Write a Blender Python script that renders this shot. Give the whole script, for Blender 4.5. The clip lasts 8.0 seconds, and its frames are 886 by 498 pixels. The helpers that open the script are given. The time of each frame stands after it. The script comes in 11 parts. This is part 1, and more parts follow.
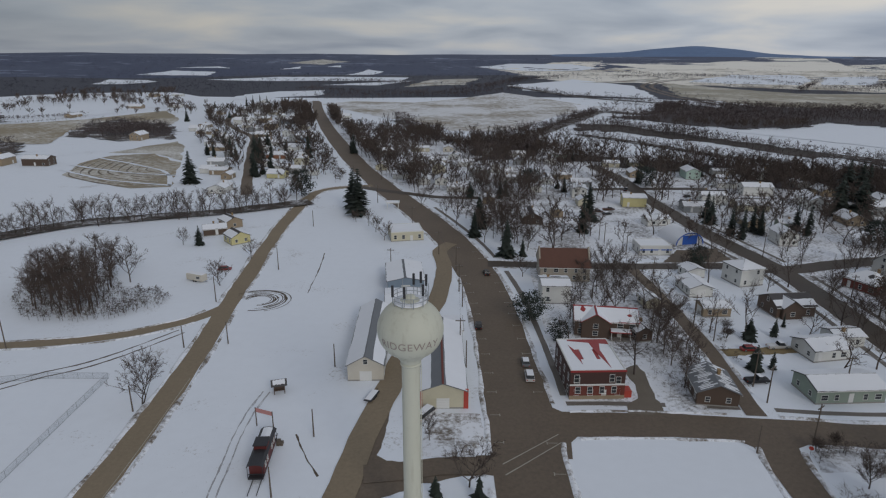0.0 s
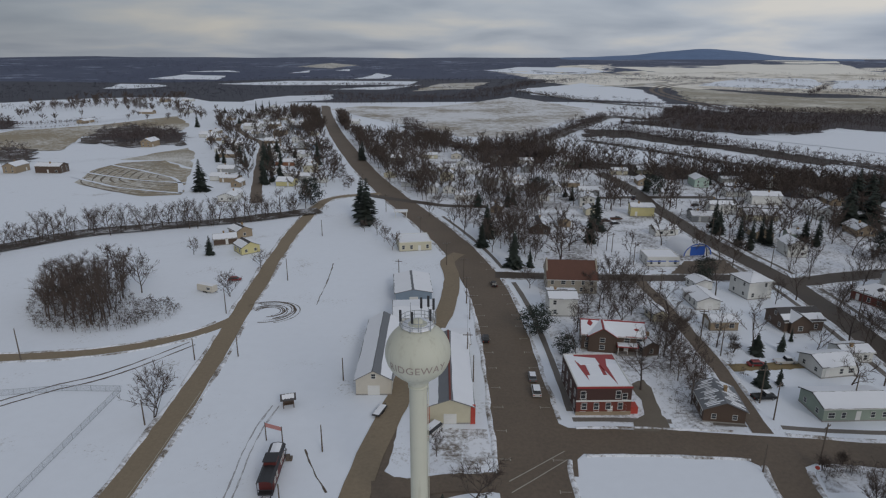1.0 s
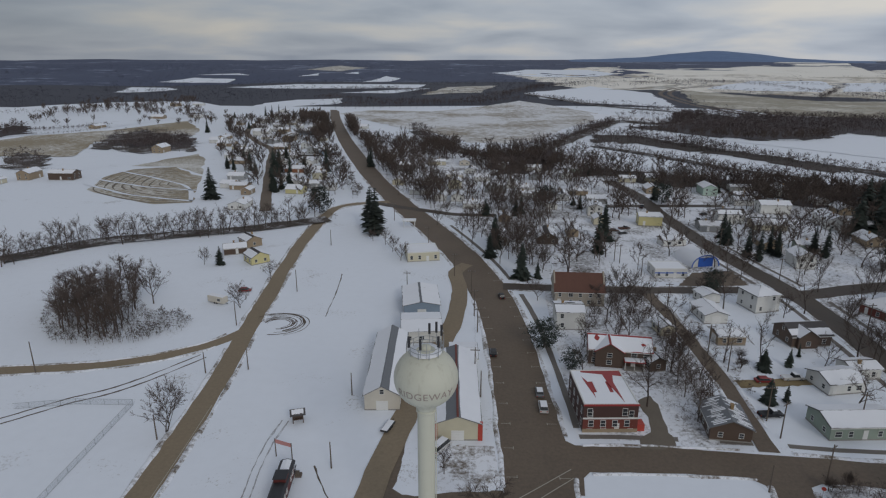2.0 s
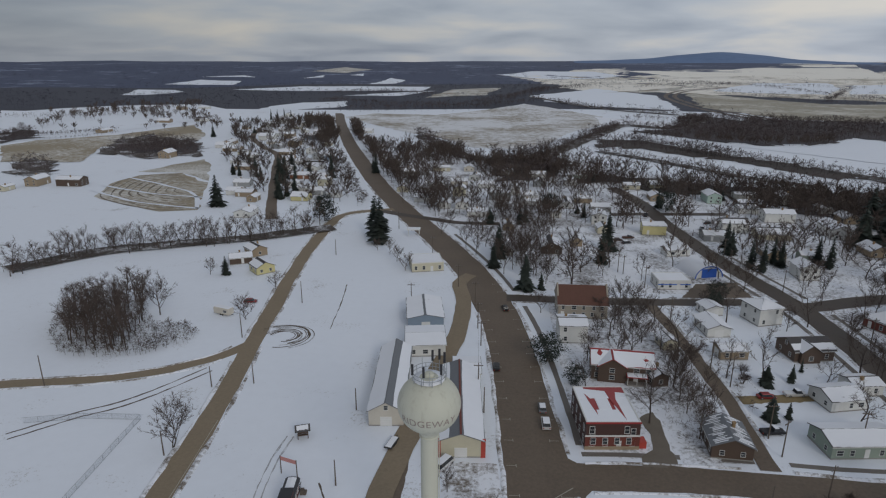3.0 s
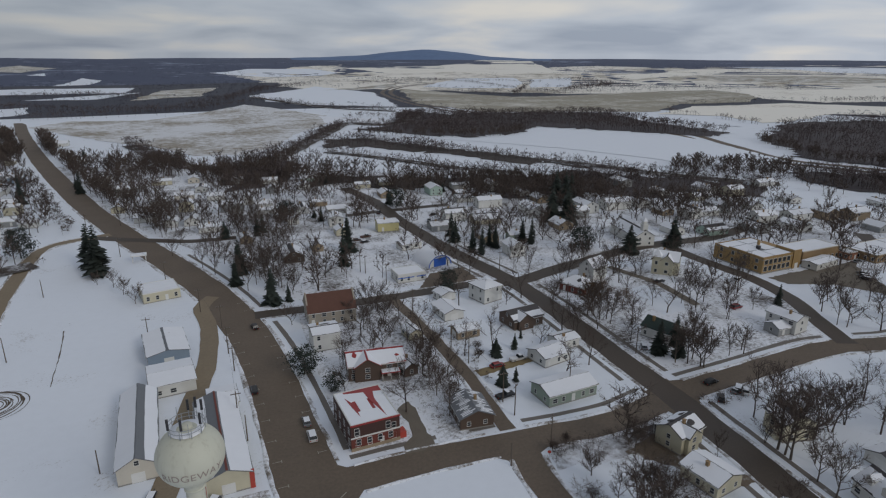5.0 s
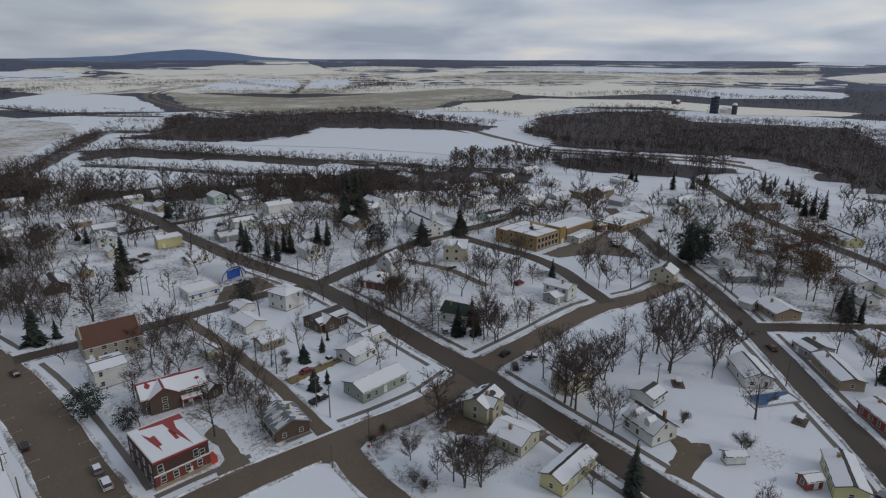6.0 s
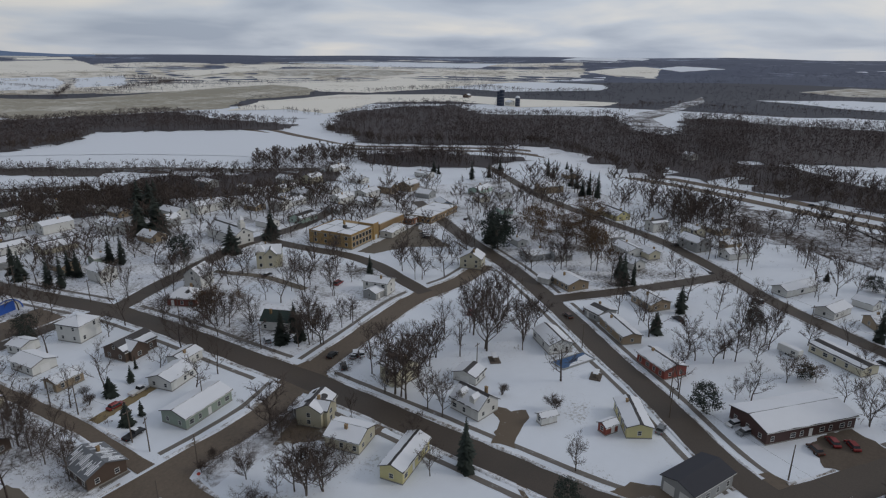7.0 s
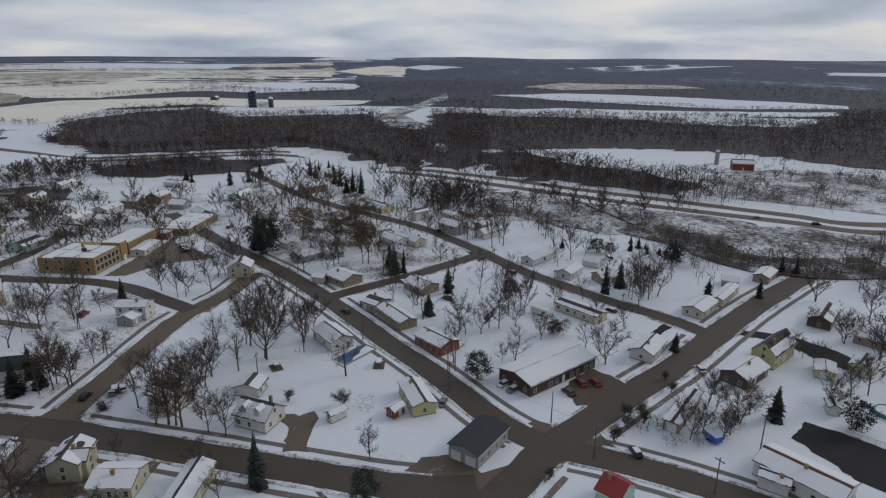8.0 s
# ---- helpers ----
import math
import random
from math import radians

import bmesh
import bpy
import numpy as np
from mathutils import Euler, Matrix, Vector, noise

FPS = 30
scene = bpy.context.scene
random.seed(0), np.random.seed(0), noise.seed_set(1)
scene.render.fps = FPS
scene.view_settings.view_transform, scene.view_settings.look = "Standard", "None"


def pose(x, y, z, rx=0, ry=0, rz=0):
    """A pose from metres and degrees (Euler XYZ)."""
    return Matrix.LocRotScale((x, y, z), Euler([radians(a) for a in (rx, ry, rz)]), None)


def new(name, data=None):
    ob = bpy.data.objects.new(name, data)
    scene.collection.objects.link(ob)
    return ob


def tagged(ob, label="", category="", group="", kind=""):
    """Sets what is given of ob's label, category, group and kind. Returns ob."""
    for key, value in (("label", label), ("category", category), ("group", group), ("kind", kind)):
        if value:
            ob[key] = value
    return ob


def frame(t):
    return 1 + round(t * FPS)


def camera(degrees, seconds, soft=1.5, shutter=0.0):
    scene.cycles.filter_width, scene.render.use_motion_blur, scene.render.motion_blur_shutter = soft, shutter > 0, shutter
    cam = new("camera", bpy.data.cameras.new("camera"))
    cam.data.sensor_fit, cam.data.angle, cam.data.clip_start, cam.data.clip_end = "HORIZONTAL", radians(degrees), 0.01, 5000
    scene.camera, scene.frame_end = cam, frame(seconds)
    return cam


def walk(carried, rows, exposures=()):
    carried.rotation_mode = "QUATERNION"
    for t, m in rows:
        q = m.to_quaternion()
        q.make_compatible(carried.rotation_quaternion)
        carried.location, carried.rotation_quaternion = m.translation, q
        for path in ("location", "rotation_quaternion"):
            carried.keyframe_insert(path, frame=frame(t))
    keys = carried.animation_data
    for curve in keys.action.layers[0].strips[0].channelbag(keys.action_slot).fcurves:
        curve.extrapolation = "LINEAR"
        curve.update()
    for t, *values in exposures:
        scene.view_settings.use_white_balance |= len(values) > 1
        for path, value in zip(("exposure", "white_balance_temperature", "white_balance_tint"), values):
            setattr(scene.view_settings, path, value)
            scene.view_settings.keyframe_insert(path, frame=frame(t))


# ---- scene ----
cam = camera(71.75, 8.0, soft=1.2)
# seconds, x, y, z, pitch, roll, yaw
ROWS = [
    (0.0, 7.90, 12.56, 70.85, -17.80, -0.25, 3.93),
    (0.5, 8.03, 12.46, 72.43, -17.68, -0.23, 4.32),
    (1.0, 8.02, 12.24, 74.12, -17.57, -0.15, 4.69),
    (1.5, 8.01, 12.08, 75.91, -17.47, -0.10, 5.06),
    (3.0, 8.23, 11.99, 81.94, -17.35, -0.05, 5.90),
    (3.5, 8.61, 11.96, 83.82, -17.29, 0.02, 5.37),
    (4.0, 9.02, 11.71, 85.40, -17.35, -0.01, 2.03),
    (4.5, 8.33, 10.47, 86.89, -17.48, -0.15, -10.85),
    (4.7, 8.04, 9.97, 87.31, -17.57, -0.12, -14.01),
    (5.8, 6.79, 8.40, 87.31, -17.55, -0.29, -35.19),
    (6.0, 6.45, 8.43, 87.59, -17.55, -0.21, -38.88),
    (6.5, 5.20, 8.19, 88.56, -17.73, -0.33, -47.09),
    (7.0, 3.87, 8.08, 89.52, -17.87, -0.39, -57.10),
    (7.5, 3.44, 7.79, 89.68, -17.86, -0.28, -68.92),
    (8.0, 3.75, 7.07, 88.80, -17.74, -0.32, -79.16),
]
walk(cam, [(t, pose(x, y, z, 90 + pitch, roll, yaw)) for t, x, y, z, pitch, roll, yaw in ROWS],
     exposures=((0.0, 0.0), (1.5, 0.02), (3.5, 0.02), (4.5, 0.03), (6.5, 0.06), (7.5, 0.09), (8.0, 0.09)))

# ---- light: an overcast winter sky, with a weak broad sun ----
SUN_EL, SUN_AZ = radians(28), radians(150)
world = bpy.data.worlds.new("sky")
scene.world = world
world.use_nodes = True
wn, wl = world.node_tree.nodes, world.node_tree.links
wn.clear()
sky = wn.new("ShaderNodeTexSky")
sky.sky_type, sky.sun_disc, sky.sun_elevation, sky.sun_rotation = "NISHITA", False, SUN_EL, SUN_AZ
geo = wn.new("ShaderNodeTexCoord")
split = wn.new("ShaderNodeSeparateXYZ")
wl.new(geo.outputs["Generated"], split.inputs[0])


def sky_math(op, a, b):
    n = wn.new("ShaderNodeMath")
    n.operation = op
    for k, v in enumerate((a, b)):
        if isinstance(v, (int, float)):
            n.inputs[k].default_value = v
        else:
            wl.new(v, n.inputs[k])
    return n.outputs[0]


# clouds lie on a flat layer: direction divided by height
up = sky_math("ADD", sky_math("MAXIMUM", split.outputs["Z"], 0.0), 0.15)
flat = wn.new("ShaderNodeCombineXYZ")
wl.new(sky_math("DIVIDE", split.outputs["X"], up), flat.inputs[0])
wl.new(sky_math("DIVIDE", split.outputs["Y"], up), flat.inputs[1])
cloud = wn.new("ShaderNodeTexNoise")
cloud.inputs["Scale"].default_value, cloud.inputs["Detail"].default_value, cloud.inputs["Roughness"].default_value = 0.75, 5, 0.45
cloud.inputs["Distortion"].default_value = 0.25
wl.new(flat.outputs[0], cloud.inputs["Vector"])
tone = wn.new("ShaderNodeValToRGB")
tone.color_ramp.elements[0].position, tone.color_ramp.elements[0].color = 0.33, (2.15, 2.48, 3.1, 1)
tone.color_ramp.elements[1].position, tone.color_ramp.elements[1].color = 0.68, (4.7, 4.55, 4.35, 1)
mid = tone.color_ramp.elements.new(0.50)
mid.color = (3.2, 3.5, 4.02, 1)
wl.new(cloud.outputs["Fac"], tone.inputs[0])
# the cloud is thinner, and so brighter, towards the sun's side
side = sky_math("ADD", sky_math("MULTIPLY", split.outputs["X"], 0.98), sky_math("MULTIPLY", split.outputs["Y"], 0.2))
glow = sky_math("ADD", sky_math("MULTIPLY", side, 0.38), 0.79)
lit = wn.new("ShaderNodeVectorMath")
lit.operation = "SCALE"
wl.new(tone.outputs[0], lit.inputs[0])
wl.new(glow, lit.inputs["Scale"])
mix = wn.new("ShaderNodeMix")
mix.data_type, mix.inputs["Factor"].default_value = "RGBA", 0.95
wl.new(sky.outputs[0], mix.inputs["A"])
wl.new(lit.outputs[0], mix.inputs["B"])
back = wn.new("ShaderNodeBackground")
back.inputs["Strength"].default_value = 0.126
wl.new(mix.outputs["Result"], back.inputs["Color"])
wout = wn.new("ShaderNodeOutputWorld")
wl.new(back.outputs[0], wout.inputs["Surface"])

sun = new("sun", bpy.data.lights.new("sun", "SUN"))
sun.data.energy, sun.data.angle, sun.data.color = 0.6, radians(14), (1.0, 0.95, 0.88)
sun.matrix_world = pose(0, 0, 300, 90 - math.degrees(SUN_EL), 0, 180 - math.degrees(SUN_AZ))
scene.view_settings.exposure = 0.0

# ---- materials ----
def material(name, build, rough=0.8, metal=0.0):
    m = bpy.data.materials.new(name)
    m.use_nodes = True
    nt = m.node_tree
    b = nt.nodes["Principled BSDF"]
    b.inputs["Roughness"].default_value, b.inputs["Metallic"].default_value = rough, metal
    build(nt, b)
    return m


def coords(nt, scale=(1, 1, 1), local=True):
    c = nt.nodes.new("ShaderNodeTexCoord")
    g = nt.nodes.new("ShaderNodeNewGeometry")
    v = nt.nodes.new("ShaderNodeVectorMath")
    v.operation = "MULTIPLY"
    v.inputs[1].default_value = scale
    nt.links.new(c.outputs["Object"] if local else g.outputs["Position"], v.inputs[0])
    return v.outputs[0]


def noise_of(nt, vec, scale, detail=4, rough=0.6):
    n = nt.nodes.new("ShaderNodeTexNoise")
    n.inputs["Scale"].default_value, n.inputs["Detail"].default_value, n.inputs["Roughness"].default_value = scale, detail, rough
    nt.links.new(vec, n.inputs["Vector"])
    return n.outputs["Fac"]


def ramp(nt, fac, stops):
    r = nt.nodes.new("ShaderNodeValToRGB")
    els = r.color_ramp.elements
    while len(els) < len(stops):
        els.new(0.5)
    for e, (p, c) in zip(els, stops):
        e.position, e.color = p, (*c, 1)
    nt.links.new(fac, r.inputs[0])
    return r.outputs[0]


def blend(nt, fac, a, b, mode="MIX"):
    x = nt.nodes.new("ShaderNodeMix")
    x.data_type, x.blend_type = "RGBA", mode
    for key, v in (("Factor", fac), ("A", a), ("B", b)):
        if isinstance(v, (int, float)):
            x.inputs[key].default_value = v
        elif isinstance(v, tuple):
            x.inputs[key].default_value = (*v, 1)
        else:
            nt.links.new(v, x.inputs[key])
    return x.outputs["Result"]


def bump(nt, b, height, strength, dist):
    n = nt.nodes.new("ShaderNodeBump")
    n.inputs["Strength"].default_value, n.inputs["Distance"].default_value = strength, dist
    nt.links.new(height, n.inputs["Height"])
    nt.links.new(n.outputs[0], b.inputs["Normal"])


def scaled(c, k):
    return tuple(min(1.0, v * k) for v in c)


def plain(name, color, rough=0.8, grain=6.0, coarse=0.7, var=0.25, metal=0.0, relief=0.2, local=True, stretch=(1, 1, 1), by_object=0.0, by_island=0.0):
    """A colour with a coarse and a fine variation, and fine relief."""
    def build(nt, b):
        v = coords(nt, stretch, local)
        n1, n2 = noise_of(nt, v, coarse, 3), noise_of(nt, v, grain, 5, 0.7)
        c = blend(nt, n1, scaled(color, 1 - var), scaled(color, 1 + var))
        c = blend(nt, 0.5, c, ramp(nt, n2, [(0.3, scaled(color, 1 - var)), (0.7, scaled(color, 1 + var * 0.7))]))
        if by_object:
            info = nt.nodes.new("ShaderNodeObjectInfo")
            c = blend(nt, info.outputs["Random"], c, blend(nt, 1.0, c, scaled((1, 1, 1), 1 - by_object), "MULTIPLY"))
        if by_island:
            isle = nt.nodes.new("ShaderNodeNewGeometry")
            c = blend(nt, isle.outputs["Random Per Island"], c, blend(nt, 1.0, c, scaled((1, 1, 1), 1 - by_island), "MULTIPLY"))
        nt.links.new(c, b.inputs["Base Color"])
        if relief:
            bump(nt, b, n2, relief, 0.05)
    return material(name, build, rough, metal)


def snow(name, under=(0.16, 0.125, 0.08), bare=0.2, tuft=1.2, patch=0.06, white=(0.85, 0.875, 0.93)):
    """Snow with what lies under it showing in tufts (fine) inside thin patches (coarse); bare: how much shows."""
    def build(nt, b):
        v = coords(nt, (1, 1, 1), False)
        big, small, fine = noise_of(nt, v, patch, 3, 0.55), noise_of(nt, v, tuft, 6, 0.75), noise_of(nt, v, 0.35, 4)
        s = nt.nodes.new("ShaderNodeMath")
        s.operation = "MULTIPLY_ADD"
        nt.links.new(big, s.inputs[0])
        s.inputs[1].default_value = 0.9
        nt.links.new(small, s.inputs[2])
        cover = ramp(nt, s.outputs[0], [(0, (0, 0, 0)), (1, (1, 1, 1))])
        m = nt.nodes.new("ShaderNodeMapRange")
        m.inputs["From Min"].default_value, m.inputs["From Max"].default_value = 1.18 - bare, 1.42 - bare
        nt.links.new(s.outputs[0], m.inputs["Value"])
        w = blend(nt, fine, scaled(white, 0.93), white)
        nt.links.new(blend(nt, m.outputs[0], w, under), b.inputs["Base Color"])
        bump(nt, b, small, 0.35, 0.12)
    return material(name, build, 0.75)


SNOW = snow("snow_ground", bare=0.06, white=(0.83, 0.872, 0.94))
YARD = snow("snow_thin_over_grass", bare=0.13, tuft=0.9, patch=0.05)
CLEAN = snow("snow_clean", bare=-0.1, white=(0.83, 0.872, 0.94))
STUBBLE = snow("snow_over_stubble", under=(0.30, 0.25, 0.17), bare=0.42, tuft=0.25, patch=0.012, white=(0.7, 0.69, 0.66))
TANFIELD = snow("dry_grass_field", under=(0.30, 0.26, 0.19), bare=0.36, tuft=0.6, patch=0.03, white=(0.70, 0.69, 0.66))
STUBBLE2 = snow("snow_over_ploughed_field", under=(0.30, 0.26, 0.20), bare=0.30, tuft=0.12, patch=0.01, white=(0.74, 0.75, 0.77))
TANFIELD2 = snow("dry_airfield_grass", under=(0.32, 0.29, 0.22), bare=0.45, tuft=0.06, patch=0.008, white=(0.68, 0.65, 0.58))
# warm bright snow: sunshine on the far fields painted into the colour
WARM = snow("snow_painted_sunlit", under=(0.4, 0.34, 0.24), bare=0.12, tuft=0.1, patch=0.006, white=(0.92, 0.88, 0.79))
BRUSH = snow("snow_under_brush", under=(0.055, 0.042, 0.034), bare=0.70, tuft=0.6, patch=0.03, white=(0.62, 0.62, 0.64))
# haze over the far wooded ring put into the colour: dark, blue, greyed snow
WOODFLOOR = snow("haze_dark_wood_floor", under=(0.036, 0.038, 0.056), bare=0.86, tuft=0.08, patch=0.005, white=(0.34, 0.34, 0.36))
ROOFSNOW = snow("snow_on_roof", under=(0.10, 0.09, 0.085), bare=-0.02, tuft=1.6, patch=0.3, white=(0.86, 0.88, 0.925))
ASPHALT = plain("sanded_asphalt", (0.146, 0.112, 0.082), 0.75, 1.2, 0.07, 0.4, relief=0.1, local=False)
TANROAD = plain("gritted_tan_road", (0.250, 0.198, 0.135), 0.85, 1.2, 0.07, 0.25, relief=0.1, local=False)
WETROAD = plain("wet_dark_asphalt", (0.078, 0.060, 0.046), 0.65, 3.0, 0.05, 0.45, relief=0.1, local=False)
DRIVE = plain("gravel_drive", (0.17, 0.145, 0.115), 0.9, 4.0, 0.3, 0.3, local=False)
WALKWAY = snow("half_cleared_concrete", under=(0.17, 0.152, 0.135), bare=0.62, tuft=0.5, patch=0.12)
BLACKTOP = plain("fresh_blacktop", (0.020, 0.019, 0.021), 0.9, 3.0, 0.3, 0.3, local=False)
LINE = plain("road_paint", (0.42, 0.40, 0.34), 0.7, 5.0, 1.0, 0.3, local=False)
BARK = plain("bare_bark", (0.130, 0.106, 0.089), 0.9, 9, 0.6, 0.35, by_object=0.4)
TWIG = plain("bare_twigs", (0.148, 0.113, 0.096), 0.9, 9, 0.06, 0.4, by_object=0.3, by_island=0.4)
RUST = plain("withered_leaves", (0.135, 0.083, 0.045), 0.9, 6, 0.4, 0.35, by_object=0.3)
NEEDLE = plain("dark_needles", (0.050, 0.066, 0.054), 0.9, 6, 0.4, 0.35, by_object=0.4, by_island=0.35)
# bluish tone is haze painted onto the far trees
FARWOOD = plain("haze_blue_far_wood", (0.082, 0.085, 0.115), 0.95, 0.3, 0.02, 0.4, relief=0, local=False, by_island=0.4)
METAL = plain("galvanised_metal", (0.40, 0.42, 0.44), 0.5, 8, 1, 0.15, 0.6)
DARKMETAL = plain("dark_metal", (0.05, 0.05, 0.055), 0.5, 8, 1, 0.2, 0.4)
POLEWOOD = plain("weathered_pole_wood", (0.13, 0.105, 0.085), 0.9, 8, 1, 0.3)
SHINGLE = plain("dark_shingles", (0.085, 0.08, 0.082), 0.9, 5, 0.6, 0.3, by_object=0.3)
CONCRETE = plain("concrete_base", (0.30, 0.29, 0.27), 0.9, 4, 0.6, 0.2)
TRIM = plain("white_trim", (0.72, 0.72, 0.70), 0.6, 6, 0.6, 0.08)
def tank_build(nt, b):
    v = coords(nt)
    streak = noise_of(nt, coords(nt, (1.4, 1.4, 0.12)), 1.0, 5, 0.65)
    blotch, fine = noise_of(nt, v, 0.16, 3), noise_of(nt, v, 2.2, 5, 0.7)
    c = blend(nt, blotch, (0.56, 0.565, 0.47), (0.63, 0.63, 0.53))
    c = blend(nt, ramp(nt, streak, [(0.52, (0, 0, 0)), (0.78, (0.5, 0.5, 0.5))]), c, (0.36, 0.33, 0.25))
    c = blend(nt, ramp(nt, fine, [(0.58, (0, 0, 0)), (0.8, (0.3, 0.3, 0.3))]), c, (0.42, 0.40, 0.32))
    nt.links.new(c, b.inputs["Base Color"])
    bump(nt, b, fine, 0.05, 0.03)


TANK = material("cream_tank_paint", tank_build, 0.55)
LETTER = plain("faded_lettering", (0.34, 0.28, 0.25), 0.7, 4, 0.6, 0.2)


def glass_build(nt, b):
    b.inputs["Base Color"].default_value = (0.03, 0.035, 0.04, 1)
    v = coords(nt)
    n = noise_of(nt, v, 1.3, 2)
    nt.links.new(ramp(nt, n, [(0.3, (0.02, 0.023, 0.028)), (0.7, (0.06, 0.065, 0.07))]), b.inputs["Base Color"])


GLASS = material("window_glass", glass_build, 0.12)


def siding(name, color):
    """Horizontal lapped boards, in a paint that has weathered unevenly."""
    def build(nt, b):
        v = coords(nt)
        n1, n2 = noise_of(nt, v, 0.5, 3), noise_of(nt, v, 7, 5)
        w = nt.nodes.new("ShaderNodeTexWave")
        w.wave_type, w.bands_direction, w.wave_profile = "BANDS", "Z", "SAW"
        w.inputs["Scale"].default_value = 1.6
        nt.links.new(v, w.inputs["Vector"])
        c = blend(nt, n1, scaled(color, 0.86), scaled(color, 1.05))
        c = blend(nt, ramp(nt, n2, [(0.55, (0, 0, 0)), (0.8, (0.35, 0.35, 0.35))]), c, scaled(color, 0.6))
        nt.links.new(c, b.inputs["Base Color"])
        bump(nt, b, w.outputs["Fac"], 0.35, 0.03)
    return material(name, build, 0.65)


WALLS = {k: siding("siding_" + k, c) for k, c in dict(
    white=(0.70, 0.70, 0.67), cream=(0.60, 0.56, 0.42), yellow=(0.62, 0.56, 0.28), grey=(0.34, 0.35, 0.35), green=(0.30, 0.36, 0.30),
    mint=(0.42, 0.55, 0.48), tan=(0.33, 0.255, 0.17), brown=(0.10, 0.066, 0.047), red=(0.26, 0.06, 0.04), blue=(0.25, 0.32, 0.40),
    rust=(0.30, 0.13, 0.07), ochre=(0.36, 0.235, 0.095), stone=(0.38, 0.34, 0.28), brick=(0.30, 0.20, 0.10), pale=(0.62, 0.58, 0.50), maroon=(0.075, 0.036, 0.030), oxblood=(0.17, 0.045, 0.032), barn=(0.115, 0.022, 0.020)).items()}
PAINTS = {k: plain("car_paint_" + k, c, 0.3, 3, 0.6, 0.05, 0.3, 0) for k, c in dict(
    red=(0.25, 0.03, 0.03), black=(0.02, 0.02, 0.022), grey=(0.2, 0.21, 0.22), white=(0.7, 0.7, 0.7), blue=(0.05, 0.08, 0.16), brown=(0.10, 0.05, 0.035)).items()}
BLUE = plain("bright_blue_paint", (0.03, 0.12, 0.50), 0.5, 5, 0.6, 0.15)
TARP = plain("blue_tarp", (0.05, 0.12, 0.26), 0.5, 5, 0.6, 0.2)
REDROOF = plain("red_metal_roof", (0.32, 0.035, 0.035), 0.5, 4, 0.5, 0.15)
REDPAINT = plain("red_paint", (0.45, 0.06, 0.04), 0.6, 4, 0.5, 0.15)
RUSTROOF = plain("rust_brown_roof_tiles", (0.13, 0.062, 0.045), 0.85, 3, 0.5, 0.25)
GREYROOF = plain("grey_sheet_roof", (0.16, 0.17, 0.185), 0.6, 3, 0.5, 0.15)
SLATEROOF = plain("slate_blue_sheet_roof", (0.030, 0.031, 0.042), 0.7, 3, 0.5, 0.15)
TANGRASS = plain("dry_yellow_grass", (0.25, 0.19, 0.10), 0.95, 3.0, 0.3, 0.3, local=False)
DIRT = plain("bare_earth", (0.11, 0.085, 0.065), 0.95, 1.2, 0.2, 0.35, local=False)
BANK = snow("dirty_snow_bank", under=(0.17, 0.14, 0.11), bare=0.30, tuft=1.0, patch=0.15)
# dark patches are bare grass plus ambient shade of the yards painted in
TOWNYARD = snow("trodden_yard_snow_with_shade", under=(0.080, 0.062, 0.046), bare=0.25, tuft=0.8, patch=0.06)
# far land tinted blue: distance haze painted into ground and snow alike
FARLAND = snow("haze_blue_distant_land", under=(0.044, 0.058, 0.112), bare=0.55, tuft=0.012, patch=0.0016, white=(0.36, 0.42, 0.55))
# the hill's blue is haze put into its base colour
HILLSIDE = plain("haze_blue_wooded_hill", (0.13, 0.20, 0.34), 0.95, 0.02, 0.003, 0.25, relief=0, local=False)
SHRUB = plain("dry_weeds_and_twigs", (0.128, 0.098, 0.081), 0.95, 3, 0.06, 0.45, local=False, by_island=0.4)
DARKBLUE = plain("dark_blue_silo_enamel", (0.02, 0.03, 0.06), 0.4, 3, 0.3, 0.2)
TEAL = plain("teal_pool_cover", (0.06, 0.20, 0.18), 0.5, 3, 0.4, 0.2)
RUBBER = plain("tyre_rubber", (0.02, 0.02, 0.02), 0.9, 8, 1, 0.2)
PINK = plain("faded_pink_banner", (0.55, 0.26, 0.24), 0.8, 4, 0.8, 0.15)
MUD = snow("mud_and_trodden_snow", under=(0.145, 0.110, 0.078), bare=0.60, tuft=0.5, patch=0.12, white=(0.6, 0.6, 0.6))
# sunshine on the far farmland painted in as warmer, brighter snow
FARMLAND = snow("sun_tinted_distant_fields", under=(0.34, 0.29, 0.21), bare=0.24, tuft=0.02, patch=0.0022, white=(0.88, 0.84, 0.76))
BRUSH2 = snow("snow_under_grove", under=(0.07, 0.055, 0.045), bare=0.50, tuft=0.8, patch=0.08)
# snow greyed and ground darkened, so shade under the trees sits in the colour
WOODFLOOR2 = snow("mottled_shaded_wood_floor", under=(0.060, 0.048, 0.050), bare=0.84, tuft=0.22, patch=0.012, white=(0.20, 0.19, 0.20))
VERGE = snow("snow_over_rough_brush", under=(0.085, 0.068, 0.060), bare=0.36, tuft=0.30, patch=0.035, white=(0.76, 0.79, 0.85))
GREENROOF = plain("dark_green_shingles", (0.030, 0.048, 0.042), 0.85, 5, 0.6, 0.25)
PACKED = snow("wheel_packed_snow", under=(0.36, 0.36, 0.38), bare=0.45, tuft=0.8, patch=0.2, white=(0.70, 0.73, 0.78))
MIDWOOD = plain("distant_bare_twigs", (0.112, 0.088, 0.086), 0.95, 0.4, 0.012, 0.3, relief=0, local=False, by_island=0.12)

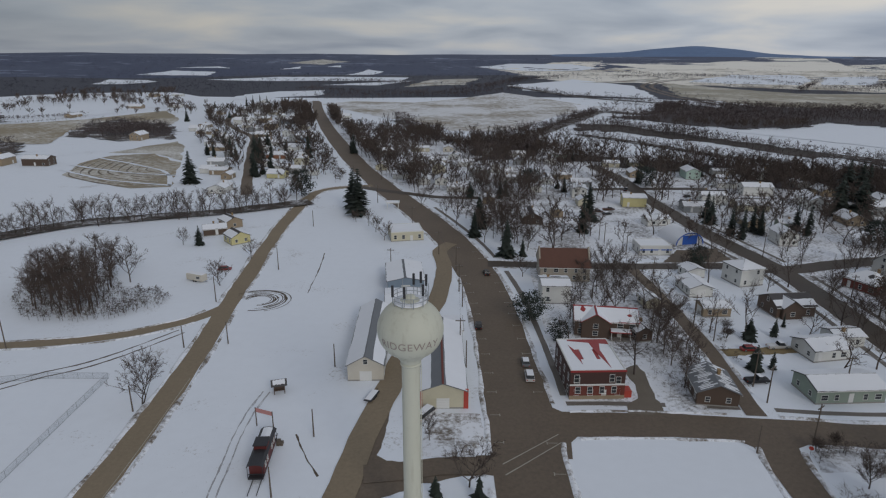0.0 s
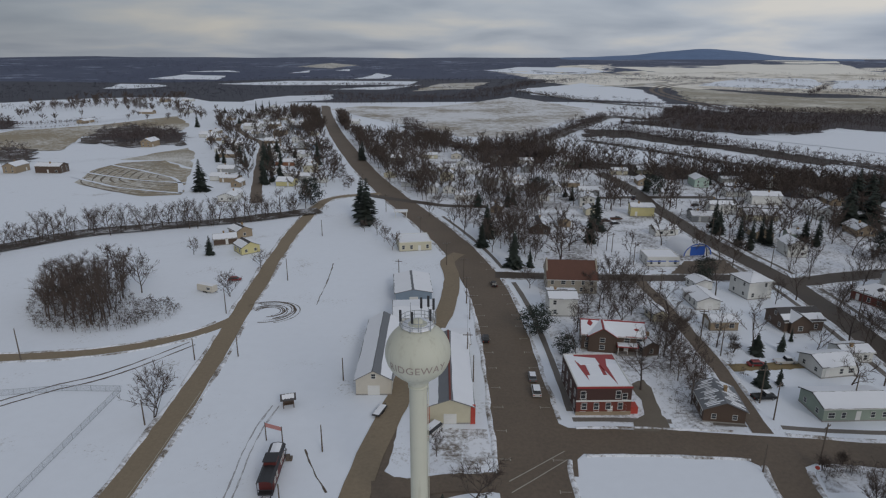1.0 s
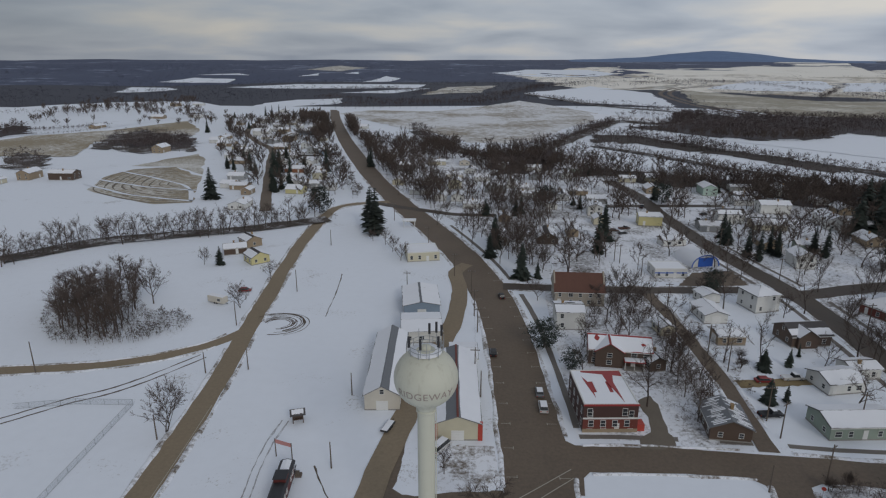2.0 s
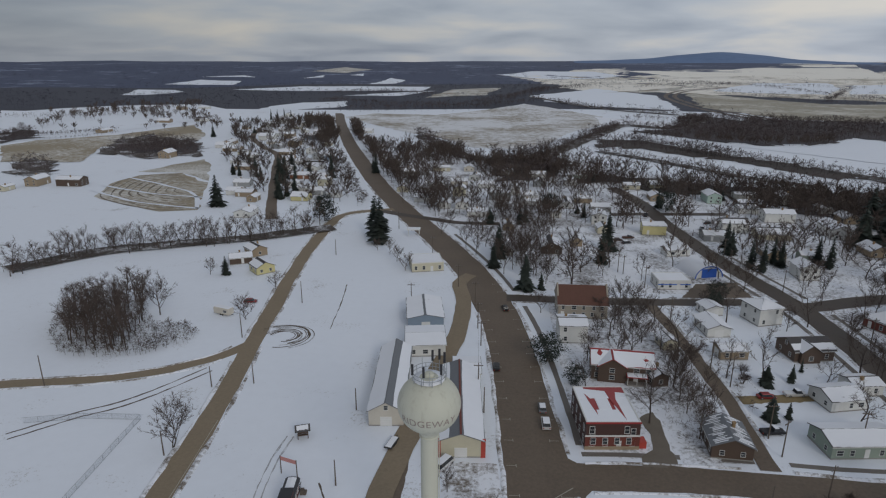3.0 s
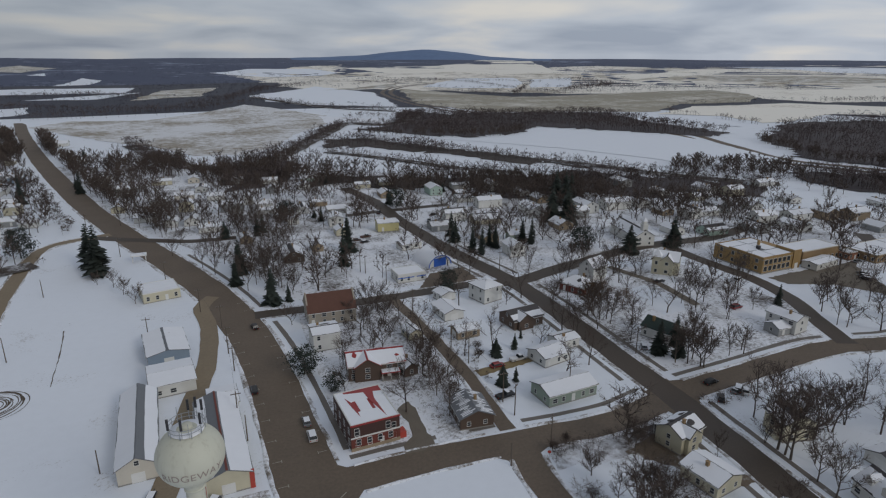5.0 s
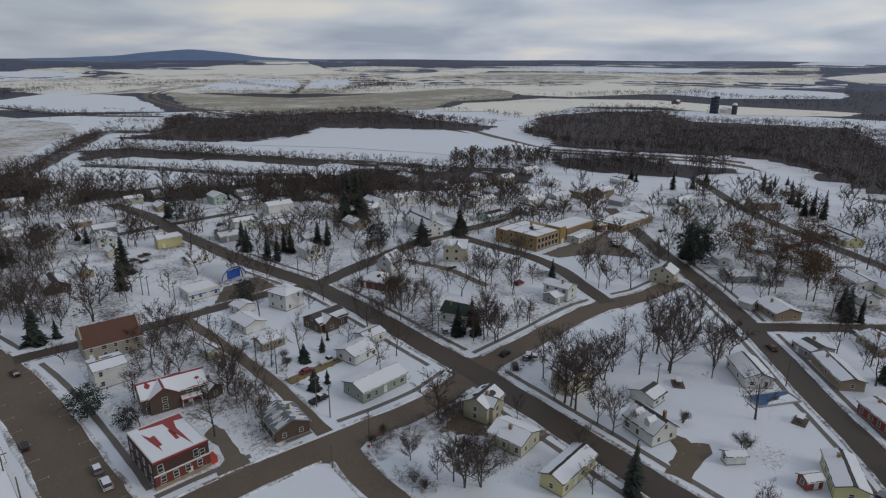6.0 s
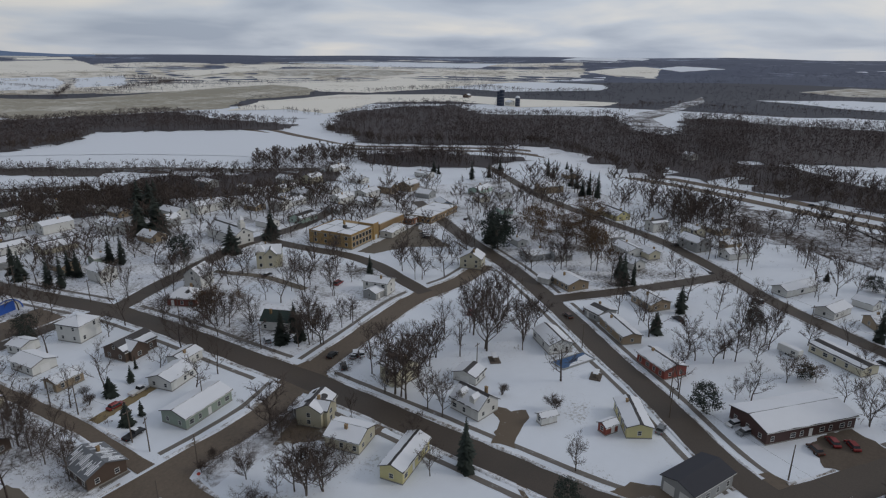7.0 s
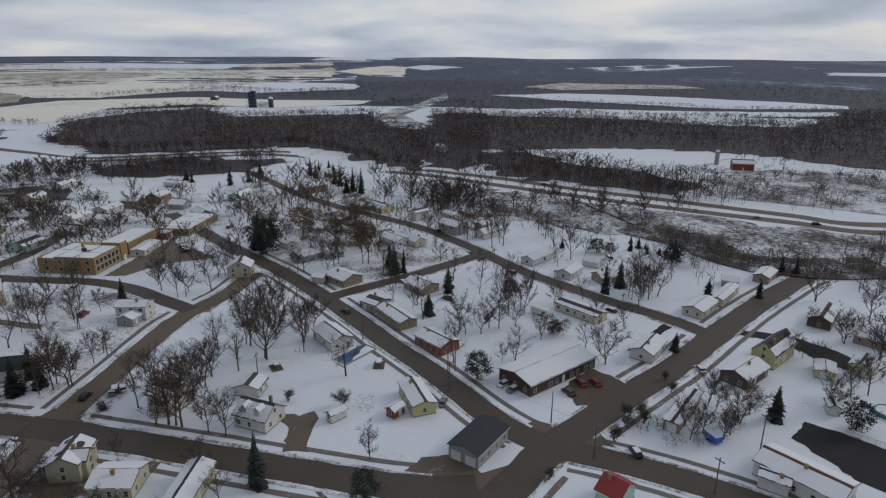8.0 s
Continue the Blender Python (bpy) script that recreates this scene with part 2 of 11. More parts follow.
# ---- building blocks ----
def smooth(r, a, b):
    u = min(1.0, max(0.0, (r - a) / (b - a)))
    return u * u * (3 - 2 * u)


def terrain(x, y):
    """Height of the land: level in town, rolling beyond, rising slowly to the horizon."""
    r = math.hypot(x, y)
    return 55 * smooth(r, 1500, 5200) + smooth(r, 500, 1200) * (5 * math.sin(x / 310 + 1) * math.cos(y / 270) + 3 * math.sin((x + y) / 170))


def mesh_of(name, verts, faces, mat, flat=True):
    me = bpy.data.meshes.new(name)
    me.from_pydata(verts, [], faces)
    for m in mat if isinstance(mat, (list, tuple)) else (mat,):
        me.materials.append(m)
    if not flat:
        me.polygons.foreach_set("use_smooth", [True] * len(me.polygons))
    me.update()
    return me


def part(name, data, parent, label="", m=None):
    """One mesh as a part of a thing or of a part."""
    ob = new(name, data)
    ob.parent = parent
    if m is not None:
        ob.matrix_basis = m
    if label:
        ob["label"] = label
    return ob


def thing(name, x, y, turn, label, category, group="", z=None):
    ob = new(name)
    ob.empty_display_size = 0.2
    ob.matrix_basis = pose(x, y, terrain(x, y) if z is None else z, 0, 0, turn)
    return tagged(ob, label, category, group)


class Shape:
    """Collects vertices and faces of one mesh."""

    def __init__(self):
        self.v, self.f = [], []

    def add(self, verts, faces):
        n = len(self.v)
        self.v += [tuple(p) for p in verts]
        self.f += [tuple(i + n for i in q) for q in faces]
        return self

    def box(self, x0, y0, z0, x1, y1, z1, taper=0.0):
        t = taper
        return self.add([(x0, y0, z0), (x1, y0, z0), (x1, y1, z0), (x0, y1, z0), (x0 + t, y0 + t, z1), (x1 - t, y0 + t, z1), (x1 - t, y1 - t, z1), (x0 + t, y1 - t, z1)],
                        [(3, 2, 1, 0), (4, 5, 6, 7), (0, 1, 5, 4), (1, 2, 6, 5), (2, 3, 7, 6), (3, 0, 4, 7)])

    def prism(self, outline, z0, z1):
        n = len(outline)
        return self.add([(x, y, z0) for x, y in outline] + [(x, y, z1) for x, y in outline],
                        [tuple(range(n - 1, -1, -1)), tuple(range(n, 2 * n))] + [(i, (i + 1) % n, (i + 1) % n + n, i + n) for i in range(n)])

    def tube(self, a, b, ra, rb, sides=6, caps=True):
        a, b = Vector(a), Vector(b)
        d = (b - a).normalized()
        u = d.orthogonal().normalized()
        w = d.cross(u)
        ring = [(math.cos(k * math.tau / sides), math.sin(k * math.tau / sides)) for k in range(sides)]
        vs = [a + (u * c + w * s) * ra for c, s in ring] + [b + (u * c + w * s) * rb for c, s in ring]
        fs = [(k, (k + 1) % sides, (k + 1) % sides + sides, k + sides) for k in range(sides)]
        if caps:
            fs += [tuple(range(sides - 1, -1, -1)), tuple(range(sides, 2 * sides))]
        return self.add(vs, fs)

    def lathe(self, profile, sides=32):
        vs = [(r * math.cos(k * math.tau / sides), r * math.sin(k * math.tau / sides), z) for r, z in profile for k in range(sides)]
        fs = [(i * sides + k, i * sides + (k + 1) % sides, (i + 1) * sides + (k + 1) % sides, (i + 1) * sides + k) for i in range(len(profile) - 1) for k in range(sides)]
        return self.add(vs, fs)

    def mesh(self, name, mat, flat=True):
        return mesh_of(name, self.v, self.f, mat, flat)


def curve_points(points, step=4.0):
    """A smooth line through the points (Catmull-Rom), in steps of about that length."""
    p = [Vector((*q, 0)) for q in points]
    p = [2 * p[0] - p[1]] + p + [2 * p[-1] - p[-2]]
    out = []
    for a, b, c, d in zip(p, p[1:], p[2:], p[3:]):
        n = max(1, int((c - b).length / step))
        for k in range(n):
            t = k / n
            out.append(0.5 * ((2 * b) + (c - a) * t + (2 * a - 5 * b + 4 * c - d) * t * t + (3 * b - a - 3 * c + d) * t ** 3))
    return out + [p[-2]]


def ribbon(name, points, width, lift, mat, label, category="", kind="structure", ragged=0.12, offset=0.0, step=4.0, thick=0.0, seed=1, gaps=()):
    """A strip of ground cover along a line, with ragged edges; thick: a raised bank with a rounded section."""
    rnd = random.Random(seed)
    line = curve_points(points, step)
    vs, fs, w0, w1 = [], [], 0.0, 0.0
    across = 5 if thick else 3
    for k, p in enumerate(line):
        d = (line[min(k + 1, len(line) - 1)] - line[max(k - 1, 0)]).normalized()
        side = Vector((d.y, -d.x, 0))
        w0, w1 = 0.5 * w0 + rnd.uniform(-ragged, ragged), 0.5 * w1 + rnd.uniform(-ragged, ragged)
        h = thick * rnd.uniform(0.5, 1.2)
        for j in range(across):
            s = j / (across - 1)
            o = offset - width / 2 - w0 + (width + w0 + w1) * s
            q = p + side * o
            vs.append((q.x, q.y, terrain(q.x, q.y) + lift + h * math.sin(math.pi * s)))
        if k and not any(a < k / len(line) < b for a, b in gaps):
            for j in range(across - 1):
                q = (k - 1) * across + j, (k - 1) * across + j + 1, k * across + j + 1, k * across + j
                a, b, c, e = (vs[i] for i in q)
                # leave out pieces that fold over on the inside of a bend
                if (b[0] - a[0]) * (c[1] - b[1]) > (b[1] - a[1]) * (c[0] - b[0]) and (e[0] - c[0]) * (a[1] - e[1]) > (e[1] - c[1]) * (a[0] - e[0]):
                    fs.append(q)
    ob = new(name, mesh_of(name, vs, fs, mat, flat=False))
    return tagged(ob, label, category, kind=kind)


FIELDS = []


def sheet(name, mat, corners, lift, label, kind="structure", wobble=0.0, longest=60.0, seed=3):
    """A patch of ground cover laid over the land."""
    if name == "field":
        FIELDS.append(corners)
    rnd = random.Random(seed)
    bm = bmesh.new()
    ring = []
    n = len(corners)
    for k in range(n):
        a, b = Vector(corners[k]), Vector(corners[(k + 1) % n])
        m = max(1, int((b - a).length / max(6.0 if longest > 20 else 1.2, longest / 4)))
        for j in range(m):
            q = a.lerp(b, j / m)
            ring.append(bm.verts.new((q.x + rnd.uniform(-wobble, wobble), q.y + rnd.uniform(-wobble, wobble), 0)))
    f = bm.faces.new(ring)
    if f.normal.z < 0 or f.calc_area() and f.normal.z < 0:
        f.normal_flip()
    bmesh.ops.triangulate(bm, faces=bm.faces[:])
    for _ in range(7 if longest > 20 else 0):
        long_edges = [e for e in bm.edges if e.calc_length() > longest and not e.is_boundary]
        if not long_edges:
            break
        bmesh.ops.subdivide_edges(bm, edges=long_edges, cuts=1, use_grid_fill=False)
        bmesh.ops.triangulate(bm, faces=[q for q in bm.faces if len(q.verts) > 3])
    for v in bm.verts:
        v.co.z = terrain(v.co.x, v.co.y) + lift
    bm.normal_update()
    for q in bm.faces:
        if q.normal.z < 0:
            q.normal_flip()
    me = bpy.data.meshes.new(name)
    bm.to_mesh(me)
    bm.free()
    me.materials.append(mat)
    return tagged(new(name, me), label, kind=kind)


# ---- the land: one sheet to the horizon ----
def build_ground():
    rings, sectors = [0.0], 120
    r = 6.0
    while r < 4950:
        rings.append(r)
        r *= 1.045
        r = r if r > rings[-1] + 6 else rings[-1] + 6
    rings.append(4960.0)
    vs, fs, mats = [], [], []
    for r in rings:
        for k in range(sectors):
            x, y = r * math.cos(k * math.tau / sectors), r * math.sin(k * math.tau / sectors)
            vs.append((x, y, terrain(x, y)))
    for i in range(len(rings) - 1):
        for k in range(sectors):
            j = (k + 1) % sectors
            fs.append((i * sectors + k, (i + 1) * sectors + k, (i + 1) * sectors + j, i * sectors + j))
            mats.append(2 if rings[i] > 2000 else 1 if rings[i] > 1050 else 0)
    # the outer rings take bluer materials, with the haze of distance painted in
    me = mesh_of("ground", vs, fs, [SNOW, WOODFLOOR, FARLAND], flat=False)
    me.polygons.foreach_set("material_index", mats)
    return tagged(new("ground", me), "snow-covered ground with dry grass showing through", "ground", kind="structure")


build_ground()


def build_hill():
    """The one high hill on the horizon, far beyond the fields, its haze painted in as blue."""
    vs, fs = [], []
    n, m = 60, 10
    for i in range(n + 1):
        u = i / n
        b = radians(-5.5) + (radians(-29.0) - radians(-5.5)) * u
        top = 48 * math.exp(-((u - 0.52) / 0.2) ** 2) + 16 * math.exp(-((u - 0.42) / 0.3) ** 2) + 1.5 * math.sin(u * 40)
        for j in range(m + 1):
            r = 4300 + 62 * j
            s = j / m
            x, y = -math.sin(b) * r, math.cos(b) * r
            vs.append((x, y, terrain(x, y) - 2 + (top + 8) * math.sin(s * math.pi / 2) ** 1.3 * math.sin(math.pi * min(1, max(0, u))) ** 0.4))
    for i in range(n):
        for j in range(m):
            a = i * (m + 1) + j
            fs.append((a, a + m + 1, a + m + 2, a + 1))
    return tagged(new("backdrop_hill", mesh_of("backdrop_hill", vs, fs, HILLSIDE, flat=False)), "long wooded hill on the far horizon, painted haze-blue", "hill", kind="structure")


build_hill()

# ---- kinds of things ----
STREETS = {}


def road(name, points, width, lift):
    STREETS[name] = [(p.x, p.y) for p in curve_points(points, 4.0)], width
    sanded = name in ("main_street", "cross_street", "south_street", "alley", "bypass_road", "branch_road", "alley_west", "tower_drive", "subdivision_street", "county_highway", "county_highway_far")
    ribbon(name, points, width, lift, (TANROAD if name in ("bypass_road", "branch_road", "alley_west") else ASPHALT) if sanded else WETROAD, "sanded brown-grey asphalt road cleared of snow" if sanded else "wet dark asphalt street cleared of snow", "road", ragged=0.25, seed=len(name))


def on_street(x, y, room, but=""):
    return any(abs(x - px) < 14 and abs(y - py) < 14 and math.hypot(x - px, y - py) < math.hypot(w / 2 + room, 2.0)
               for n, (line, w) in STREETS.items() if n != but for px, py in line)


PAVED = []
CAR_PARK = [(150, -1.5), (157.6, 2.0), (166.2, -1.7), (171, -7), (167, -12.5), (160, -18.5), (152, -12)]


def banks(name, points, width, side, off=0.6, wide=1.3, high=0.35, what="snow_bank", mat=None, lift=0.0, label="ploughed ridge of dirty snow along the road", room=0.8, seed=1):
    """A strip beside a road that stops at crossings."""
    run, k = [], 0
    line = curve_points(points, 3.0)
    for i, p in enumerate(line + [None]):
        ok = False
        if p is not None:
            d = (line[min(i + 1, len(line) - 1)] - line[max(i - 1, 0)]).normalized()
            q = p + Vector((d.y, -d.x, 0)) * side * (width / 2 + off)
            ok = not on_street(q.x, q.y, room, name) and not inside((q.x, q.y), CAR_PARK)
            if what == "pavement":
                # where two pavements would cross, the later one ends
                ok = ok and not any(other != (name, side) and math.hypot(q.x - x, q.y - y) < 2.4 for x, y, other in PAVED)
                if ok:
                    PAVED.append((q.x, q.y, (name, side)))
        if ok:
            run.append((q.x, q.y))
        if not ok and len(run) > 3:
            ribbon(what, run, wide, 0.012 + lift, mat or BANK, label, what.replace("_", " "), ragged=0.3 if high else 0.1, step=2.5, thick=high, seed=seed + k)
            k += 1
        if not ok:
            run = []


SHARED = {}
FOOTPRINTS = []


def on_house(x, y, room):
    for hx, hy, a, l, w in FOOTPRINTS:
        dx, dy = x - hx, y - hy
        if abs(dx) < 40 and abs(dy) < 40 and abs(dx * math.cos(a) + dy * math.sin(a)) < l / 2 + room and abs(dy * math.cos(a) - dx * math.sin(a)) < w / 2 + room:
            return True
    return False


def window_meshes(w, h):
    """A frame of four bars with a sill and a meeting rail, and its pane; set in a wall that faces -y."""
    if (w, h) not in SHARED:
        s, b = Shape(), 0.065
        s.box(-w / 2 - b, -0.06, -h / 2, -w / 2, 0.03, h / 2)
        s.box(w / 2, -0.06, -h / 2, w / 2 + b, 0.03, h / 2)
        s.box(-w / 2 - b, -0.06, h / 2, w / 2 + b, 0.03, h / 2 + b)
        s.box(-w / 2 - b - 0.04, -0.10, -h / 2 - b, w / 2 + b + 0.04, 0.03, -h / 2)
        s.box(-w / 2, -0.045, -0.03, w / 2, 0.0, 0.03)
        SHARED[w, h] = s.mesh("window", TRIM), Shape().box(-w / 2, -0.02, -h / 2, w / 2, 0.01, h / 2).mesh("pane", GLASS)
    return SHARED[w, h]


def joined_window(w, h, b):
    s = Shape().box(-w / 2 - b, -0.05, -h / 2 - b, w / 2 + b, 0.03, h / 2 + b).box(-w / 2, -0.07, -h / 2, w / 2, -0.03, h / 2)
    return s.v, s.f


def add_window(owner, x, y, z, turn, w=0.9, h=1.3):
    frame_me, pane_me = window_meshes(w, h)
    if math.hypot(*owner.matrix_basis.translation[:2]) > 265:
        # far off: frame and pane in one
        if ("far", w, h) not in SHARED:
            b = 0.1
            SHARED["far", w, h] = mesh_of("window", *joined_window(w, h, b), [TRIM, GLASS])
            SHARED["far", w, h].polygons.foreach_set("material_index", [0] * 6 + [1] * 6)
        part("window", SHARED["far", w, h], owner, m=pose(x, y, z, 0, 0, turn))
        return
    win = part("window", frame_me, owner, m=pose(x, y, z, 0, 0, turn))
    part("pane", pane_me, win)


def add_door(owner, x, y, z, turn, w=0.95, h=2.05, mat=None):
    key = "door", w, h, mat.name if mat else ""
    if key not in SHARED:
        # frame and panels follow one stepped outline, so that the door is a single piece
        s, n = Shape(), max(2, int(h / 0.5))
        steps = [(0.0, -0.05)]
        for k in range(n):
            steps += [((k + 0.06) * h / n, -0.05), ((k + 0.1) * h / n, -0.075), ((k + 0.9) * h / n, -0.075), ((k + 0.94) * h / n, -0.05)]
        steps += [(h, -0.05), (h, -0.09), (h + 0.1, -0.09), (h + 0.1, 0.02), (0.0, 0.02)]
        m = len(steps)
        s.add([(sx * (w / 2 + 0.06), y0, z0) for sx in (-1, 1) for z0, y0 in steps], [tuple(range(m)), tuple(range(2 * m - 1, m - 1, -1))] + [(j, j + m, (j + 1) % m + m, (j + 1) % m) for j in range(m)])
        SHARED[key] = s.mesh("door", mat or TRIM)
    part("garage_door" if w > 2 else "door", SHARED[key], owner, m=pose(x, y, z, 0, 0, turn))


def wall_mesh(L, W, h, rise, mat, hip=False):
    """Walls of a house as one closed body, with gables at both ends of the ridge (along x)."""
    x, y = L / 2, W / 2
    s = Shape()
    if hip or rise == 0:
        s.box(-x, -y, 0, x, y, h)
    else:
        v = [(-x, -y, 0), (x, -y, 0), (x, y, 0), (-x, y, 0), (-x, -y, h), (x, -y, h), (x, y, h), (-x, y, h), (-x, 0, h + rise), (x, 0, h + rise)]
        s.add(v, [(3, 2, 1, 0), (0, 1, 5, 4), (2, 3, 7, 6), (1, 2, 6, 9, 5), (3, 0, 4, 8, 7), (4, 5, 9, 8), (6, 7, 8, 9)])
    return s.mesh("wall", mat)


def slope_slab(L, W, h, pitch, over, thick, lift, side, rnd=None, inset=(0, 0, 0), hip=False):
    """One roof slope (side -1 or 1 of the ridge), as a slab. inset: how far it stays off ends, ridge and eave; rnd roughens its edges."""
    ends, top, low = inset
    s, n = Shape(), 14 if rnd else 1
    half = W / 2 + over
    rise = pitch * W / 2
    rows = []
    for k in range(n + 1):
        u = -1 + 2 * k / n
        j = (lambda a: rnd.uniform(-a, a)) if rnd else (lambda a: 0.0)
        y0, y1 = top + abs(j(0.12)), half - low + j(0.14)
        if k in (0, n) and rnd:
            y0, y1 = y0 + 0.1, y1 - 0.1
        for y in (y0, y1):
            z = h + rise - pitch * y + lift
            e = L / 2 + over - ends
            if hip:
                e = max(0.05, L / 2 + over - (half - y) - ends)
            rows.append((u * e + (j(0.1) if 0 < k < n else 0), side * y, z))
    m = len(rows)
    faces = []
    for k in range(n):
        a, b, c, d = 2 * k, 2 * k + 1, 2 * k + 3, 2 * k + 2
        faces += [(a, b, c, d), (d + m, c + m, b + m, a + m), (a, d, d + m, a + m), (b, b + m, c + m, c)]
    e0, e1 = 2 * n, 2 * n + 1
    faces += [(0, m, m + 1, 1), (e0, e1, e1 + m, e0 + m)]
    s.add([(x, y, z + thick) for x, y, z in rows] + rows, [f if side < 0 else f[::-1] for f in faces])
    return s


def hip_end(L, W, h, pitch, over, thick, lift, end):
    half, rise = W / 2 + over, pitch * W / 2
    e = L / 2 + over
    z0, z1 = h - pitch * over + lift, h + rise + lift
    v = [(end * e, -half, z0), (end * e, half, z0), (end * (e - half), 0, z1)]
    v += [(x, y, z + thick) for x, y, z in v]
    f = [(0, 1, 2), (5, 4, 3), (0, 3, 4, 1), (1, 4, 5, 2), (2, 5, 3, 0)]
    return Shape().add(v, f if end < 0 else [q[::-1] for q in f])


def roof_parts(owner, L, W, h, pitch, cover, rmat, rnd, hip=False, over=0.4, ridge_bare=False, streaks=False):
    for side in (-1, 1):
        part("roof", slope_slab(L, W, h, pitch, over, 0.14, 0.0, side, hip=hip).mesh("roof", rmat), owner)
    if hip:
        for end in (-1, 1):
            part("roof", hip_end(L, W, h, pitch, over, 0.14, 0.0, end).mesh("roof", rmat), owner)
    if cover <= 0.02:
        return
    if streaks:
        n = int(L / 0.55)
        for side in (-1, 1):
            for k in range(n):
                s = Shape()
                x = -L / 2 + (k + 0.2) * L / n
                a, b = rnd.uniform(0.1, W * 0.2), W / 2 * rnd.uniform(0.55, 1.05)
                w = rnd.uniform(0.12, 0.38)
                v = [(x, a, 0), (x + w, a, 0), (x + w, b, 0), (x, b, 0)]
                v = [(px, side * py, h + pitch * (W / 2 - py) + 0.145 + d) for d in (0, 0.06) for px, py, _ in v]
                s.add(v, [(0, 1, 2, 3), (4, 5, 6, 7), (0, 4, 5, 1), (1, 5, 6, 2), (2, 6, 7, 3), (3, 7, 4, 0)])
                part("roof_snow", s.mesh("roof_snow", ROOFSNOW), owner)
        return
    bare = rnd.choice((-1, 1))
    for side in (-1, 1):
        gone = (1 - cover) * W * (0.9 if side == bare else 0.25)
        top = (0.05 + gone * rnd.uniform(0.5, 1)) if not (ridge_bare and side == bare) else 0.35 + gone * 1.2
        top = min(top, W * 0.38)
        r = slope_slab(L, W, h, pitch, over, 0.1, 0.145, side, rnd, (0.1, top, 0.06 + gone * 0.15), hip)
        part("roof_snow", r.mesh("roof_snow", ROOFSNOW), owner)
    if hip:
        for end in (-1, 1):
            part("roof_snow", hip_end(L - 0.3, W - 0.3, h, pitch, over, 0.1, 0.145, end).mesh("roof_snow", ROOFSNOW), owner)


def house(x, y, turn, L, W, h, wall, roof, pitch, cover, rmat, label="", seed=None, cross=0.0, dormers=0, ridge_bare=False, streaks=False,
          steeple=False, doors=0, piers=False, name="house", category="house", chimney=True, openings=True, bald=None, porch=None, tower=False):
    """A house with its ridge along its own x. cross: a cross gable, as a share of the length; cover: how much snow lies on the roof."""
    rnd = random.Random(seed if seed is not None else int(x * 31 + y * 17))
    state = "a bare" if cover < 0.1 else "a partly snowy" if cover < 0.75 else "a snow-covered"
    colour = dict(pale="weathered white", maroon="dark maroon", mint="mint green", stone="grey stone", brick="yellow brick", rust="rust-coloured", tan="tan").get(wall, wall)
    base = thing(name, x, y, turn, label or f"{colour} {'two-storey' if h > 4.4 else 'single-storey'} {name.replace('_', ' ')} with {state} {'hip ' if roof == 'hip' else ''}roof", category)
    FOOTPRINTS.append((x, y, radians(turn), L, W))
    hip, rise = roof == "hip", pitch * W / 2
    part("foundation", Shape().box(-L / 2 - 0.05, -W / 2 - 0.05, -0.1, L / 2 + 0.05, W / 2 + 0.05, 0.3).mesh("foundation", CONCRETE), base)
    part("wall", wall_mesh(L, W, h, rise, WALLS[wall], hip), base)
    roof_parts(base, L, W, h, pitch, cover, rmat, rnd, hip, 0.4, ridge_bare, streaks)
    # fascia boards along both eaves
    for side in (-1, 1):
        zz = h - pitch * 0.4
        part("fascia", Shape().box(-L / 2 - 0.42, side * (W / 2 + 0.4) - 0.03, zz - 0.1, L / 2 + 0.42, side * (W / 2 + 0.4) + 0.03, zz + 0.1).mesh("fascia", TRIM), base)
    if chimney and name == "house" and rnd.random() < 0.7:
        cx, cy = rnd.uniform(-0.3, 0.3) * L, rnd.choice((-1, 1)) * rnd.uniform(0.05, 0.2) * W
        zt = h + rise + 0.7
        part("chimney", Shape().box(cx - 0.35, cy - 0.3, h, cx + 0.35, cy + 0.3, zt).box(cx - 0.42, cy - 0.37, zt, cx + 0.42, cy + 0.37, zt + 0.12).mesh("chimney", WALLS["brick"]), base, "brick chimney")
    if openings:
        levels = [1.55] if h < 4.4 else [1.5, h - 1.15]
        for side in (-1, 1):
            n = max(1, int(L / (3.0 if math.hypot(x, y) < 260 else 5.0)))
            door_at = rnd.randrange(n) if doors == 0 else -1
            for zi, zz in enumerate(levels):
                for k in range(n):
                    px = -L / 2 + (k + 0.5 + rnd.uniform(-0.12, 0.12)) * L / n
                    t = 0 if side < 0 else 180
                    if zi == 0 and k == door_at and side < 0:
                        add_door(base, px, side * W / 2, 0.3, t)
                    elif rnd.random() < (0.9 if math.hypot(x, y) < 260 else 0.33 if math.hypot(x, y) < 330 else 0.16):
                        add_window(base, px, side * W / 2, zz, t, *rnd.choice(((0.9, 1.3), (1.4, 1.2), (0.9, 1.3))))
            m = max(1, int(W / 3.6))
            for zi, zz in enumerate(levels + ([h + rise * 0.35] if rise > 2.2 and not hip else [])):
                for k in range(m if zi < len(levels) else 1):
                    py = 0 if m == 1 or zi >= len(levels) else -W / 2 + (k + 0.5) * W / m
                    if doors and side < 0 and zi == 0:
                        continue
                    add_window(base, side * L / 2, py, zz, 90 * side, 0.9, 1.1)
        if doors:
            dw = min(2.6, W / doors - 0.6)
            for k in range(doors):
                add_door(base, -L / 2, -W / 2 + (k + 0.5) * W / doors, 0.05, -90, dw, min(2.3, h - 0.5), None)
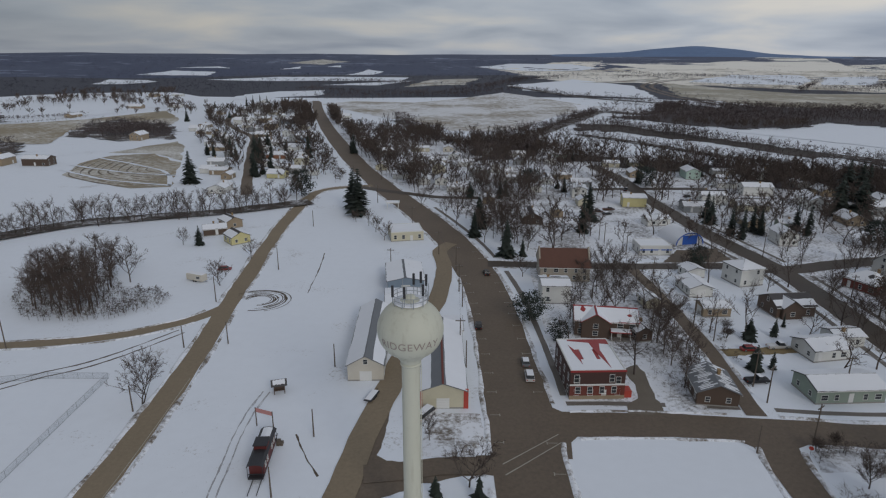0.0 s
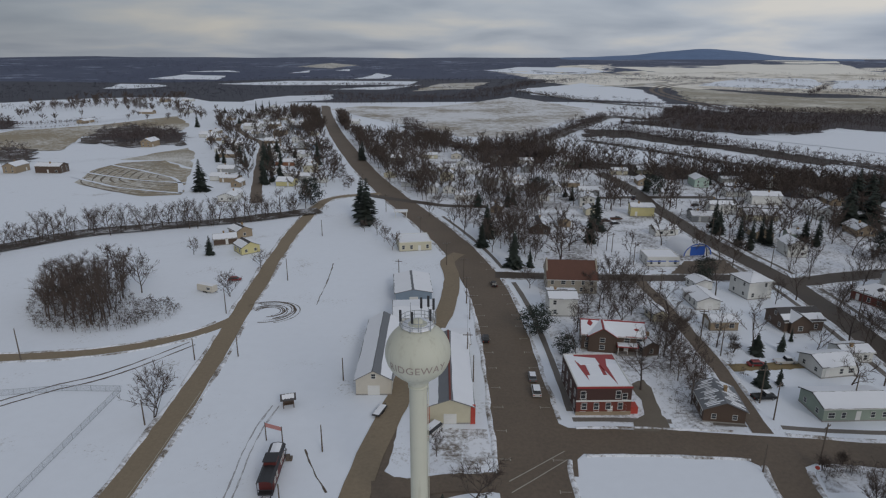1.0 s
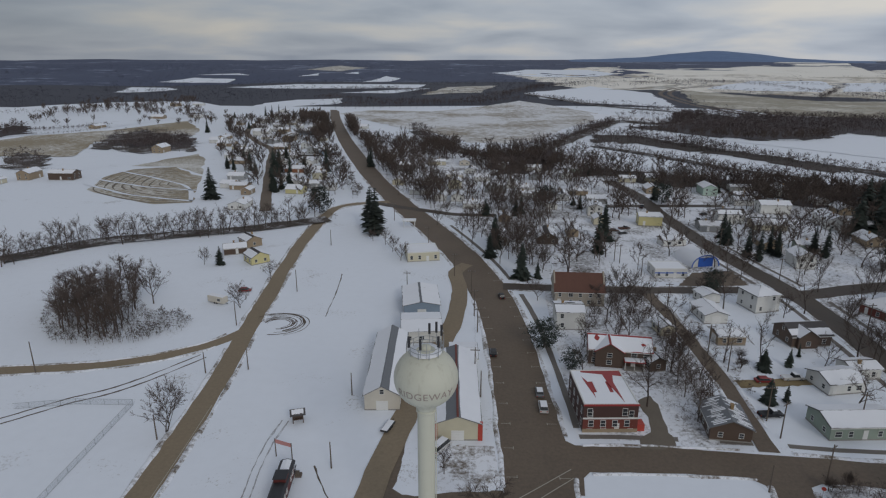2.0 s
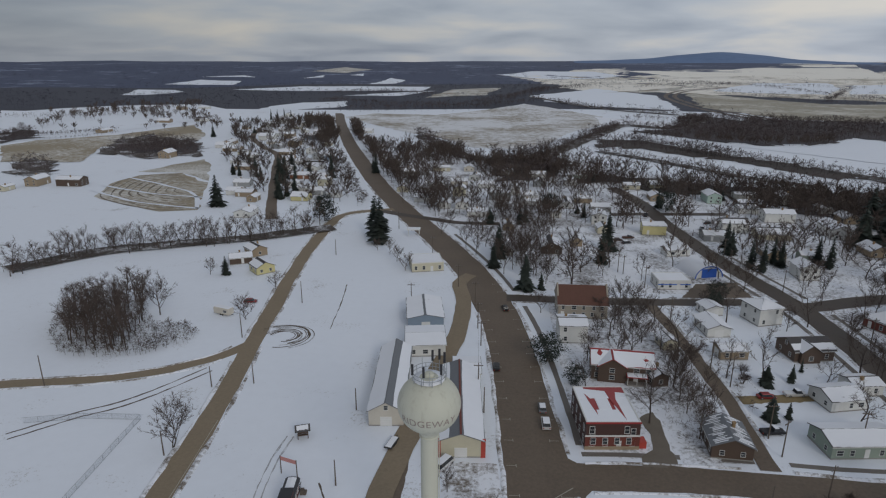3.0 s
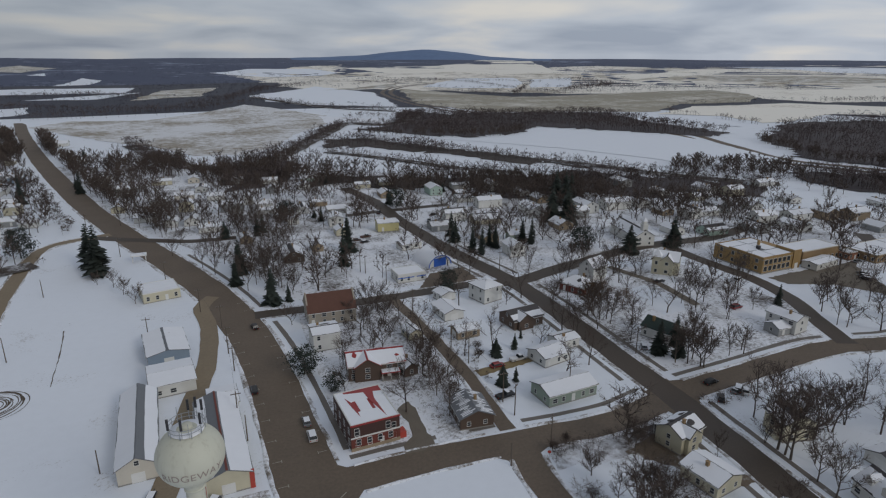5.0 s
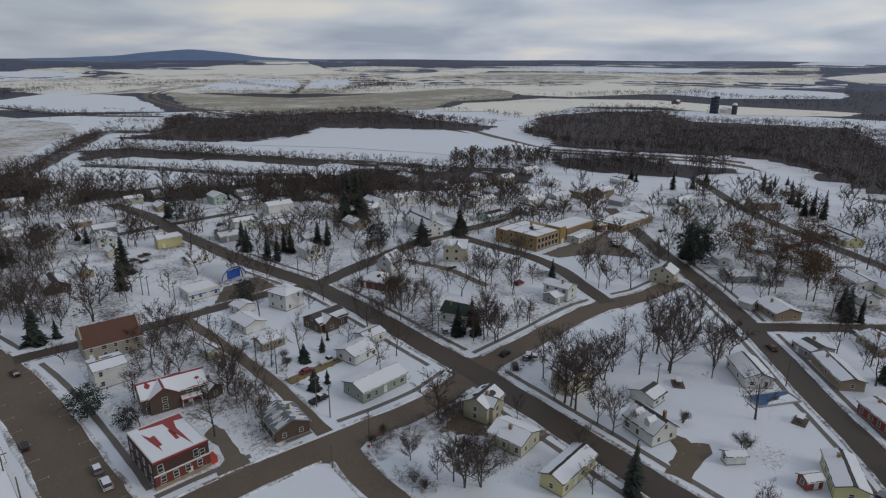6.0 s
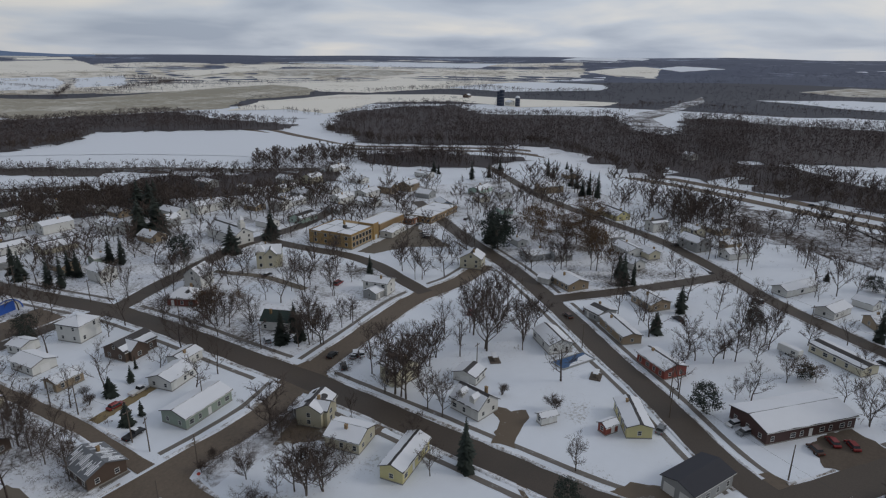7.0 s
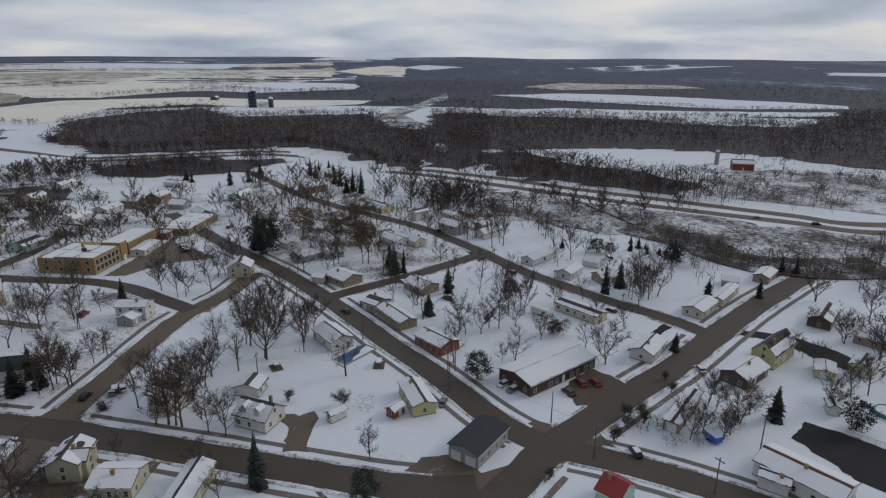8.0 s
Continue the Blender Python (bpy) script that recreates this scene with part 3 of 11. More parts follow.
    if piers:
        part("ridge_cap", Shape().box(-L / 2 - 0.4, -0.25, h + rise + 0.1, L / 2 + 0.4, 0.25, h + rise + 0.22, 0.04).mesh("ridge_cap", WALLS["oxblood"]), base, "dark red ridge cap")
        for py in (-1, 1):
            part("corner_pier", Shape().box(-L / 2 - 0.08, py * W / 2 - 0.5, 0, -L / 2 + 0.3, py * W / 2 + 0.5, h + 0.3).mesh("corner_pier", REDPAINT), base, "red corner pier")
    if cross:
        cw = min(W * 0.75, L * 0.5)
        cx = (cross - 0.5) * L * 0.7
        wing = Shape()
        d, ch = W / 2 + 1.0, h
        wing.add([(cx - cw / 2, 0, 0), (cx + cw / 2, 0, 0), (cx + cw / 2, -d, 0), (cx - cw / 2, -d, 0), (cx - cw / 2, 0, ch), (cx + cw / 2, 0, ch), (cx + cw / 2, -d, ch), (cx - cw / 2, -d, ch),
                  (cx, 0, ch + pitch * 1.4 * cw / 2), (cx, -d, ch + pitch * 1.4 * cw / 2)],
                 [(3, 2, 6, 9, 7), (0, 3, 7, 4), (2, 1, 5, 6), (4, 7, 9, 8), (6, 5, 8, 9)])
        wob = part("gable_wing", wing.mesh("gable_wing", WALLS[wall]), base)
        for side in (-1, 1):
            for kind, lift, inset, mat in (("wing_roof", 0.0, 0.0, rmat), ("wing_snow", 0.145, 0.15, ROOFSNOW)):
                if kind == "wing_snow" and cover < 0.2:
                    continue
                p = pitch * 1.4
                e = cw / 2 + 0.35 - inset
                zr = ch + p * cw / 2 + lift
                v = [(cx + side * inset * 2, -0.0, zr - p * inset * 2), (cx + side * e, 0, zr - p * e), (cx + side * e, -d - 0.4 + inset, zr - p * e), (cx + side * inset * 2, -d - 0.4 + inset, zr - p * inset * 2)]
                v += [(a, b, c + 0.13) for a, b, c in v]
                f = [(0, 1, 2, 3), (7, 6, 5, 4), (0, 4, 5, 1), (1, 5, 6, 2), (2, 6, 7, 3), (3, 7, 4, 0)]
                part(kind, Shape().add(v, f if side < 0 else [q[::-1] for q in f]).mesh(kind, mat), wob)
        for zz in ([1.5] if h < 4.4 else [1.5, h - 1.1]):
            add_window(base, cx, -d, zz, 0, 1.2, 1.2)
    for k in range(dormers):
        dx = (k - (dormers - 1) / 2) * L * 0.42
        y0, y1 = -W * 0.12, -W * 0.42
        z0, z1 = h + rise - pitch * W * 0.42, h + rise - pitch * W * 0.12 + 0.1
        dm = part("dormer", Shape().add([(dx - 0.8, y0, z0), (dx + 0.8, y0, z0), (dx + 0.8, y1, z0), (dx - 0.8, y1, z0), (dx - 0.8, y0, z1), (dx + 0.8, y0, z1), (dx + 0.8, y1, z1), (dx - 0.8, y1, z1), (dx, y0, z1 + 0.7), (dx, y1, z1 + 0.7)],
                                         [(3, 2, 6, 9, 7), (0, 3, 7, 4), (2, 1, 5, 6), (1, 0, 4, 8, 5)]).mesh("dormer", WALLS[wall]), base)
        s = Shape()
        for side in (-1, 1):
            v = [(dx, y0, z1 + 0.75), (dx + side * 1.0, y0, z1 - 0.12), (dx + side * 1.0, y1 - 0.25, z1 - 0.12), (dx, y1 - 0.25, z1 + 0.75)]
            v += [(a, b, c + 0.12) for a, b, c in v]
            f = [(0, 1, 2, 3), (7, 6, 5, 4), (0, 4, 5, 1), (1, 5, 6, 2), (2, 6, 7, 3), (3, 7, 4, 0)]
            s.add(v, f if side < 0 else [q[::-1] for q in f])
        part("dormer_roof", s.mesh("dormer_roof", ROOFSNOW), dm, "snow-covered dormer roof")
        fm, pm = window_meshes(0.9, 1.1)
        w = part("window", fm, dm, m=pose(dx, y1, (z0 + z1) / 2 + 0.35))
    for k, (bx, by, bw, bh) in enumerate(bald or ()):
        # a patch where the snow has slid or melted off: share of length, share of the slope, its half sizes
        q = []
        for j in range(11):
            a = j * math.tau / 11
            r = rnd.uniform(0.7, 1.15)
            q.append((bx * L / 2 + math.cos(a) * bw * r, by * W / 2 + math.sin(a) * bh * r))
        top = [(u, w, h + rise - pitch * abs(w) + 0.33 + 0.004 * k) for u, w in q]
        low = [(u, w, z - 0.1) for u, w, z in top]
        m = len(q)
        part("bare_patch", Shape().add(top + low, [tuple(range(m))] + [(j, j + m, (j + 1) % m + m, (j + 1) % m) for j in range(m)]).mesh("bare_patch", rmat), base, "roofing showing through the snow")
    if porch:
        px, side, pl = porch
        y0, y1 = side * W / 2, side * (W / 2 + 2.2)
        pr = part("porch", Shape().box(px * L / 2 - pl / 2, min(y0, y1), 0, px * L / 2 + pl / 2, max(y0, y1), 0.35).mesh("porch", CONCRETE), base)
        part("porch_roof", Shape().box(px * L / 2 - pl / 2 - 0.2, min(y0, y1 + side * 0.25), 2.5, px * L / 2 + pl / 2 + 0.2, max(y0, y1 + side * 0.25), 2.68, 0.03).mesh("porch_roof", rmat), pr)
        part("porch_snow", Shape().box(px * L / 2 - pl / 2, min(y0, y1), 2.68, px * L / 2 + pl / 2, max(y0, y1), 2.84, 0.05).mesh("porch_snow", ROOFSNOW), pr)
        for k in range(3):
            cx = px * L / 2 + (k - 1) * (pl / 2 - 0.15)
            part("post", Shape().box(cx - 0.07, y1 - side * 0.1 - 0.07, 0.35, cx + 0.07, y1 - side * 0.1 + 0.07, 2.5).mesh("post", TRIM), pr)
    if tower:
        cx, cy, zt = -L / 2 + 1.9, -W / 2 + 0.4, h + rise * 0.5
        tw = part("corner_tower", Shape().box(cx - 1.7, cy - 1.7, 0, cx + 1.7, cy + 1.7, zt).mesh("corner_tower", WALLS[wall]), base)
        part("tower_roof", Shape().add([(cx - 2, cy - 2, zt), (cx + 2, cy - 2, zt), (cx + 2, cy + 2, zt), (cx - 2, cy + 2, zt), (cx, cy, zt + 3.2)], [(3, 2, 1, 0), (0, 1, 4), (1, 2, 4), (2, 3, 4), (3, 0, 4)]).mesh("tower_roof", ROOFSNOW), tw, "snowy pyramid roof")
        for zz in (1.6, h - 1.0):
            add_window(base, cx, cy - 1.7, zz, 0, 1.0, 1.4)
            add_window(base, cx - 1.7, cy, zz, -90, 1.0, 1.4)
    if steeple:
        cx = -L / 2 + 1.6
        zt = h + rise
        part("bell_tower", Shape().box(cx - 1.3, -1.3, 0, cx + 1.3, 1.3, zt + 2.2).box(cx - 1.5, -1.5, zt + 2.2, cx + 1.5, 1.5, zt + 2.45).box(cx - 0.9, -0.9, zt + 2.45, cx + 0.9, 0.9, zt + 4.0).mesh("bell_tower", WALLS["white"]), base)
        part("spire", Shape().add([(cx - 1.1, -1.1, zt + 4), (cx + 1.1, -1.1, zt + 4), (cx + 1.1, 1.1, zt + 4), (cx - 1.1, 1.1, zt + 4), (cx, 0, zt + 6.2)], [(3, 2, 1, 0), (0, 1, 4), (1, 2, 4), (2, 3, 4), (3, 0, 4)]).mesh("spire", ROOFSNOW), base)
    return base


def shed(x, y, turn, L, W, h, wall, roof, pitch, cover, rmat, label="", doors=None, **more):
    small = L < 5.5
    d = doors if doors is not None else (1 if not small else 0)
    return house(x, y, turn, L, W, h, wall, roof, pitch, cover, rmat, label, doors=d, name="garden_shed" if small else "garage" if L < 14 else "warehouse",
                 category="shed" if small else "garage" if L < 14 else "warehouse", chimney=False, **more)


def church(x, y, turn, L, W, h, wall, roof, pitch, cover, rmat, label="", steeple=False, **more):
    base = house(x, y, turn, L, W, h, wall, roof, pitch, cover, rmat, label, steeple=steeple, name="church", category="church", chimney=False, **more)
    if not steeple:
        for side in (-1, 1):
            part("gable_parapet", Shape().add([(side * (L / 2 + 0.1) - 0.25, -W / 2 - 0.3, h - 0.5), (side * (L / 2 + 0.1) - 0.25, W / 2 + 0.3, h - 0.5), (side * (L / 2 + 0.1) - 0.25, 0, h + pitch * W / 2 + 0.7),
                                              (side * (L / 2 + 0.1) + 0.25, -W / 2 - 0.3, h - 0.5), (side * (L / 2 + 0.1) + 0.25, W / 2 + 0.3, h - 0.5), (side * (L / 2 + 0.1) + 0.25, 0, h + pitch * W / 2 + 0.7)],
                                             [(0, 2, 1), (3, 4, 5), (0, 1, 4, 3), (1, 2, 5, 4), (2, 0, 3, 5)]).mesh("gable_parapet", WALLS["stone"]), base)
    return base


def store(x, y, turn, L, W, h, wall, roof, pitch, cover, rmat, label="", stripe=None, rows=None, seed=1):
    """A flat-roofed block with a parapet, a cornice and rows of windows."""
    rnd = random.Random(seed + int(x))
    FOOTPRINTS.append((x, y, radians(turn), L, W))
    base = thing("commercial_building", x, y, turn, label or f"{wall} flat-roofed commercial building with snow on its roof", "building")
    part("foundation", Shape().box(-L / 2 - 0.05, -W / 2 - 0.05, -0.1, L / 2 + 0.05, W / 2 + 0.05, 0.25).mesh("foundation", CONCRETE), base)
    part("wall", Shape().box(-L / 2, -W / 2, 0, L / 2, W / 2, h).mesh("wall", WALLS[wall]), base)
    t = 0.25
    s = Shape()
    for x0, y0, x1, y1 in ((-L / 2, -W / 2, L / 2, -W / 2 + t), (-L / 2, W / 2 - t, L / 2, W / 2), (-L / 2, -W / 2 + t, -L / 2 + t, W / 2 - t), (L / 2 - t, -W / 2 + t, L / 2, W / 2 - t)):
        s.box(x0, y0, h, x1, y1, h + 0.35)
    part("parapet", s.mesh("parapet", TRIM if wall != "brick" else WALLS["pale"]), base)
    part("roof", Shape().box(-L / 2 + t, -W / 2 + t, h, L / 2 - t, W / 2 - t, h + 0.1).mesh("roof", rmat), base)
    # snow in irregular tongues, with the roof bare between
    nx = 9
    for band in range(3):
        y0, y1 = -W / 2 + t + band * (W - 2 * t) / 3, -W / 2 + t + (band + 1) * (W - 2 * t) / 3
        x0 = -L / 2 + t
        for k in range(nx):
            x1 = -L / 2 + t + (k + 1) * (L - 2 * t) / nx
            gone = rnd.random() > cover + 0.04
            if (gone or k == nx - 1) and x1 - x0 > 0.5:
                part("roof_snow", Shape().box(x0, y0 + 0.01, h + 0.1, x1 - (0.8 if gone else 0.0), y1 - 0.01, h + 0.2 + 0.004 * k, 0.05).mesh("roof_snow", ROOFSNOW), base)
                x0 = x1
    if stripe:
        part("stripe", Shape().box(-L / 2 - 0.03, -W / 2 - 0.03, h - 1.5, L / 2 + 0.03, -W / 2, h - 1.1).mesh("stripe", stripe), base, "blue painted stripe")
    levels = rows or (2 if h > 5 else 1)
    for side in (-1, 1):
        for lv in range(levels):
            zz = 1.7 + lv * (h - 1.0) / levels if levels > 1 else 1.7
            n = max(2, int(L / 2.6))
            for k in range(n):
                px = -L / 2 + (k + 0.5) * L / n
                if lv == 0 and side < 0 and k == n // 2:
                    add_door(base, px, side * W / 2, 0.1, 0)
                elif not (wall == "maroon" and lv == 1 and k not in (0, n - 1)):
                    add_window(base, px, side * W / 2, zz, 0 if side < 0 else 180, 1.0, 1.5)
            n = max(2, int(W / 3.2))
            for k in range(n):
                add_window(base, side * L / 2, -W / 2 + (k + 0.5) * W / n, zz, 90 * side, 1.0, 1.5)
    if wall == "maroon":
        part("cornice", Shape().box(-L / 2 - 0.15, -W / 2 - 0.15, h - 0.1, L / 2 + 0.15, -W / 2, h + 0.3).mesh("cornice", REDROOF), base)
        part("belt_course", Shape().box(-L / 2 - 0.12, -W / 2 - 0.12, 3.3, L / 2 + 0.12, -W / 2, 3.65).mesh("belt_course", TRIM), base)
        part("shop_front", Shape().box(-L / 2 - 0.06, -W / 2 - 0.06, 0.9, L / 2 + 0.06, -W / 2, 3.3).mesh("shop_front", WALLS["oxblood"]), base, "rust-red shop front")
        part("plinth", Shape().box(-L / 2 - 0.1, -W / 2 - 0.1, 0, L / 2 + 0.1, -W / 2, 0.9).mesh("plinth", WALLS["tan"]), base)
        part("porch_box", Shape().box(L / 2, -W / 2 + 0.3, 0, L / 2 + 1.8, -W / 2 + 2.6, 1.6).mesh("porch_box", REDPAINT), base, "bright red side porch")
        for px in (-L / 2 + 1.3, L / 2 - 2.9):
            add_window(base, px, -W / 2 - 0.05, 5.0, 0, 1.0, 1.7)
        for k in range(4):
            add_window(base, -L / 2 + 1.7 + k * 2.6, -W / 2 - 0.09, 2.25, 0, 1.0, 1.5)
        # red roofing showing through: a small star, a wedge from the back edge and a strip along it (shares of width and depth)
        for k, q in enumerate(([(0.17, 0.80), (0.20, 0.58), (0.27, 0.18), (0.29, 0.50), (0.33, 0.58), (0.25, 0.64)],
                               [(0.20, 0.93), (0.55, 0.87), (0.66, 0.86), (0.985, 0.80), (0.985, 0.975), (0.20, 0.975)],
                               [(0.60, 0.87), (0.63, 0.60), (0.69, 0.36), (0.76, 0.06), (0.75, 0.42), (0.74, 0.62), (0.80, 0.84)])):
            c = [((u - 0.5) * L, (w - 0.5) * W) for u, w in q]
            if sum(x0 * y1 - x1 * y0 for (x0, y0), (x1, y1) in zip(c, c[1:] + c[:1])) < 0:
                c = c[::-1]
            part("bare_patch", Shape().prism(c, h + 0.12, h + 0.262 + 0.004 * k).mesh("bare_patch", REDROOF), base, "red roof showing through the snow")
    return base


def school_main(x, y, turn):
    """The two-storey main block of the school: stepped flat roofs, a raised stair block, tall windows in bays."""
    L, W, h, t = 22.5, 25.0, 7.0, 0.3
    FOOTPRINTS.append((x, y, radians(turn), L, W))
    top = thing("school_building", x, y, turn, "two-storey ochre brick school with stepped snowy flat roofs", "school")
    brick = WALLS["ochre"]
    part("foundation", Shape().box(-L / 2 - 0.06, -W / 2 - 0.06, -0.1, L / 2 + 0.06, W / 2 + 0.06, 0.5).mesh("foundation", CONCRETE), top)
    part("wall", Shape().box(-L / 2, -W / 2, 0, L / 2, W / 2, h - 0.6).box(-L / 2 + 0.02, -W / 2 + 0.02, h - 0.6, L / 2 - 0.02, W * 0.2, h).mesh("wall", brick), top)
    part("stair_block", Shape().box(L / 2 - 4.2, -W / 2 - 0.4, 0, L / 2 + 0.5, -W / 2 + 8.5, h + 1.3).mesh("stair_block", brick), top)
    part("string_course", Shape().box(-L / 2 - 0.08, -W / 2 - 0.08, h - 1.0, L / 2 - 4.2, -W / 2, h - 0.75).box(-L / 2 - 0.08, -W / 2, h - 1.0, -L / 2, W / 2, h - 0.75).mesh("string_course", CONCRETE), top)
    for x0, y0, x1, y1, z in ((-L / 2, -W / 2, L / 2 - 4.2, -W / 2 + t, h), (-L / 2, -W / 2 + t, -L / 2 + t, W * 0.2, h), (-L / 2, W / 2 - t, L / 2, W / 2, h - 0.6), (L / 2 - t, -W / 2 + 8.5, L / 2, W / 2 - t, h - 0.6), (-L / 2, W * 0.2, -L / 2 + t, W / 2 - t, h - 0.6)):
        part("parapet", Shape().box(x0, y0, z, x1, y1, z + 0.4).mesh("parapet", brick), top)
    part("roof", Shape().box(-L / 2 + t, -W / 2 + t, h, L / 2 - 4.2, W * 0.2, h + 0.1).box(-L / 2 + t, W * 0.2, h - 0.6, L / 2 - t, W / 2 - t, h - 0.5).mesh("roof", GREYROOF), top)
    # snow lies in sheets between bare, drained strips
    for u0, v0, u1, v1, z in ((0.03, 0.04, 0.34, 0.36, h + 0.1), (0.36, 0.03, 0.80, 0.30, h + 0.1), (0.05, 0.39, 0.48, 0.68, h + 0.1), (0.50, 0.33, 0.80, 0.68, h + 0.1), (0.03, 0.72, 0.55, 0.98, h - 0.5), (0.58, 0.72, 0.98, 0.97, h - 0.5)):
        q = [(u0, v0), ((u0 + u1) / 2, v0 - 0.012), (u1, v0 + 0.01), (u1 - 0.012, (v0 + v1) / 2), (u1, v1), (u0 + 0.1, v1 - 0.015), (u0 - 0.008, v1)]
        part("roof_snow", Shape().prism([((u - 0.5) * L, (v - 0.5) * W) for u, v in q], z, z + 0.13).mesh("roof_snow", ROOFSNOW), top)
    part("stair_snow", Shape().box(L / 2 - 4.0, -W / 2 - 0.2, h + 1.3, L / 2 + 0.3, -W / 2 + 8.3, h + 1.45, 0.1).mesh("stair_snow", ROOFSNOW), top)
    part("roof_vent", Shape().box(-L * 0.12, -W * 0.12, h, -L * 0.12 + 1.4, -W * 0.12 + 1.4, h + 1.6).mesh("roof_vent", DARKMETAL), top)
    part("flue", Shape().box(L * 0.12, W * 0.05, h, L * 0.12 + 0.9, W * 0.05 + 0.9, h + 2.2).mesh("flue", brick), top)
    for lv in (2.2, 5.2):
        for k in range(6):
            add_window(top, -L / 2 + 1.9 + k * 2.75, -W / 2, lv, 0, 1.9, 2.1)
        for k in range(4):
            add_window(top, -L / 2, -W / 2 + 3.0 + k * 6.0, lv, -90, 1.3, 1.5)
        for k in range(2):
            add_window(top, L / 2 + 0.5, -W / 2 + 2.2 + k * 3.6, lv + 0.6, 90, 1.5, 1.9)
    add_door(top, L / 2 - 1.9, -W / 2 - 0.4, 0.1, 0, 1.8, 2.2)
    return top


# ---- trees ----
def grow(rnd, height, spread, levels, twigs, up=0.55, thick=0.02, stems=1):
    """A bare tree as two shapes: trunk with limbs, and fine branches."""
    trunk, crown = Shape(), Shape()

    def branch(p, d, length, r, level):
        n = 3 if level < 2 else 2
        for k in range(n):
            q = p + d * (length / n)
            d2 = (d + Vector((rnd.uniform(-1, 1), rnd.uniform(-1, 1), rnd.uniform(-0.4, 0.8))) * 0.16).normalized()
            r2 = r * (1 - 0.45 / n)
            if level <= 1:
                trunk.tube(p, q, r, r2, 6 if level == 0 else 4, caps=False)
            elif level == 2:
                crown.tube(p, q, r, r2, 3, caps=False)
            else:
                w = d.orthogonal().normalized() * max(r, 0.02)
                crown.add([p - w, p + w, q + w * 0.7, q - w * 0.7], [(0, 1, 2, 3)])
            if level >= 2:
                for _ in range(twigs if level >= levels else max(1, twigs - 2)):
                    o = Vector((rnd.gauss(0, 0.75), rnd.gauss(0, 0.75), rnd.gauss(0.15, 0.5)))
                    b = p.lerp(q, rnd.uniform(0.2, 1.0))
                    e = b + (d + o).normalized() * (0.5 + 0.055 * height) * rnd.uniform(0.6, 1.3)
                    w = (e - b).orthogonal().normalized() * thick
                    crown.add([b - w, b + w, e], [(0, 1, 2)])
            p, d, r = q, d2, r2
            if level < levels and (level > 0 or k >= 1):
                for _ in range(2 if level < 2 else 3):
                    a = rnd.uniform(0, math.tau)
                    o = d.orthogonal().normalized()
                    o = Matrix.Rotation(a, 3, d) @ o
                    c = (d * (up + rnd.uniform(-0.15, 0.15)) + o * spread + Vector((0, 0, 0.22))).normalized()
                    branch(p, c, length * rnd.uniform(0.5, 0.72), r * rnd.uniform(0.5, 0.65), level + 1)
    for k in range(stems):
        lean = Vector((rnd.uniform(-1, 1), rnd.uniform(-1, 1), 0)) * (0.08 if stems == 1 else 0.3)
        branch(Vector((0, 0, -0.1)) + lean * 0.6, (Vector((0, 0, 1)) + lean).normalized(), height * 0.48, height * 0.022, 0)
    return trunk, crown


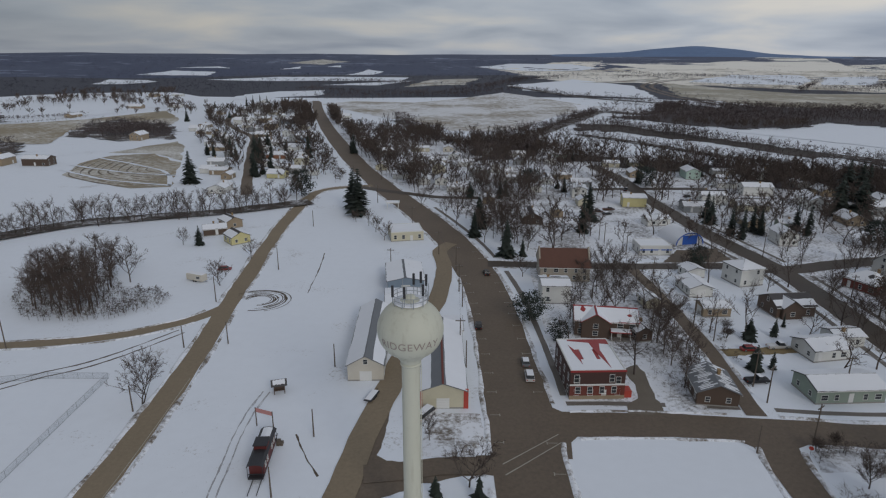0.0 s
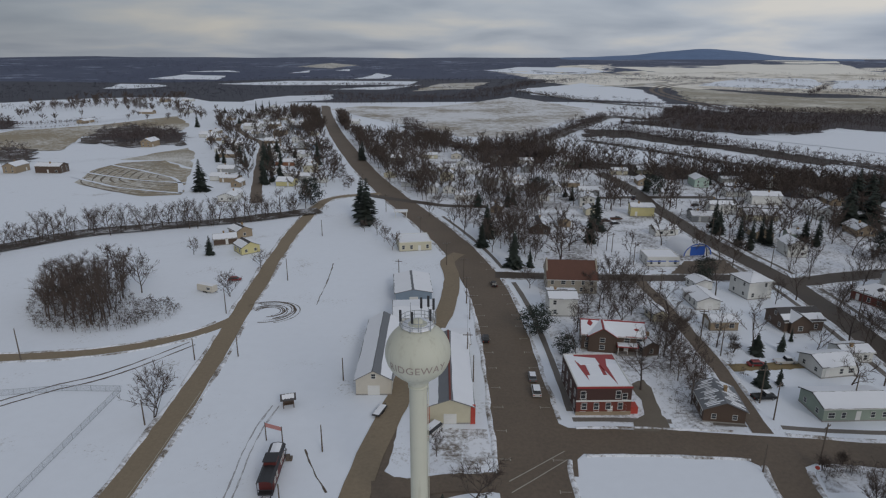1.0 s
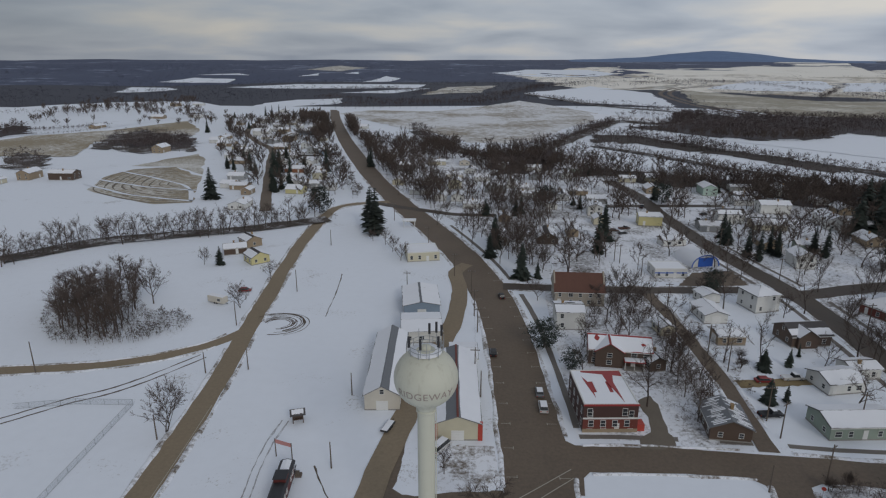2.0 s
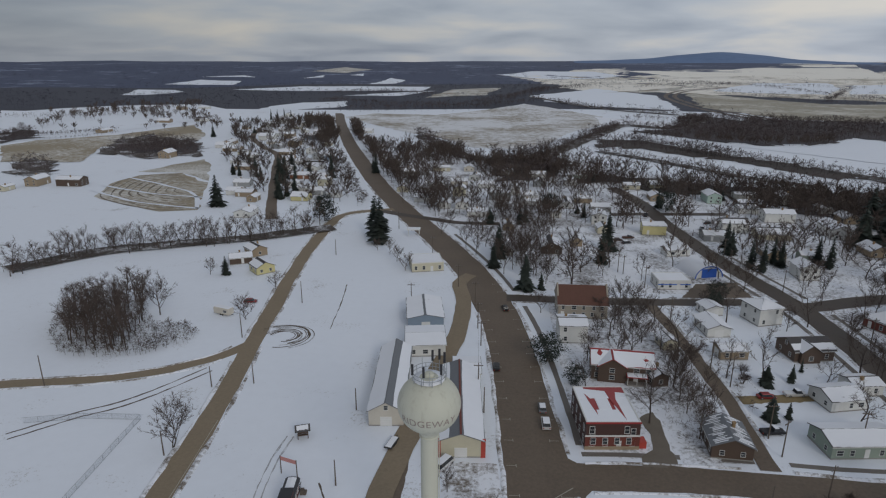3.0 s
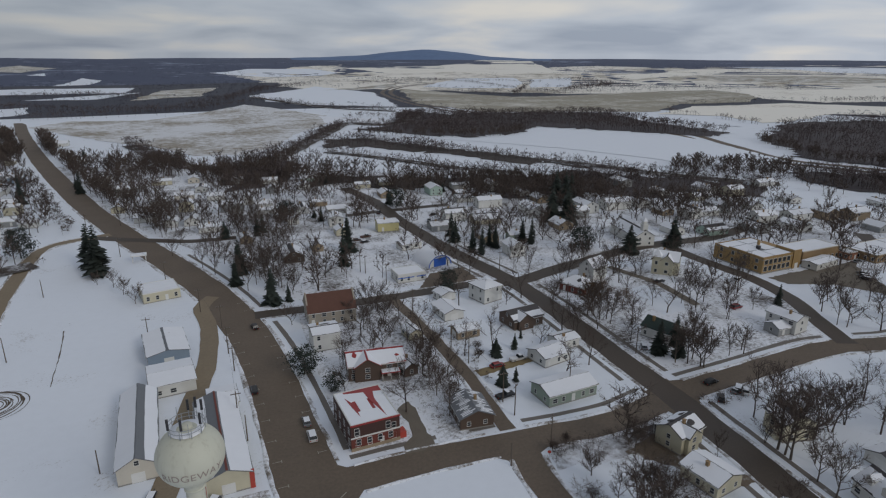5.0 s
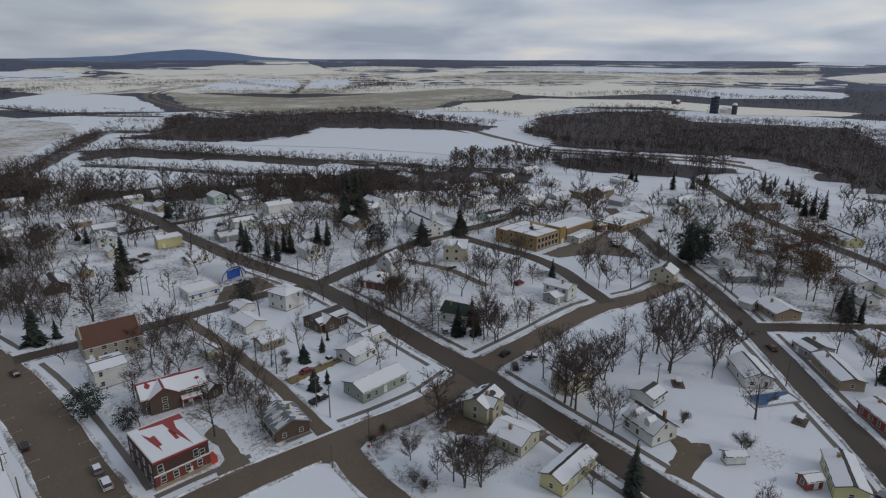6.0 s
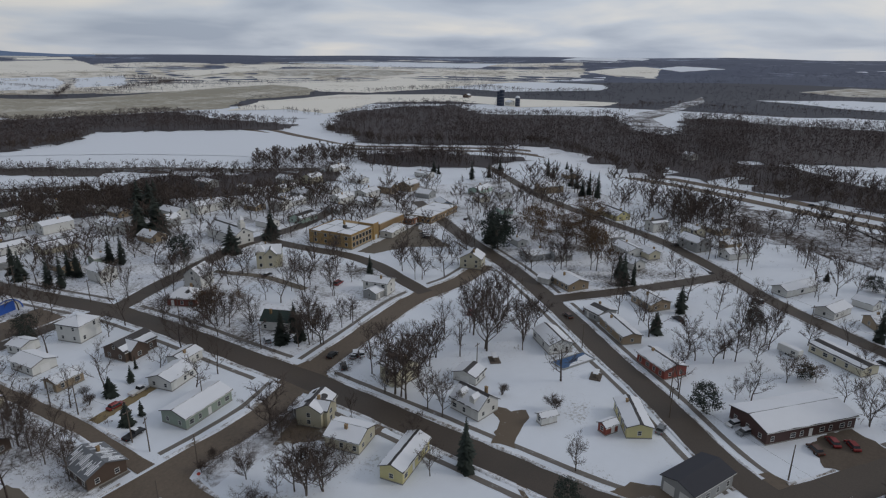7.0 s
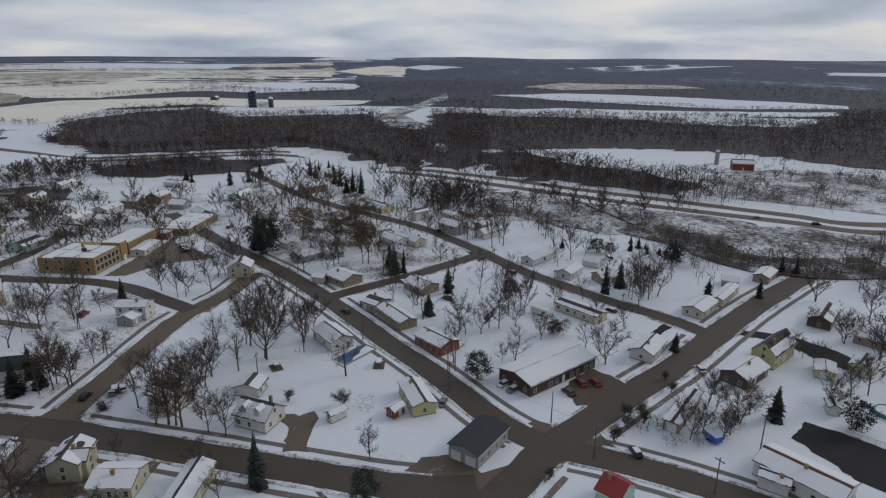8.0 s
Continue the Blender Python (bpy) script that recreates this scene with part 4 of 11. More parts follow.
def bare_shapes(rnd, height, width, counts, twig, low=0.2, stems=1):
    """A leafless tree: a trunk that forks into rising limbs, branches along them, and fine twigs that thin out into the air."""
    trunk, crown = Shape(), Shape()
    rough = height > 3

    def strip(p, q, w0, w1):
        o = (q - p).orthogonal().normalized()
        o.rotate(Matrix.Rotation(rnd.uniform(0, math.tau), 3, (q - p).normalized()))
        if w1:
            crown.add([p - o * w0, p + o * w0, q + o * w1, q - o * w1], [(0, 1, 2, 3)])
        else:
            crown.add([p - o * w0, p + o * w0, q], [(0, 1, 2)])

    def limb(p, d, length, r, level):
        """One limb of a few bends; returns the points along it with their directions."""
        n = 4 if level == 0 else 3 if level == 1 else 2
        spots = []
        for k in range(n):
            q = p + d * (length / n)
            r2 = r * (0.80 if level == 0 else 0.68)
            if level == 0 or level == 1 and rough:
                trunk.tube(p, q, r, r2, 6 if level == 0 and rough else 4 if rough else 3, caps=False)
            else:
                strip(p, q, r, r2)
            spots.append((p, q, d))
            d = (d + Vector((rnd.gauss(0, 0.16), rnd.gauss(0, 0.16), rnd.uniform(0.0, 0.26 if level else 0.05)))).normalized()
            p, r = q, r2
        return spots, r

    def twigs(spots, length, level):
        for i in range(counts[level]):
            p, q, d = spots[min(len(spots) - 1, int((i + rnd.random()) / counts[level] * len(spots)))]
            b = p.lerp(q, rnd.uniform(0.15, 1.0))
            o = d.orthogonal().normalized()
            o.rotate(Matrix.Rotation(rnd.uniform(0, math.tau), 3, d))
            e = (d * rnd.uniform(0.5, 1.0) + o * rnd.uniform(0.5, 1.0) + Vector((0, 0, rnd.uniform(-0.1, 0.45)))).normalized()
            c = b + e * length * rnd.uniform(0.6, 1.25)
            strip(b, c, twig * (1.5 if level == 2 else 0.9), twig * 0.7 if level == 2 and rough else 0)
            if level == 2:
                twigs([(b, c, e)], length * 0.62, 3)

    for k in range(stems):
        lean = Vector((rnd.gauss(0, 1), rnd.gauss(0, 1), 0)) * (0.05 if stems == 1 else 0.22)
        up = (Vector((0, 0, 1)) + lean).normalized()
        main, r_end = limb(Vector((0, 0, -0.02 * height)) + lean * 0.06 * height, up, height * 0.72, height * 0.0175 / stems ** 0.4, 0)
        turn = rnd.uniform(0, math.tau)
        twigs(main[2:], height * 0.13, 2)
        for i in range(counts[0]):
            t = low + (0.92 - low) * (i + rnd.random() * 0.8) / counts[0]
            z = min(3.999, t * 4)
            p, q, d = main[int(z)]
            b = p.lerp(q, z - int(z))
            turn += 2.4 + rnd.uniform(-0.5, 0.5)
            out = Vector((math.cos(turn), math.sin(turn), 0))
            steep = 0.7 + 0.75 * t + rnd.uniform(-0.2, 0.3)
            reach = height * width * rnd.uniform(0.4, 0.58) * (1.12 - 0.55 * t)
            first, r1 = limb(b, (out + Vector((0, 0, steep))).normalized(), reach, height * 0.0085 * (1.15 - 0.5 * t) / stems ** 0.3, 1)
            twigs(first[1:], height * 0.11, 2)
            for j in range(counts[1]):
                p, q, d = first[min(2, int(0.6 + (j + rnd.random()) / counts[1] * 2.4))]
                side = d.cross(Vector((0, 0, 1))).normalized() * rnd.choice((-1, 1))
                e = (d * 0.8 + side * rnd.uniform(0.3, 0.9) + Vector((0, 0, rnd.uniform(0.0, 0.6)))).normalized()
                sub, r2 = limb(p.lerp(q, rnd.uniform(0.1, 1.0)), e, reach * rnd.uniform(0.34, 0.6), height * 0.0042, 2)
                twigs(sub, height * rnd.uniform(0.075, 0.115), 2)
    return trunk, crown


def spruce_shapes(rnd, height, width):
    trunk, crown = Shape(), Shape()
    trunk.tube((0, 0, -0.1), (0, 0, height * 0.97), height * 0.02, 0.02, 6)
    layers = int(height * 2.4)
    for k in range(layers):
        t = k / layers
        z = height * (0.07 + 0.92 * t)
        r = width / 2 * (1 - t) ** 0.8 * rnd.uniform(0.8, 1.15) + 0.12
        n = max(5, int(15 * (1 - t) + 4))
        a0 = rnd.uniform(0, 6)
        for j in range(n):
            a = a0 + j * math.tau / n + rnd.uniform(-0.2, 0.2)
            if rnd.random() < 0.16:
                continue
            rr = r * rnd.uniform(0.55, 1.2) * (1 + 0.22 * math.sin(a * 2 + width * 3 + t * 9))
            c, s = math.cos(a), math.sin(a)
            w = rr * 0.24 + 0.12
            dz = -rr * rnd.uniform(0.15, 0.42)
            mid = (c * rr * 0.55, s * rr * 0.55)
            crown.add([(0, 0, z + 0.15), (mid[0] - s * w, mid[1] + c * w, z + dz * 0.45), (c * rr, s * rr, z + dz), (mid[0] + s * w, mid[1] - c * w, z + dz * 0.45), (mid[0], mid[1], z + dz * 0.3 - 0.35 * w - 0.1)],
                      [(0, 1, 2), (0, 2, 3), (0, 4, 1), (0, 3, 4), (1, 4, 2), (2, 4, 3)])
    return trunk, crown


def leafy_shapes(rnd, height, wide, leaves, size, low=0.15):
    """A tree that has kept its leaves or needles: a trunk with limbs, and many small blades set in clumps through an uneven rounded crown."""
    trunk, _ = grow(rnd, height * 0.9, 0.8, 1, 0)
    crown = Shape()
    clumps = []
    while len(clumps) < leaves // 28:
        a, e, k = rnd.uniform(0, math.tau), rnd.uniform(-0.95, 1.0), rnd.uniform(0.35, 1.0) ** 0.5
        c = math.sqrt(1 - e * e) * (1 if e > 0 else 1.1)
        bulge = k * (1 + 0.22 * math.sin(a * 2.0 + e * 3) + 0.12 * math.sin(a * 5.0 - e * 7))
        clumps.append(Vector((wide / 2 * c * math.cos(a) * bulge, wide / 2 * c * math.sin(a) * bulge, height * ((1 + low) / 2 + (1 - low) / 2 * e * k))))
    for p in clumps:
        for _ in range(28):
            q = p + Vector((rnd.gauss(0, 1), rnd.gauss(0, 1), rnd.gauss(0, 0.7))) * wide * 0.075
            if q.z < 0.3:
                continue
            a, b = Vector((rnd.uniform(-1, 1), rnd.uniform(-1, 1), rnd.uniform(-1, 1))) * size, Vector((rnd.uniform(-1, 1), rnd.uniform(-1, 1), rnd.uniform(-1, 1))) * size
            crown.add([q, q + a, q + a * 0.5 + b], [(0, 1, 2)])
    return trunk, crown


TREES = {}


def tree_kinds():
    r = random.Random(7)
    for k in range(5):
        TREES["bare", k] = bare_shapes(r, 10, 0.98 + 0.06 * k, (8, 5, 6, 4), 0.029), BARK, TWIG
    for k in range(3):
        TREES["broad", k] = bare_shapes(r, 9.6, 1.25, (6, 4, 6, 4), 0.029, 0.14, 2), BARK, TWIG
    for k in range(4):
        TREES["fine", k] = bare_shapes(r, 10, 0.94 + 0.08 * k, (7, 4, 6, 2), 0.040), BARK, TWIG
    for k in range(2):
        TREES["bush", k] = grow(r, 2.6, 0.7, 2, 4, 0.7, 0.012, 6), BARK, TWIG
    for k in range(3):
        TREES["spruce", k] = spruce_shapes(r, 10, 5.2 - k * 0.5), BARK, NEEDLE
    TREES["pine", 0] = leafy_shapes(r, 10, 7.0, 2800, 0.42, 0.05), BARK, NEEDLE
    TREES["cedar", 0] = spruce_shapes(r, 10, 2.6), BARK, NEEDLE
    for k in range(2):
        TREES["rust", k] = leafy_shapes(r, 10, 7.6, 2400, 0.30, 0.25), BARK, RUST
    for key, ((a, b), m1, m2) in list(TREES.items()):
        TREES[key] = a.mesh("trunk", m1, False), b.mesh("crown", m2)


tree_kinds()
WORDS = dict(fine=("bare_tree", "tall leafless brown deciduous tree standing in snow", "tree"), bare=("bare_tree", "leafless grey-brown deciduous tree standing in snow", "tree"), broad=("bare_tree", "broad leafless tree with forked trunk in snow", "tree"), bush=("bush", "leafless many-stemmed bush in snow", "bush"),
             spruce=("spruce_tree", "dark green spruce tree standing in snow", "tree"), pine=("pine_tree", "dark pine tree with a rounded crown", "tree"), cedar=("cedar_tree", "slender dark columnar cedar tree", "tree"), rust=("oak_tree", "oak tree with withered rust-brown leaves", "tree"))


def tree(kind, x, y, height, width=1.0, seed=0):
    rnd = random.Random(int(x * 13 + y * 7) + seed)
    ks = sorted(k for n, k in TREES if n == kind)
    k = rnd.choice(ks)
    s = height / (3 if kind == "bush" else 10)
    name, label, cat = WORDS[kind]
    ob = thing(name, x, y, 0, label, cat)
    ob.matrix_basis = pose(x, y, terrain(x, y), 0, 0, rnd.uniform(0, 360)) @ Matrix.Diagonal((s * width, s * width, s, 1))
    trunk, crown = TREES[kind, k]
    part("trunk", trunk, ob)
    part("crown", crown, ob)


# ---- woods and hedgerows: many bare trees in one mesh ----
def fan_arrays(rnd, blades, lean, thick):
    """A cheap bare tree 1 m high: a stem, and blades for the branches that reach out to an uneven rounded crown."""
    r = min(thick * 1.3, 0.016)
    v, f = [(-r, 0, -0.03), (r, 0, -0.03), (0, 0, 0.75), (0, -r, -0.03), (0, r, -0.03)], [(0, 1, 2), (3, 4, 2)]

    def blade(p, q, w):
        n = len(v)
        b = rnd.uniform(0, math.tau)
        dx, dy, dz = math.cos(b) * w, math.sin(b) * w, rnd.uniform(-0.5, 0.5) * w
        v.extend([(p[0] - dx, p[1] - dy, p[2] - dz), (p[0] + dx, p[1] + dy, p[2] + dz), q])
        f.append((n, n + 1, n + 2))
    limbs = max(4, blades // 6)
    tips = []
    for _ in range(limbs):
        a, e = rnd.uniform(0, math.tau), rnd.uniform(-0.3, 0.95)
        k = rnd.uniform(0.7, 1.0)
        c = math.sqrt(max(0.0, 1 - e * e))
        tip = (lean * k * c * math.cos(a), lean * k * c * math.sin(a), 0.62 + 0.34 * k * e)
        root = (0, 0, max(0.12, min(0.6, tip[2] - rnd.uniform(0.15, 0.3))))
        blade(root, tip, min(thick, 0.014) * 0.7)
        tips.append((root, tip))
    for _ in range(blades - limbs):
        root, tip = rnd.choice(tips)
        t = rnd.uniform(0.4, 1.0)
        p = tuple(r0 + (t0 - r0) * t for r0, t0 in zip(root, tip))
        d = Vector((p[0] / lean + rnd.gauss(0, 0.7), p[1] / lean + rnd.gauss(0, 0.7), (p[2] - 0.55) * 1.6 + rnd.gauss(0, 0.6))).normalized() * rnd.uniform(0.1, 0.24)
        blade(p, (p[0] + d.x * lean / 0.35, p[1] + d.y * lean / 0.35, p[2] + d.z), thick * 0.5)
    return np.array(v), np.array(f)


def vase_arrays(rnd, lean, thick, far):
    """A bare tree 1 m high with forking limbs, branches and twigs, as slim blades."""
    trunk, crown = bare_shapes(rnd, 1.0, lean / 0.44, (6, 3, 8, 0) if far > 300 else (6, 3, 5, 4), max(0.0024, thick * (0.54 if far > 300 else 0.34)))
    v = np.array(trunk.v + crown.v)
    f = [q for q in trunk.f] + [tuple(i + len(trunk.v) for i in q) for q in crown.f]
    return v, np.array([t for q in f for t in ((q,) if len(q) == 3 else ((q[0], q[1], q[2]), (q[0], q[2], q[3])))])


def wood(name, spots, label, detail=1, mat=None, height=(7, 12), thick=0.012, lean=0.3, seed=5):
    """Bare trees at the spots, joined into one."""
    rnd = random.Random(seed)
    spots = [p for p in spots if math.hypot(*p) > 330 or not (on_street(*p, 0.3) or on_house(*p, 0.4))]
    if not spots:
        return
    # seen from afar twigs merge into a haze: the further off the wood stands, the broader are its strokes
    far = sum(math.hypot(x - 7, y - 12) for x, y in spots) / len(spots)
    broad = min(0.07, max(thick * 0.6, (0.0009, 0.00062, 0.00045, 0.00036)[detail] * far / (sum(height) / 2)))
    kinds = [vase_arrays(rnd, lean, broad, far) if detail == 3 else fan_arrays(rnd, (16, 32, 64)[detail], lean, broad) for _ in range(7)]
    vs, fs, n = [], [], 0
    for x, y in spots:
        v, f = rnd.choice(kinds)
        h, w, a = rnd.uniform(*height), rnd.uniform(0.8, 1.3), rnd.uniform(0, math.tau)
        if detail < 2:
            h *= 0.95 + 0.5 * noise.noise((x / 55, y / 55, 4.0))
        c, s = math.cos(a) * h * w, math.sin(a) * h * w
        vs.append(np.stack([v[:, 0] * c - v[:, 1] * s + x, v[:, 0] * s + v[:, 1] * c + y, v[:, 2] * h + terrain(x, y)], 1))
        fs.append(f + n)
        n += len(v)
    V, F = np.concatenate(vs), np.concatenate(fs)
    me = bpy.data.meshes.new(name)
    me.vertices.add(len(V))
    me.vertices.foreach_set("co", V.astype(np.float32).ravel())
    me.loops.add(F.size)
    me.loops.foreach_set("vertex_index", F.astype(np.int32).ravel())
    me.polygons.add(len(F))
    me.polygons.foreach_set("loop_start", np.arange(0, F.size, 3, dtype=np.int32))
    me.materials.append(mat or TWIG)
    me.update(calc_edges=True)
    return tagged(new(name, me), label, "woods", kind="stuff")


def inside(p, corners):
    x, y = p
    hit = False
    for (x0, y0), (x1, y1) in zip(corners, corners[1:] + corners[:1]):
        if (y0 > y) != (y1 > y) and x < (x1 - x0) * (y - y0) / (y1 - y0) + x0:
            hit = not hit
    return hit


def scatter(corners, gap, seed=1, jitter=0.85):
    """Spots spread over a patch of land, about that far apart."""
    rnd = random.Random(seed)
    xs, ys = [c[0] for c in corners], [c[1] for c in corners]
    out, y = [], min(ys)
    while y < max(ys):
        x = min(xs)
        while x < max(xs):
            p = x + rnd.uniform(-jitter, jitter) * gap, y + rnd.uniform(-jitter, jitter) * gap
            if inside(p, corners):
                out.append(p)
            x += gap
        y += gap
    return out


def along(points, gap, width, seed=1):
    """Spots strewn along a line, within that width."""
    rnd = random.Random(seed)
    return [(p.x + rnd.uniform(-0.5, 0.5) * width, p.y + rnd.uniform(-0.5, 0.5) * width) for p in curve_points(points, gap)]

# ---- roads ----
road('main_street', [(19, 60), (18.2, 90), (17.3, 108), (16.7, 119), (15.2, 140), (13.9, 154), (12.2, 170), (9.6, 190), (4.6, 214), (-5.0, 246), (-22, 287), (-49, 346), (-84, 433), (-136, 580), (-181, 720), (-220, 850), (-258, 987)], 13.5, 0.030)
road('bypass_road', [(-54, 40), (-55.5, 75), (-56.9, 102), (-58.3, 117), (-59.9, 133), (-62.8, 154), (-66, 174), (-69, 195), (-73.5, 226), (-78, 262), (-80, 292), (-80.5, 318), (-77, 333), (-54, 345)], 5.6, 0.036)
road('branch_road', [(-65.5, 174), (-69.6, 166), (-75.1, 160), (-81.7, 154.6), (-89, 150.6), (-102, 146.2), (-118, 143), (-170, 131), (-300, 123)], 4.2, 0.042)
road('cross_street', [(20, 119.5), (34.7, 120.8), (46, 121.4), (57, 121.2), (66, 121.2), (75, 121.0), (84, 120.3), (94, 121), (104, 123.6), (113, 125.9), (127, 128.4), (141, 129.6), (157, 131.9), (171, 133.5), (183, 133.8), (190, 132), (204, 129.5), (228, 130.7)], 8.5, 0.048)
road('school_drive', [(187, 134), (192, 147), (200, 166), (204.5, 186), (203.5, 200), (201, 221), (201, 243)], 7.0, 0.054)
road('school_street', [(100, 219), (114.7, 219.3), (131, 225.5), (152, 232), (177, 240), (201.6, 243), (229, 243.5), (263, 253), (295, 259), (330, 262)], 8.0, 0.060)
road('side_street', [(78, 420), (88, 376), (91, 330), (95, 298), (98.5, 272), (102.5, 252), (106.5, 235), (110, 218), (111.5, 200), (112.2, 183), (112.5, 164), (112.8, 146), (113.3, 127), (113, 114), (112.6, 103), (112.2, 94), (111.8, 84), (111.2, 75), (111, 66), (110.4, 56), (109.8, 42), (110.4, 30), (113, 20)], 8.5, 0.066)
road('diagonal_street', [(310, 225), (262, 163), (243, 136), (230, 118), (216, 101), (199, 82), (186, 68), (177, 59), (161, 41), (148, 28), (138, 17.5), (131, 6), (128, -10), (125.5, -20), (121, -33), (113, -52)], 8.0, 0.072)
road('upper_street', [(500, 310), (418, 221), (385, 187), (363, 162), (337, 122), (311, 78), (294, 59), (275, 40), (259, 26), (247, 13), (237, 0), (230, -9), (223, -19), (217, -28), (211, -37), (200, -48)], 7.5, 0.078)
road('link_street', [(207, 91), (219, 81), (235.5, 67), (254, 52.5), (272, 40)], 7.0, 0.084)
road('south_street', [(65.5, 121), (64.2, 112), (64.2, 102), (66, 76), (73, 54)], 7.0, 0.090)
road('lower_street', [(72, 54), (90, 36), (103, 21), (113, 13.5), (129, 5.5), (144.4, -5.6), (161.6, -18.5), (179.2, -31.9), (201, -46.5), (229, -65.8), (254, -85), (275, -102), (310, -134)], 9.0, 0.096)
road('alley', [(59.5, 216), (61.5, 200), (63.2, 183), (64.5, 168), (65.1, 158), (65.4, 148), (65.4, 139), (65.2, 126)], 4.0, 0.102)
road('church_street', [(10, 217), (25, 217), (60, 218), (100, 222)], 6.5, 0.108)
road('north_street', [(-60, 340), (-45, 332), (-26, 324), (-14, 319), (6, 319)], 6.0, 0.114)
road('far_street', [(66, 345), (86, 348), (130, 352)], 6.0, 0.120)
road('subdivision_street', [(-115, 316), (-135, 371), (-168, 465), (-193, 535), (-226, 584), (-269, 667), (-305, 816)], 6.0, 0.126)
road('alley_west', [(-15, 95), (-14, 112), (-12, 130), (-11, 143), (-9, 158), (-5, 185), (-5, 211), (-8, 230), (-4, 240)], 5.5, 0.132)
road('tower_drive', [(-12, 102), (-7, 103), (1, 105), (8, 106)], 5.0, 0.138)
road('county_highway', [(771, 1939), (564, 1741), (449, 1633), (376, 1457), (350, 1192), (361, 1014), (393, 888), (420, 783), (482, 717), (514, 612), (489, 503), (468, 419), (490, 371), (515, 324), (538, 273), (532, 219), (508, 172), (484, 130), (471, 97), (452, 44), (430, 0), (406, -62), (381, -125), (368, -168), (401, -300), (374, -601)], 10.0, 0.144)
road('county_highway_far', [(758, 1953), (551, 1755), (433, 1643), (358, 1462), (331, 1192), (342, 1011), (374, 883), (404, 774), (465, 708), (495, 612), (471, 508), (449, 418), (473, 363), (497, 316), (519, 271), (514, 226), (491, 182), (464, 138), (451, 96), (429, 47), (410, 5), (388, -50), (364, -120), (351, -167), (383, -300), (356, -599)], 10.0, 0.150)

ribbon('lane', [(157, 222), (160, 212), (164, 199), (163.6, 175)], 3.6, 0.128, DRIVE, 'narrow gravel lane between yards')

sheet('grass_strip', TANGRASS, [(67.1, 152.2), (68.0, 156.0), (88.4, 159.5), (87.6, 155.4)], 0.075, 'strip of dry yellow grass clear of snow', wobble=0.3, longest=4)
# ---- ploughed snow, pavements beside the streets ----
ROADS_WITH_BANKS = ("main_street", "bypass_road", "branch_road", "cross_street", "side_street", "diagonal_street", "upper_street", "lower_street", "south_street", "link_street", "school_street", "church_street", "alley")
for k, name in enumerate(ROADS_WITH_BANKS):
    line, wide = STREETS[name]
    pts = [p for p in line[::3] if math.hypot(*p) < 430]
    for side in (-1, 1):
        banks(name, pts, wide, side, 0.45, 1.1, 0.28, seed=k * 7)
for k, (name, off) in enumerate((("cross_street", 3.4), ("side_street", 3.4), ("diagonal_street", 3.0), ("main_street", 3.6), ("lower_street", 3.2))):
    line, wide = STREETS[name]
    pts = [p for p in line[::3] if math.hypot(*p) < 300 and not (name == "main_street" and p[1] < 126)]
    for side in (-1, 1):
        if name == "main_street" and side < 0 or name == "cross_street" and side > 0:
            continue
        banks(name, pts, wide, side, off, 1.5, 0.0, "pavement", WALKWAY, 0.02 + 0.008 * k + 0.004 * (side > 0), "narrow concrete pavement cleared of snow", 0.2, seed=k)

# ---- fields and woods ----
sheet('farmland', FARMLAND, [(202.1, 2747), (529.1, 2693), (1006, 2587), (1894, 2937), (2634, 2606), (3363, 1932), (3430, 1290), (2320, 868), (1411, 731), (1138, 944), (933, 1208), (674, 1409), (415.6, 1571), (166, 1662)], 0.12, 'wide far farmland with patchy snow', wobble=25, longest=120)
sheet('farmland', FARMLAND, [(28.4, 2650), (631, 3502), (358.1, 1954), (169.6, 1717)], 0.12, 'far farmland with patchy snow', wobble=25, longest=120)
sheet('field', STUBBLE2, [(-230.6, 917), (-205.2, 998), (-104.7, 987), (-20.7, 1089), (38.4, 1177), (75.7, 1121), (150.7, 968), (134.7, 860), (79.8, 747), (46.8, 627), (14.2, 592.1), (-22.7, 598.8), (-62.2, 670), (-115.9, 737), (-165.6, 813)], 0.274, 'field of stubble showing through thin snow', wobble=2.0, longest=40)
sheet('field', CLEAN, [(54.8, 1363), (157.7, 1584), (239.3, 1731), (336.3, 1473), (290.6, 1053), (251.5, 1084), (163.4, 1129), (81.9, 1226)], 0.278, 'open field under clean snow', wobble=6.0, longest=90)
sheet('field', CLEAN, [(153.2, 713), (210.8, 751), (293.6, 716), (383.5, 674), (485.2, 656), (490.3, 540.8), (466.5, 428.4), (436.3, 395.5), (384.1, 390.9), (353.2, 471.8), (311.8, 544.7), (254.1, 616)], 0.282, 'open field under clean snow', wobble=2.0, longest=40)
sheet('field', CLEAN, [(89.7, 630), (144.5, 674), (182.3, 583.2), (216.6, 523), (278.4, 447.4), (265.3, 433.4), (226.6, 451.7), (181.4, 483.9), (146, 551)], 0.286, 'open field under clean snow', wobble=2.0, longest=40)
sheet('field', YARD, [(45.6, 536.3), (67.5, 534.5), (95, 473.8), (122.4, 438.7), (96.3, 434.6), (60.2, 472.5)], 0.040, 'open field under clean snow', wobble=2.0, longest=40)
sheet('field', YARD, [(138.8, 967), (235.8, 874), (214, 818), (131.9, 837)], 0.294, 'open field under clean snow', wobble=2.0, longest=90)
sheet('field', CLEAN, [(515.6, 1642), (804, 2160), (1009, 2120), (942, 1902), (736, 1536), (589.7, 1572)], 0.298, 'open field under clean snow', wobble=6.0, longest=90)
